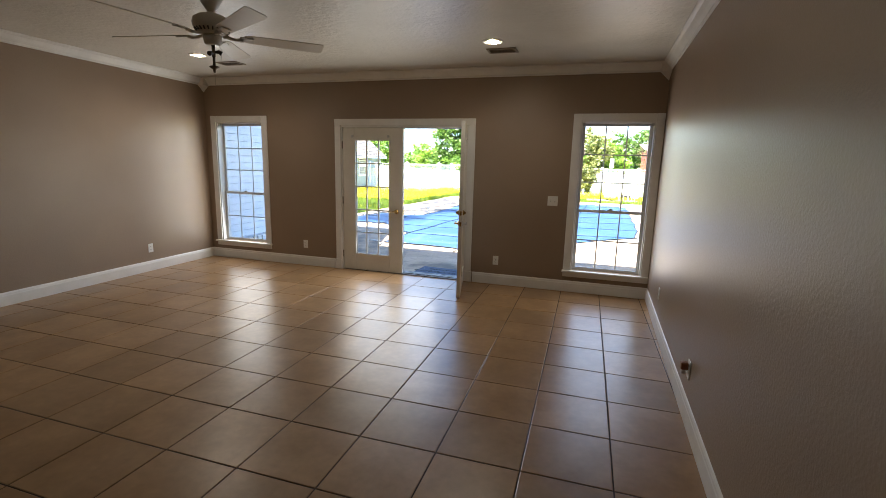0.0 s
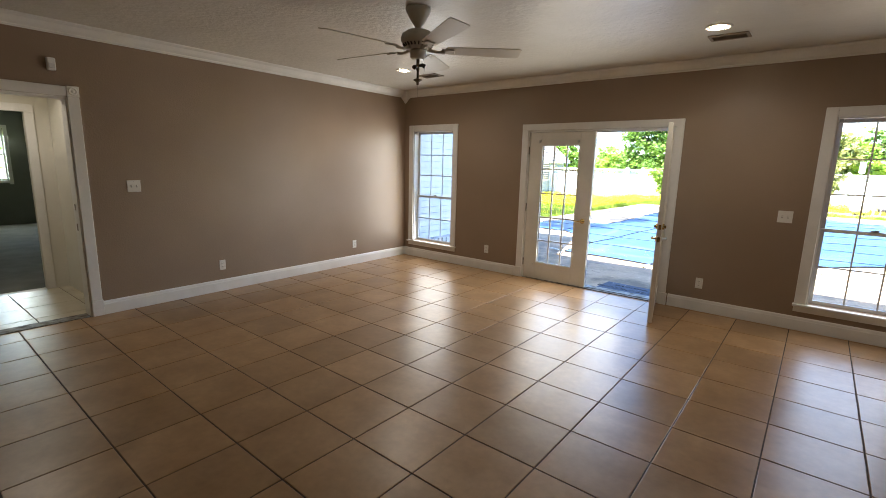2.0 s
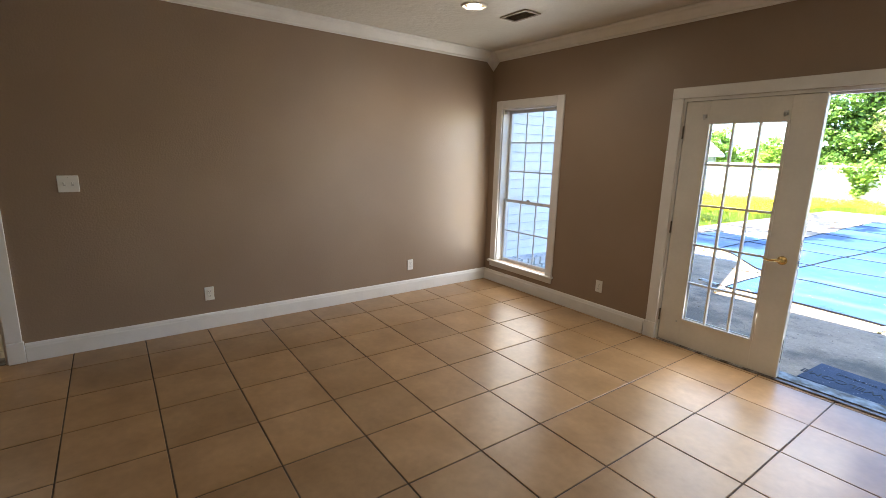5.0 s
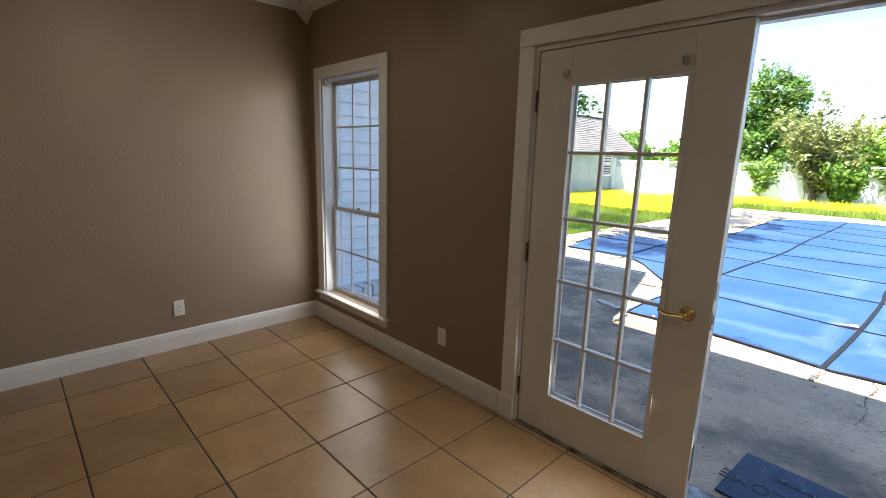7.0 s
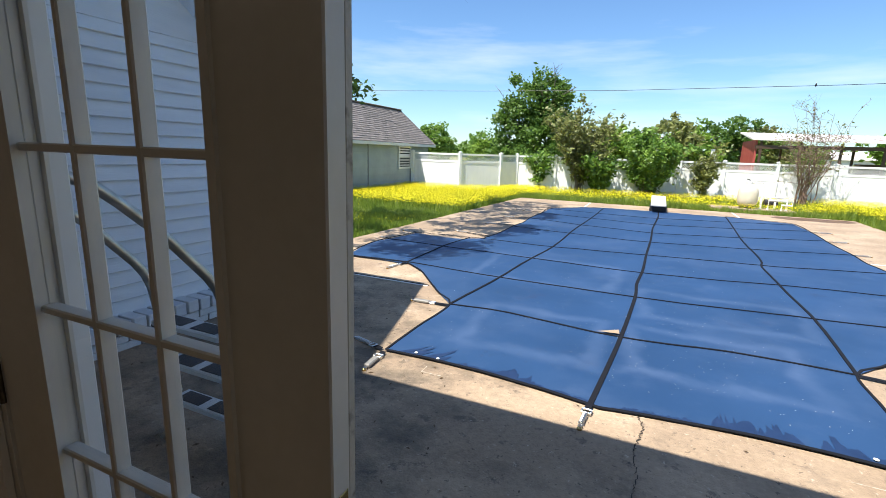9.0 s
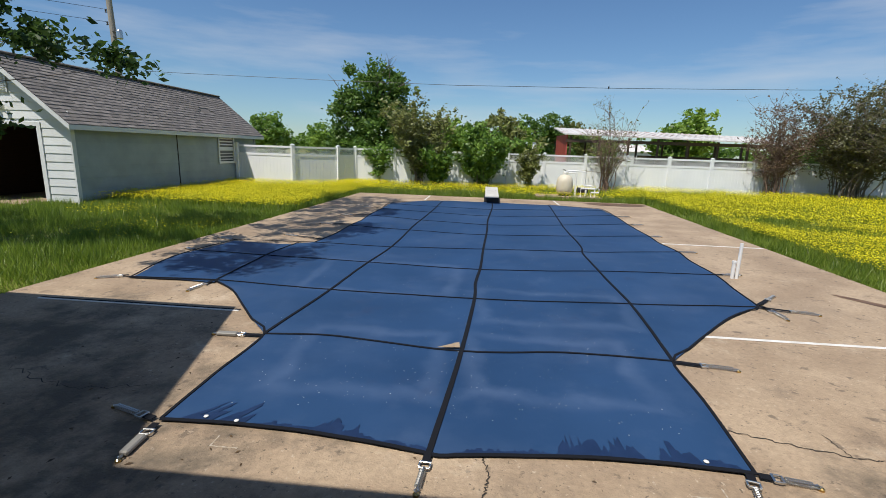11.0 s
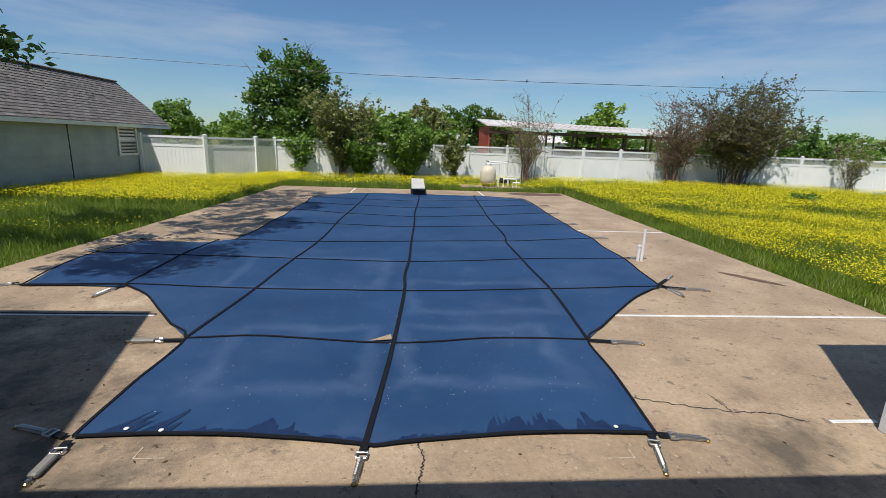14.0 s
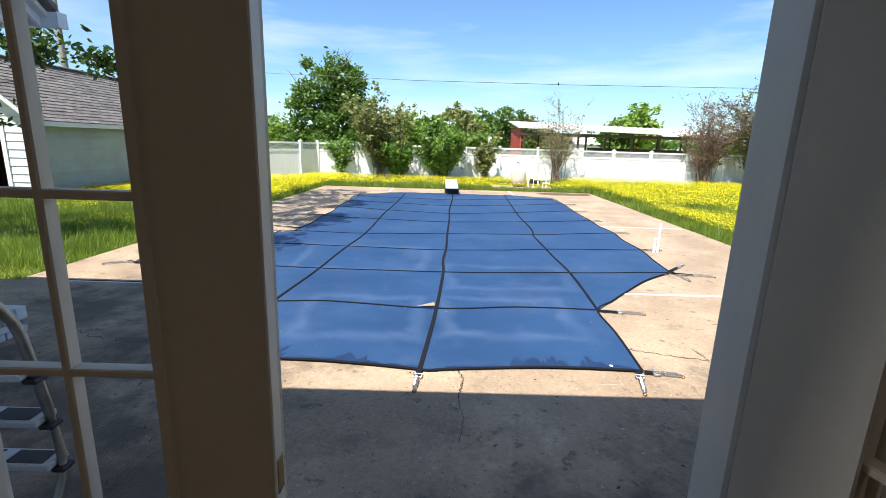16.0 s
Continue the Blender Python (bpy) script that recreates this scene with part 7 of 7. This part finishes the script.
def tree(name, label, x, y, trunk_h, trunk_r, blobs, leaves, size, mat, seed, clump=0.35, clumps=70, g=-0.1, limbs=9, bare=0, limb_k=1.0):
    """Tapered trunk, limbs into the lobes, and a crown of many leaves."""
    rnd = np.random.default_rng(seed)
    rr = random.Random(seed)
    t = thing(name, label, "tree", pose(x, y, g))
    lean = rr.uniform(-0.06, 0.06)
    trunk = [(lean * trunk_h * k / 5 + rr.uniform(-0.03, 0.03), rr.uniform(-0.03, 0.03), trunk_h * k / 5) for k in range(6)]
    bm = tube(trunk, trunk_r, 9, taper=[trunk_r * (1.35 - 0.13 * k) for k in range(6)])
    for i in range(limbs):
        b = blobs[i % len(blobs)]
        p0 = Vector(trunk[rr.randint(2, 5)])
        e = Vector((b[0], b[1], b[2])) + Vector((rr.gauss(0, 0.5), rr.gauss(0, 0.5), rr.gauss(0, 0.4))) * b[3]
        mid = (p0 + e) / 2 + Vector((rr.uniform(-0.2, 0.2), rr.uniform(-0.2, 0.2), rr.uniform(0.0, 0.3))) * b[3]
        if b[2] > 5.5 and trunk_h < 3.5:
            mid = Vector((p0.x * 0.8 + e.x * 0.2, p0.y * 0.8 + e.y * 0.2, e.z + 0.1))
        tube([p0, (p0 + mid) / 2, mid, (mid + e) / 2, e], 0.03, 6, bm, taper=[trunk_r * limb_k * k for k in (0.55, 0.45, 0.34, 0.22, 0.08)])
    for i in range(bare):
        b = blobs[i % len(blobs)]
        a = rr.uniform(0, 6.28)
        p0 = Vector((b[0], b[1], b[2]))
        e = p0 + Vector((math.cos(a), math.sin(a) * 0.4, rr.uniform(0.5, 1.2))).normalized() * b[3] * rr.uniform(1.15, 1.5)
        mid = (p0 + e) / 2 + Vector((rr.uniform(-0.3, 0.3), 0, rr.uniform(-0.2, 0.3)))
        tube([p0, mid, e], 0.02, 5, bm, taper=[0.05, 0.03, 0.008])
        for _ in range(4):
            q = mid.lerp(e, rr.random())
            tube([q, q + Vector((rr.uniform(-0.6, 0.6), rr.uniform(-0.3, 0.3), rr.uniform(0.1, 0.7)))], 0.01, 4, bm, taper=[0.018, 0.005])
    part("trunk", bm, BARK, t)
    quads_mesh("crown", leaf_quads(crown_points(blobs, leaves, rnd, clump, clumps), size, rnd), mat, t)
    return t


def shrub(label, x, y, height, spread, stems, leaf_n, leaf_size, leaf_mat, seed, twig_mat=None, twigs=8, leaf_from=0.15, g=-0.1, name="shrub", arch=0.5):
    """Many stems from one foot, forking into twigs, with leaves along the twigs."""
    rr = random.Random(seed)
    rnd = np.random.default_rng(seed)
    s = thing(name, label, "shrub", pose(x, y, g))
    bm = bmesh.new()
    spots = []
    for i in range(stems):
        a, out = rr.uniform(0, 6.28), spread * math.sqrt(rr.random())
        h = height * rr.uniform(0.62, 1.0) * (1.0 - 0.25 * (out / spread) ** 2)
        foot = Vector((rr.gauss(0, 0.12 * spread), rr.gauss(0, 0.12 * spread), 0))
        tip = Vector((out * math.cos(a), out * math.sin(a), h))
        line = []
        for k in range(7):
            f = k / 6
            p = foot.lerp(tip, f)
            p.x, p.y = foot.x + (tip.x - foot.x) * f ** (1 + arch), foot.y + (tip.y - foot.y) * f ** (1 + arch)
            line.append(p + Vector((rr.gauss(0, 0.03), rr.gauss(0, 0.03), 0)) * height * 0.3 * (k > 0))
        r0 = rr.uniform(0.010, 0.020) * height / 3
        tube(line, r0, 4, bm, taper=[r0 * (1 - 0.13 * k) for k in range(7)])
        for _ in range(twigs):
            f = rr.uniform(0.3, 1.0)
            k = min(5, int(f * 6))
            q = line[k].lerp(line[k + 1], f * 6 - k)
            d = Vector((rr.gauss(0, 1), rr.gauss(0, 1), rr.uniform(0.1, 1.3))).normalized()
            L = height * rr.uniform(0.10, 0.24)
            e = q + d * L
            tube([q, (q + e) / 2 + Vector((rr.gauss(0, 0.04), rr.gauss(0, 0.04), 0.02)), e], 0.006, 3, bm, taper=[r0 * 0.45, r0 * 0.3, r0 * 0.15])
            spots.append((q, e))
            for _ in range(2):
                q2 = q.lerp(e, rr.uniform(0.3, 0.9))
                e2 = q2 + Vector((rr.gauss(0, 1), rr.gauss(0, 1), rr.uniform(0.0, 1.2))).normalized() * L * 0.55
                tube([q2, e2], 0.004, 3, bm, taper=[r0 * 0.25, r0 * 0.1])
                spots.append((q2, e2))
        for k in range(1, 6):
            if k / 6 > leaf_from:
                spots.append((line[k], line[k + 1]))
    part("branchwork", bm, twig_mat or BARK, s)
    if leaf_n:
        idx = rnd.integers(0, len(spots), leaf_n)
        q = np.array([tuple(spots[i][0]) for i in idx])
        e = np.array([tuple(spots[i][1]) for i in idx])
        c = q + (e - q) * rnd.uniform(0.1, 1.15, (leaf_n, 1)) + rnd.normal(0, leaf_size * 0.7, (leaf_n, 3))
        c[:, 2] = np.maximum(c[:, 2], 0.05)
        quads_mesh("foliage", leaf_quads(c, leaf_size, rnd), leaf_mat, s)
    return s


# along the fence
shrub("tall olive-green shrub against the white fence", -4.75, 27.0, 4.1, 1.55, 26, 9000, 0.085, OLIVE, 21, twigs=8)
shrub("dark green shrub beside a taller one", -6.55, 27.0, 2.2, 0.6, 14, 3200, 0.10, GREEN_MID, 22, twigs=6)
shrub("broad leafy green shrub below the fence lattice", -1.75, 27.2, 2.75, 1.45, 26, 9500, 0.10, GREEN_MID, 23, twigs=7)
shrub("low part of a broad green shrub", -3.9, 26.9, 2.0, 0.9, 12, 3200, 0.10, GREEN_MID, 29, twigs=6)
shrub("small upright green shrub by the fence", 0.35, 27.4, 2.2, 0.5, 10, 1900, 0.085, OLIVE, 24, twigs=6)
shrub("bare twiggy shrub with few leaves", 3.85, 27.6, 4.1, 1.15, 26, 900, 0.05, OLIVE, 25, twig_mat=TWIG, twigs=8)
shrub("reddish bare-twigged crape myrtle at the fence", 11.35, 28.0, 4.5, 1.75, 34, 5200, 0.05, BRONZE, 26, twig_mat=TWIG, twigs=15, arch=0.9)
shrub("large dense brown-green shrub at the fence", 13.85, 27.0, 4.9, 2.6, 60, 27000, 0.056, BROWN_OLIVE, 27, twig_mat=BARK, twigs=14, arch=0.9)
shrub("twiggy small shrub at the fence corner", 18.4, 25.6, 2.9, 0.9, 16, 1000, 0.06, OLIVE, 28, twig_mat=TWIG, twigs=8)
shrub("low green weed clump in the lawn", 11.8, 20.5, 0.55, 0.5, 14, 900, 0.06, GREEN_MID, 31, twigs=4)

# big tree behind the fence, and the yard tree whose branch hangs by the wing
tree("tree", "large dark green tree behind the fence", -10.0, 40.0, 4.0, 0.22,
     [(0, 0, 5.6, 2.1, 1.0), (-1.3, 0.3, 4.2, 1.9, 1.0), (1.5, 0, 4.2, 1.9, 1.0), (0.6, -0.5, 2.6, 2.1, 0.9), (-1.6, 0, 2.2, 1.8, 0.9), (2.4, 0.2, 3.0, 1.4, 1.0), (1.2, 0, 6.3, 1.3, 1.0)], 22000, 0.15, GREEN_DARK, 41, clump=0.30, clumps=190, limbs=14, bare=7)
# Its lobes above z 6 are out of view, added to shade the deck.
tree("tree", "leafy yard tree reaching over the wing corner", -11.2, 11.0, 3.0, 0.12,
     [(2.0, 0.3, 3.55, 0.75, 0.6), (2.75, 0.5, 3.25, 0.6, 0.55), (3.5, 0.95, 2.95, 0.5, 0.4), (4.1, 1.1, 2.78, 0.34, 0.4), (4.6, 1.15, 2.66, 0.2, 0.4), (2.0, 0.7, 2.2, 0.42, 0.8), (2.5, 0.9, 1.95, 0.30, 0.8), (0.5, 0.2, 4.3, 1.3, 0.8), (2.2, 2.0, 4.9, 1.2, 0.5), (-1.5, 0.5, 4.0, 1.6, 0.8), (4.2, -1.5, 6.3, 1.2, 0.4), (4.4, 1.0, 6.3, 1.3, 0.4), (4.3, 3.6, 6.2, 1.3, 0.4), (4.0, 6.0, 6.4, 1.2, 0.4)], 36000, 0.058, SHADE_LEAF, 42, clump=0.13, clumps=560, limbs=14, limb_k=0.2)
shrub("clipped green hedge beside the shed", -18.6, 19.6, 1.2, 1.3, 30, 5200, 0.09, GREEN_MID, 33, twigs=6, name="hedge", arch=0.2)

# far trees
FAR = ((-34.5, 75, 6.4, 2.5, GREEN_MID), (-29.5, 86, 4.6, 2.0, GREEN_LIGHT), (-33.0, 92, 6.0, 3.2, GREEN_MID), (-26.5, 95, 3.9, 2.4, GREEN_MID), (-38, 80, 5.5, 3.4, GREEN_LIGHT), (-47, 82, 6.0, 3.6, GREEN_MID), (-56, 84, 6.0, 4.0, GREEN_MID),
       (-6.4, 64, 6.2, 2.3, GREEN_LIGHT), (-3.6, 66, 5.0, 1.9, GREEN_DARK), (-0.6, 68, 7.0, 2.8, OLIVE), (2.0, 70, 5.4, 2.4, GREEN_LIGHT), (6.9, 88, 8.6, 3.2, GREEN_DARK), (10.6, 90, 9.3, 3.8, GREEN_DARK), (13.6, 92, 8.0, 3.0, OLIVE), (1.5, 92, 6.4, 3.2, GREEN_MID),
       (23.6, 66, 7.4, 2.0, GREEN_LIGHT), (21.4, 67, 5.8, 1.8, GREEN_MID), (41.0, 70, 6.0, 3.0, GREEN_DARK), (45.5, 72, 5.6, 2.9, GREEN_MID), (50.5, 72, 6.4, 3.2, GREEN_MID), (56, 72, 6.2, 3.2, GREEN_DARK), (62, 72, 6.0, 3.4, GREEN_MID),
       (14.0, 100, 7.0, 4.0, GREEN_DARK), (20.0, 105, 6.5, 4.0, GREEN_MID), (28.0, 105, 6.0, 4.0, GREEN_MID), (35.0, 100, 6.0, 4.2, GREEN_DARK), (-12, 100, 5.0, 3.6, GREEN_MID), (-17, 98, 4.6, 3.2, GREEN_LIGHT))
for i, (x, y, h, r, mat) in enumerate(FAR):
    blobs = [(0, 0, h - r * 0.9, r, 0.85), (-r * 0.7, 0, h - r * 1.45, r * 0.75, 0.9), (r * 0.75, 0, h - r * 1.4, r * 0.7, 0.9), (r * 0.1, 0, h - r * 2.0, r * 0.9, 0.8)]
    tree("tree", "distant round-crowned green tree beyond the fields", x, y, h * 0.6, 0.16, blobs, 3600, 0.30, mat, 60 + i, clump=0.34, clumps=90, limbs=6)
woods = []
wr = np.random.default_rng(9)
for k in range(80):
    a = -1.45 + 2.9 * k / 79
    d = 190 + 30 * wr.random()
    cx, cy, h = d * math.sin(a), 6 + d * math.cos(a), 5.5 + 5 * wr.random()
    woods.append(leaf_quads(crown_points([(cx, cy, h * 0.45, h * 0.55, 0.9), (cx + 4, cy, h * 0.35, h * 0.45, 0.9)], 420, wr, 0.8, 30), 0.95, wr))
quads_mesh("far_woods", np.concatenate(woods), GREEN_MID, None, "low line of far woods along the horizon", kind="stuff")

# ---- barn, poles, wires ----
RED = material("red_barn_metal", (0.36, 0.055, 0.045), 0.5, color2=(0.42, 0.085, 0.07), scale=1.5, stretch=(1, 1, 0.2))
TIN = material("weathered_tin_roof", (0.62, 0.58, 0.54), 0.45, color2=(0.72, 0.70, 0.68), scale=0.6, stretch=(3, 0.3, 1), stains=[((0.42, 0.17, 0.11), 0.9, 0.56, 0.66, 0.7)])
barn = thing("barn", "open pole barn with a red end and rusty white roof", "barn", kind="structure")
BX0, BX1, BY0, BY1 = 6.2, 26.5, 53.0, 60.0
part("end_wall", boxes((BX0, BX0 + 0.15, BY0 + 0.4, BY1, -0.1, 3.5)), RED, barn, "red metal end wall")
part("back_wall", boxes((BX0 + 9.0, BX1, BY1 - 0.1, BY1, -0.1, 1.7)), DARK_WOOD, barn)
bm = bmesh.new()
roof_p = [(BX0 - 0.3, BY0, 3.45), (BX1, BY0 - 1.5, 3.05), (BX1, BY1 + 0.4, 3.95), (BX0 - 0.3, BY1 + 0.4, 4.35)]
va = [bm.verts.new(p) for p in roof_p]
vb = [bm.verts.new((x, y, z + 0.12)) for x, y, z in roof_p]
bm.faces.new(va)
bm.faces.new(vb)
for i in range(4):
    bm.faces.new((va[i], va[(i + 1) % 4], vb[(i + 1) % 4], vb[i]))
part("roof", bm, TIN, barn, "weathered tin roof with rust")
for k in range(26):
    f = (k + 0.5) / 26
    p0, p1 = Vector(roof_p[0]).lerp(Vector(roof_p[1]), f), Vector(roof_p[3]).lerp(Vector(roof_p[2]), f)
    part("roof_rib", tube([p0 + Vector((0, 0, 0.13)), p1 + Vector((0, 0, 0.13))], 0.04, 4), TIN, barn)
for k in range(8):
    x = BX0 + 0.4 + k * (BX1 - BX0 - 0.8) / 7
    for y in (BY0 + 0.3, BY1 - 0.2):
        part("post", boxes((x - 0.09, x + 0.09, y - 0.09, y + 0.09, -0.1, 3.35 - 0.25 * k / 7)), DARK_WOOD, barn)
part("eave_beam", boxes((BX0, BX1, BY0 + 0.18, BY0 + 0.36, 2.75, 3.05)), DARK_WOOD, barn)

POLE_WOOD = material("weathered_pole", (0.24, 0.21, 0.18), 0.85, color2=(0.32, 0.29, 0.25), scale=6, stretch=(1, 1, 0.15))
pole = thing("utility_pole", "weathered wooden utility pole behind the shed", "utility pole", pose(-21.1, 30.0, -0.1, 0, -2.0, 0))
part("shaft", tube([(0, 0, 0), (0, 0, 10.0)], 0.15, 12, taper=[0.17, 0.13]), POLE_WOOD, pole)
part("transformer", lathe([(0, 0), (0.13, 0.0), (0.15, 0.03), (0.15, 0.38), (0.10, 0.45), (0, 0.46)], 14, at=(0.42, -0.1, 6.75)), METAL, pole)
part("bracket", boxes((0.05, 0.42, -0.13, -0.07, 6.85, 6.9), (0.05, 0.42, -0.13, -0.07, 7.1, 7.15)), DARK_METAL, pole)
for z in (7.5, 8.1, 8.7):
    part("insulator", lathe([(0, 0), (0.05, 0), (0.03, 0.04), (0.05, 0.08), (0.03, 0.14), (0, 0.15)], 10, at=(-0.25, 0, z)), PLASTIC_DARK, pole)
    part("arm", boxes((-0.30, 0.0, -0.02, 0.02, z - 0.03, z)), DARK_METAL, pole)
pole2 = thing("utility_pole", "thin leaning far pole beyond the fence", "utility pole", pose(45.0, 63.0, -0.1, 0, 6.0, 0))
part("shaft", tube([(0, 0, 0), (0, 0, 6.2)], 0.13, 8, taper=[0.15, 0.11]), POLE_WOOD, pole2)
wire = thing("power_line", "thin dark power line sagging across the sky", "power line")
part("cable", tube([(-60, 36, 7.0), (-40, 35, 6.35), (-21, 35, 5.78), (-12, 35, 5.56), (-3.7, 35, 5.42), (6, 35, 5.45), (16, 35, 5.58), (27, 35, 5.80), (45, 35, 6.3), (70, 35, 7.2)], 0.013, 5), BLACK, wire)
wire2 = thing("power_line", "thin upper wires running off the pole", "power line")
for z, zz in ((7.5, 8.6), (8.1, 9.2), (8.7, 9.9)):
    part("cable", tube([(-21.5, 30, z), (-30, 24, z + 0.1), (-45, 14, zz)], 0.010, 4), BLACK, wire2)
part("splice", lathe([(0, -0.09), (0.02, -0.07), (0.045, 0.0), (0.02, 0.10), (0, 0.14)], 8, at=(5.33, 35.0, 5.47)), BLACK, wire, "dark splice on the wire")
box_post = thing("meter_post", "white box on a post beyond the fence", "utility box", pose(2.3, 45.0, -0.1))
part("post", boxes((-0.05, 0.05, -0.05, 0.05, 0.0, 1.9), bevel=0.01), POLE_WOOD, box_post)
part("box", boxes((-0.17, 0.17, -0.12, 0.12, 1.7, 2.45), bevel=0.03), VINYL, box_post)
part("hood", boxes((-0.20, 0.20, -0.16, 0.14, 2.451, 2.52), bevel=0.02), METAL, box_post)
shed2 = thing("far_house", "small white far house across the field", "house", pose(25.5, 95, -0.1), kind="structure")
part("wall", boxes((-2.5, 2.5, -2, 2, 0, 2.4)), SHED_WHITE, shed2)
part("roof", slope_slab(slope_slab(bmesh.new(), -2.8, 2.8, -2.3, 0.0, 2.4, -0.5, 0.1), -2.8, 2.8, 2.3, 0.0, 2.4, 0.5, 0.1), TIN, shed2)
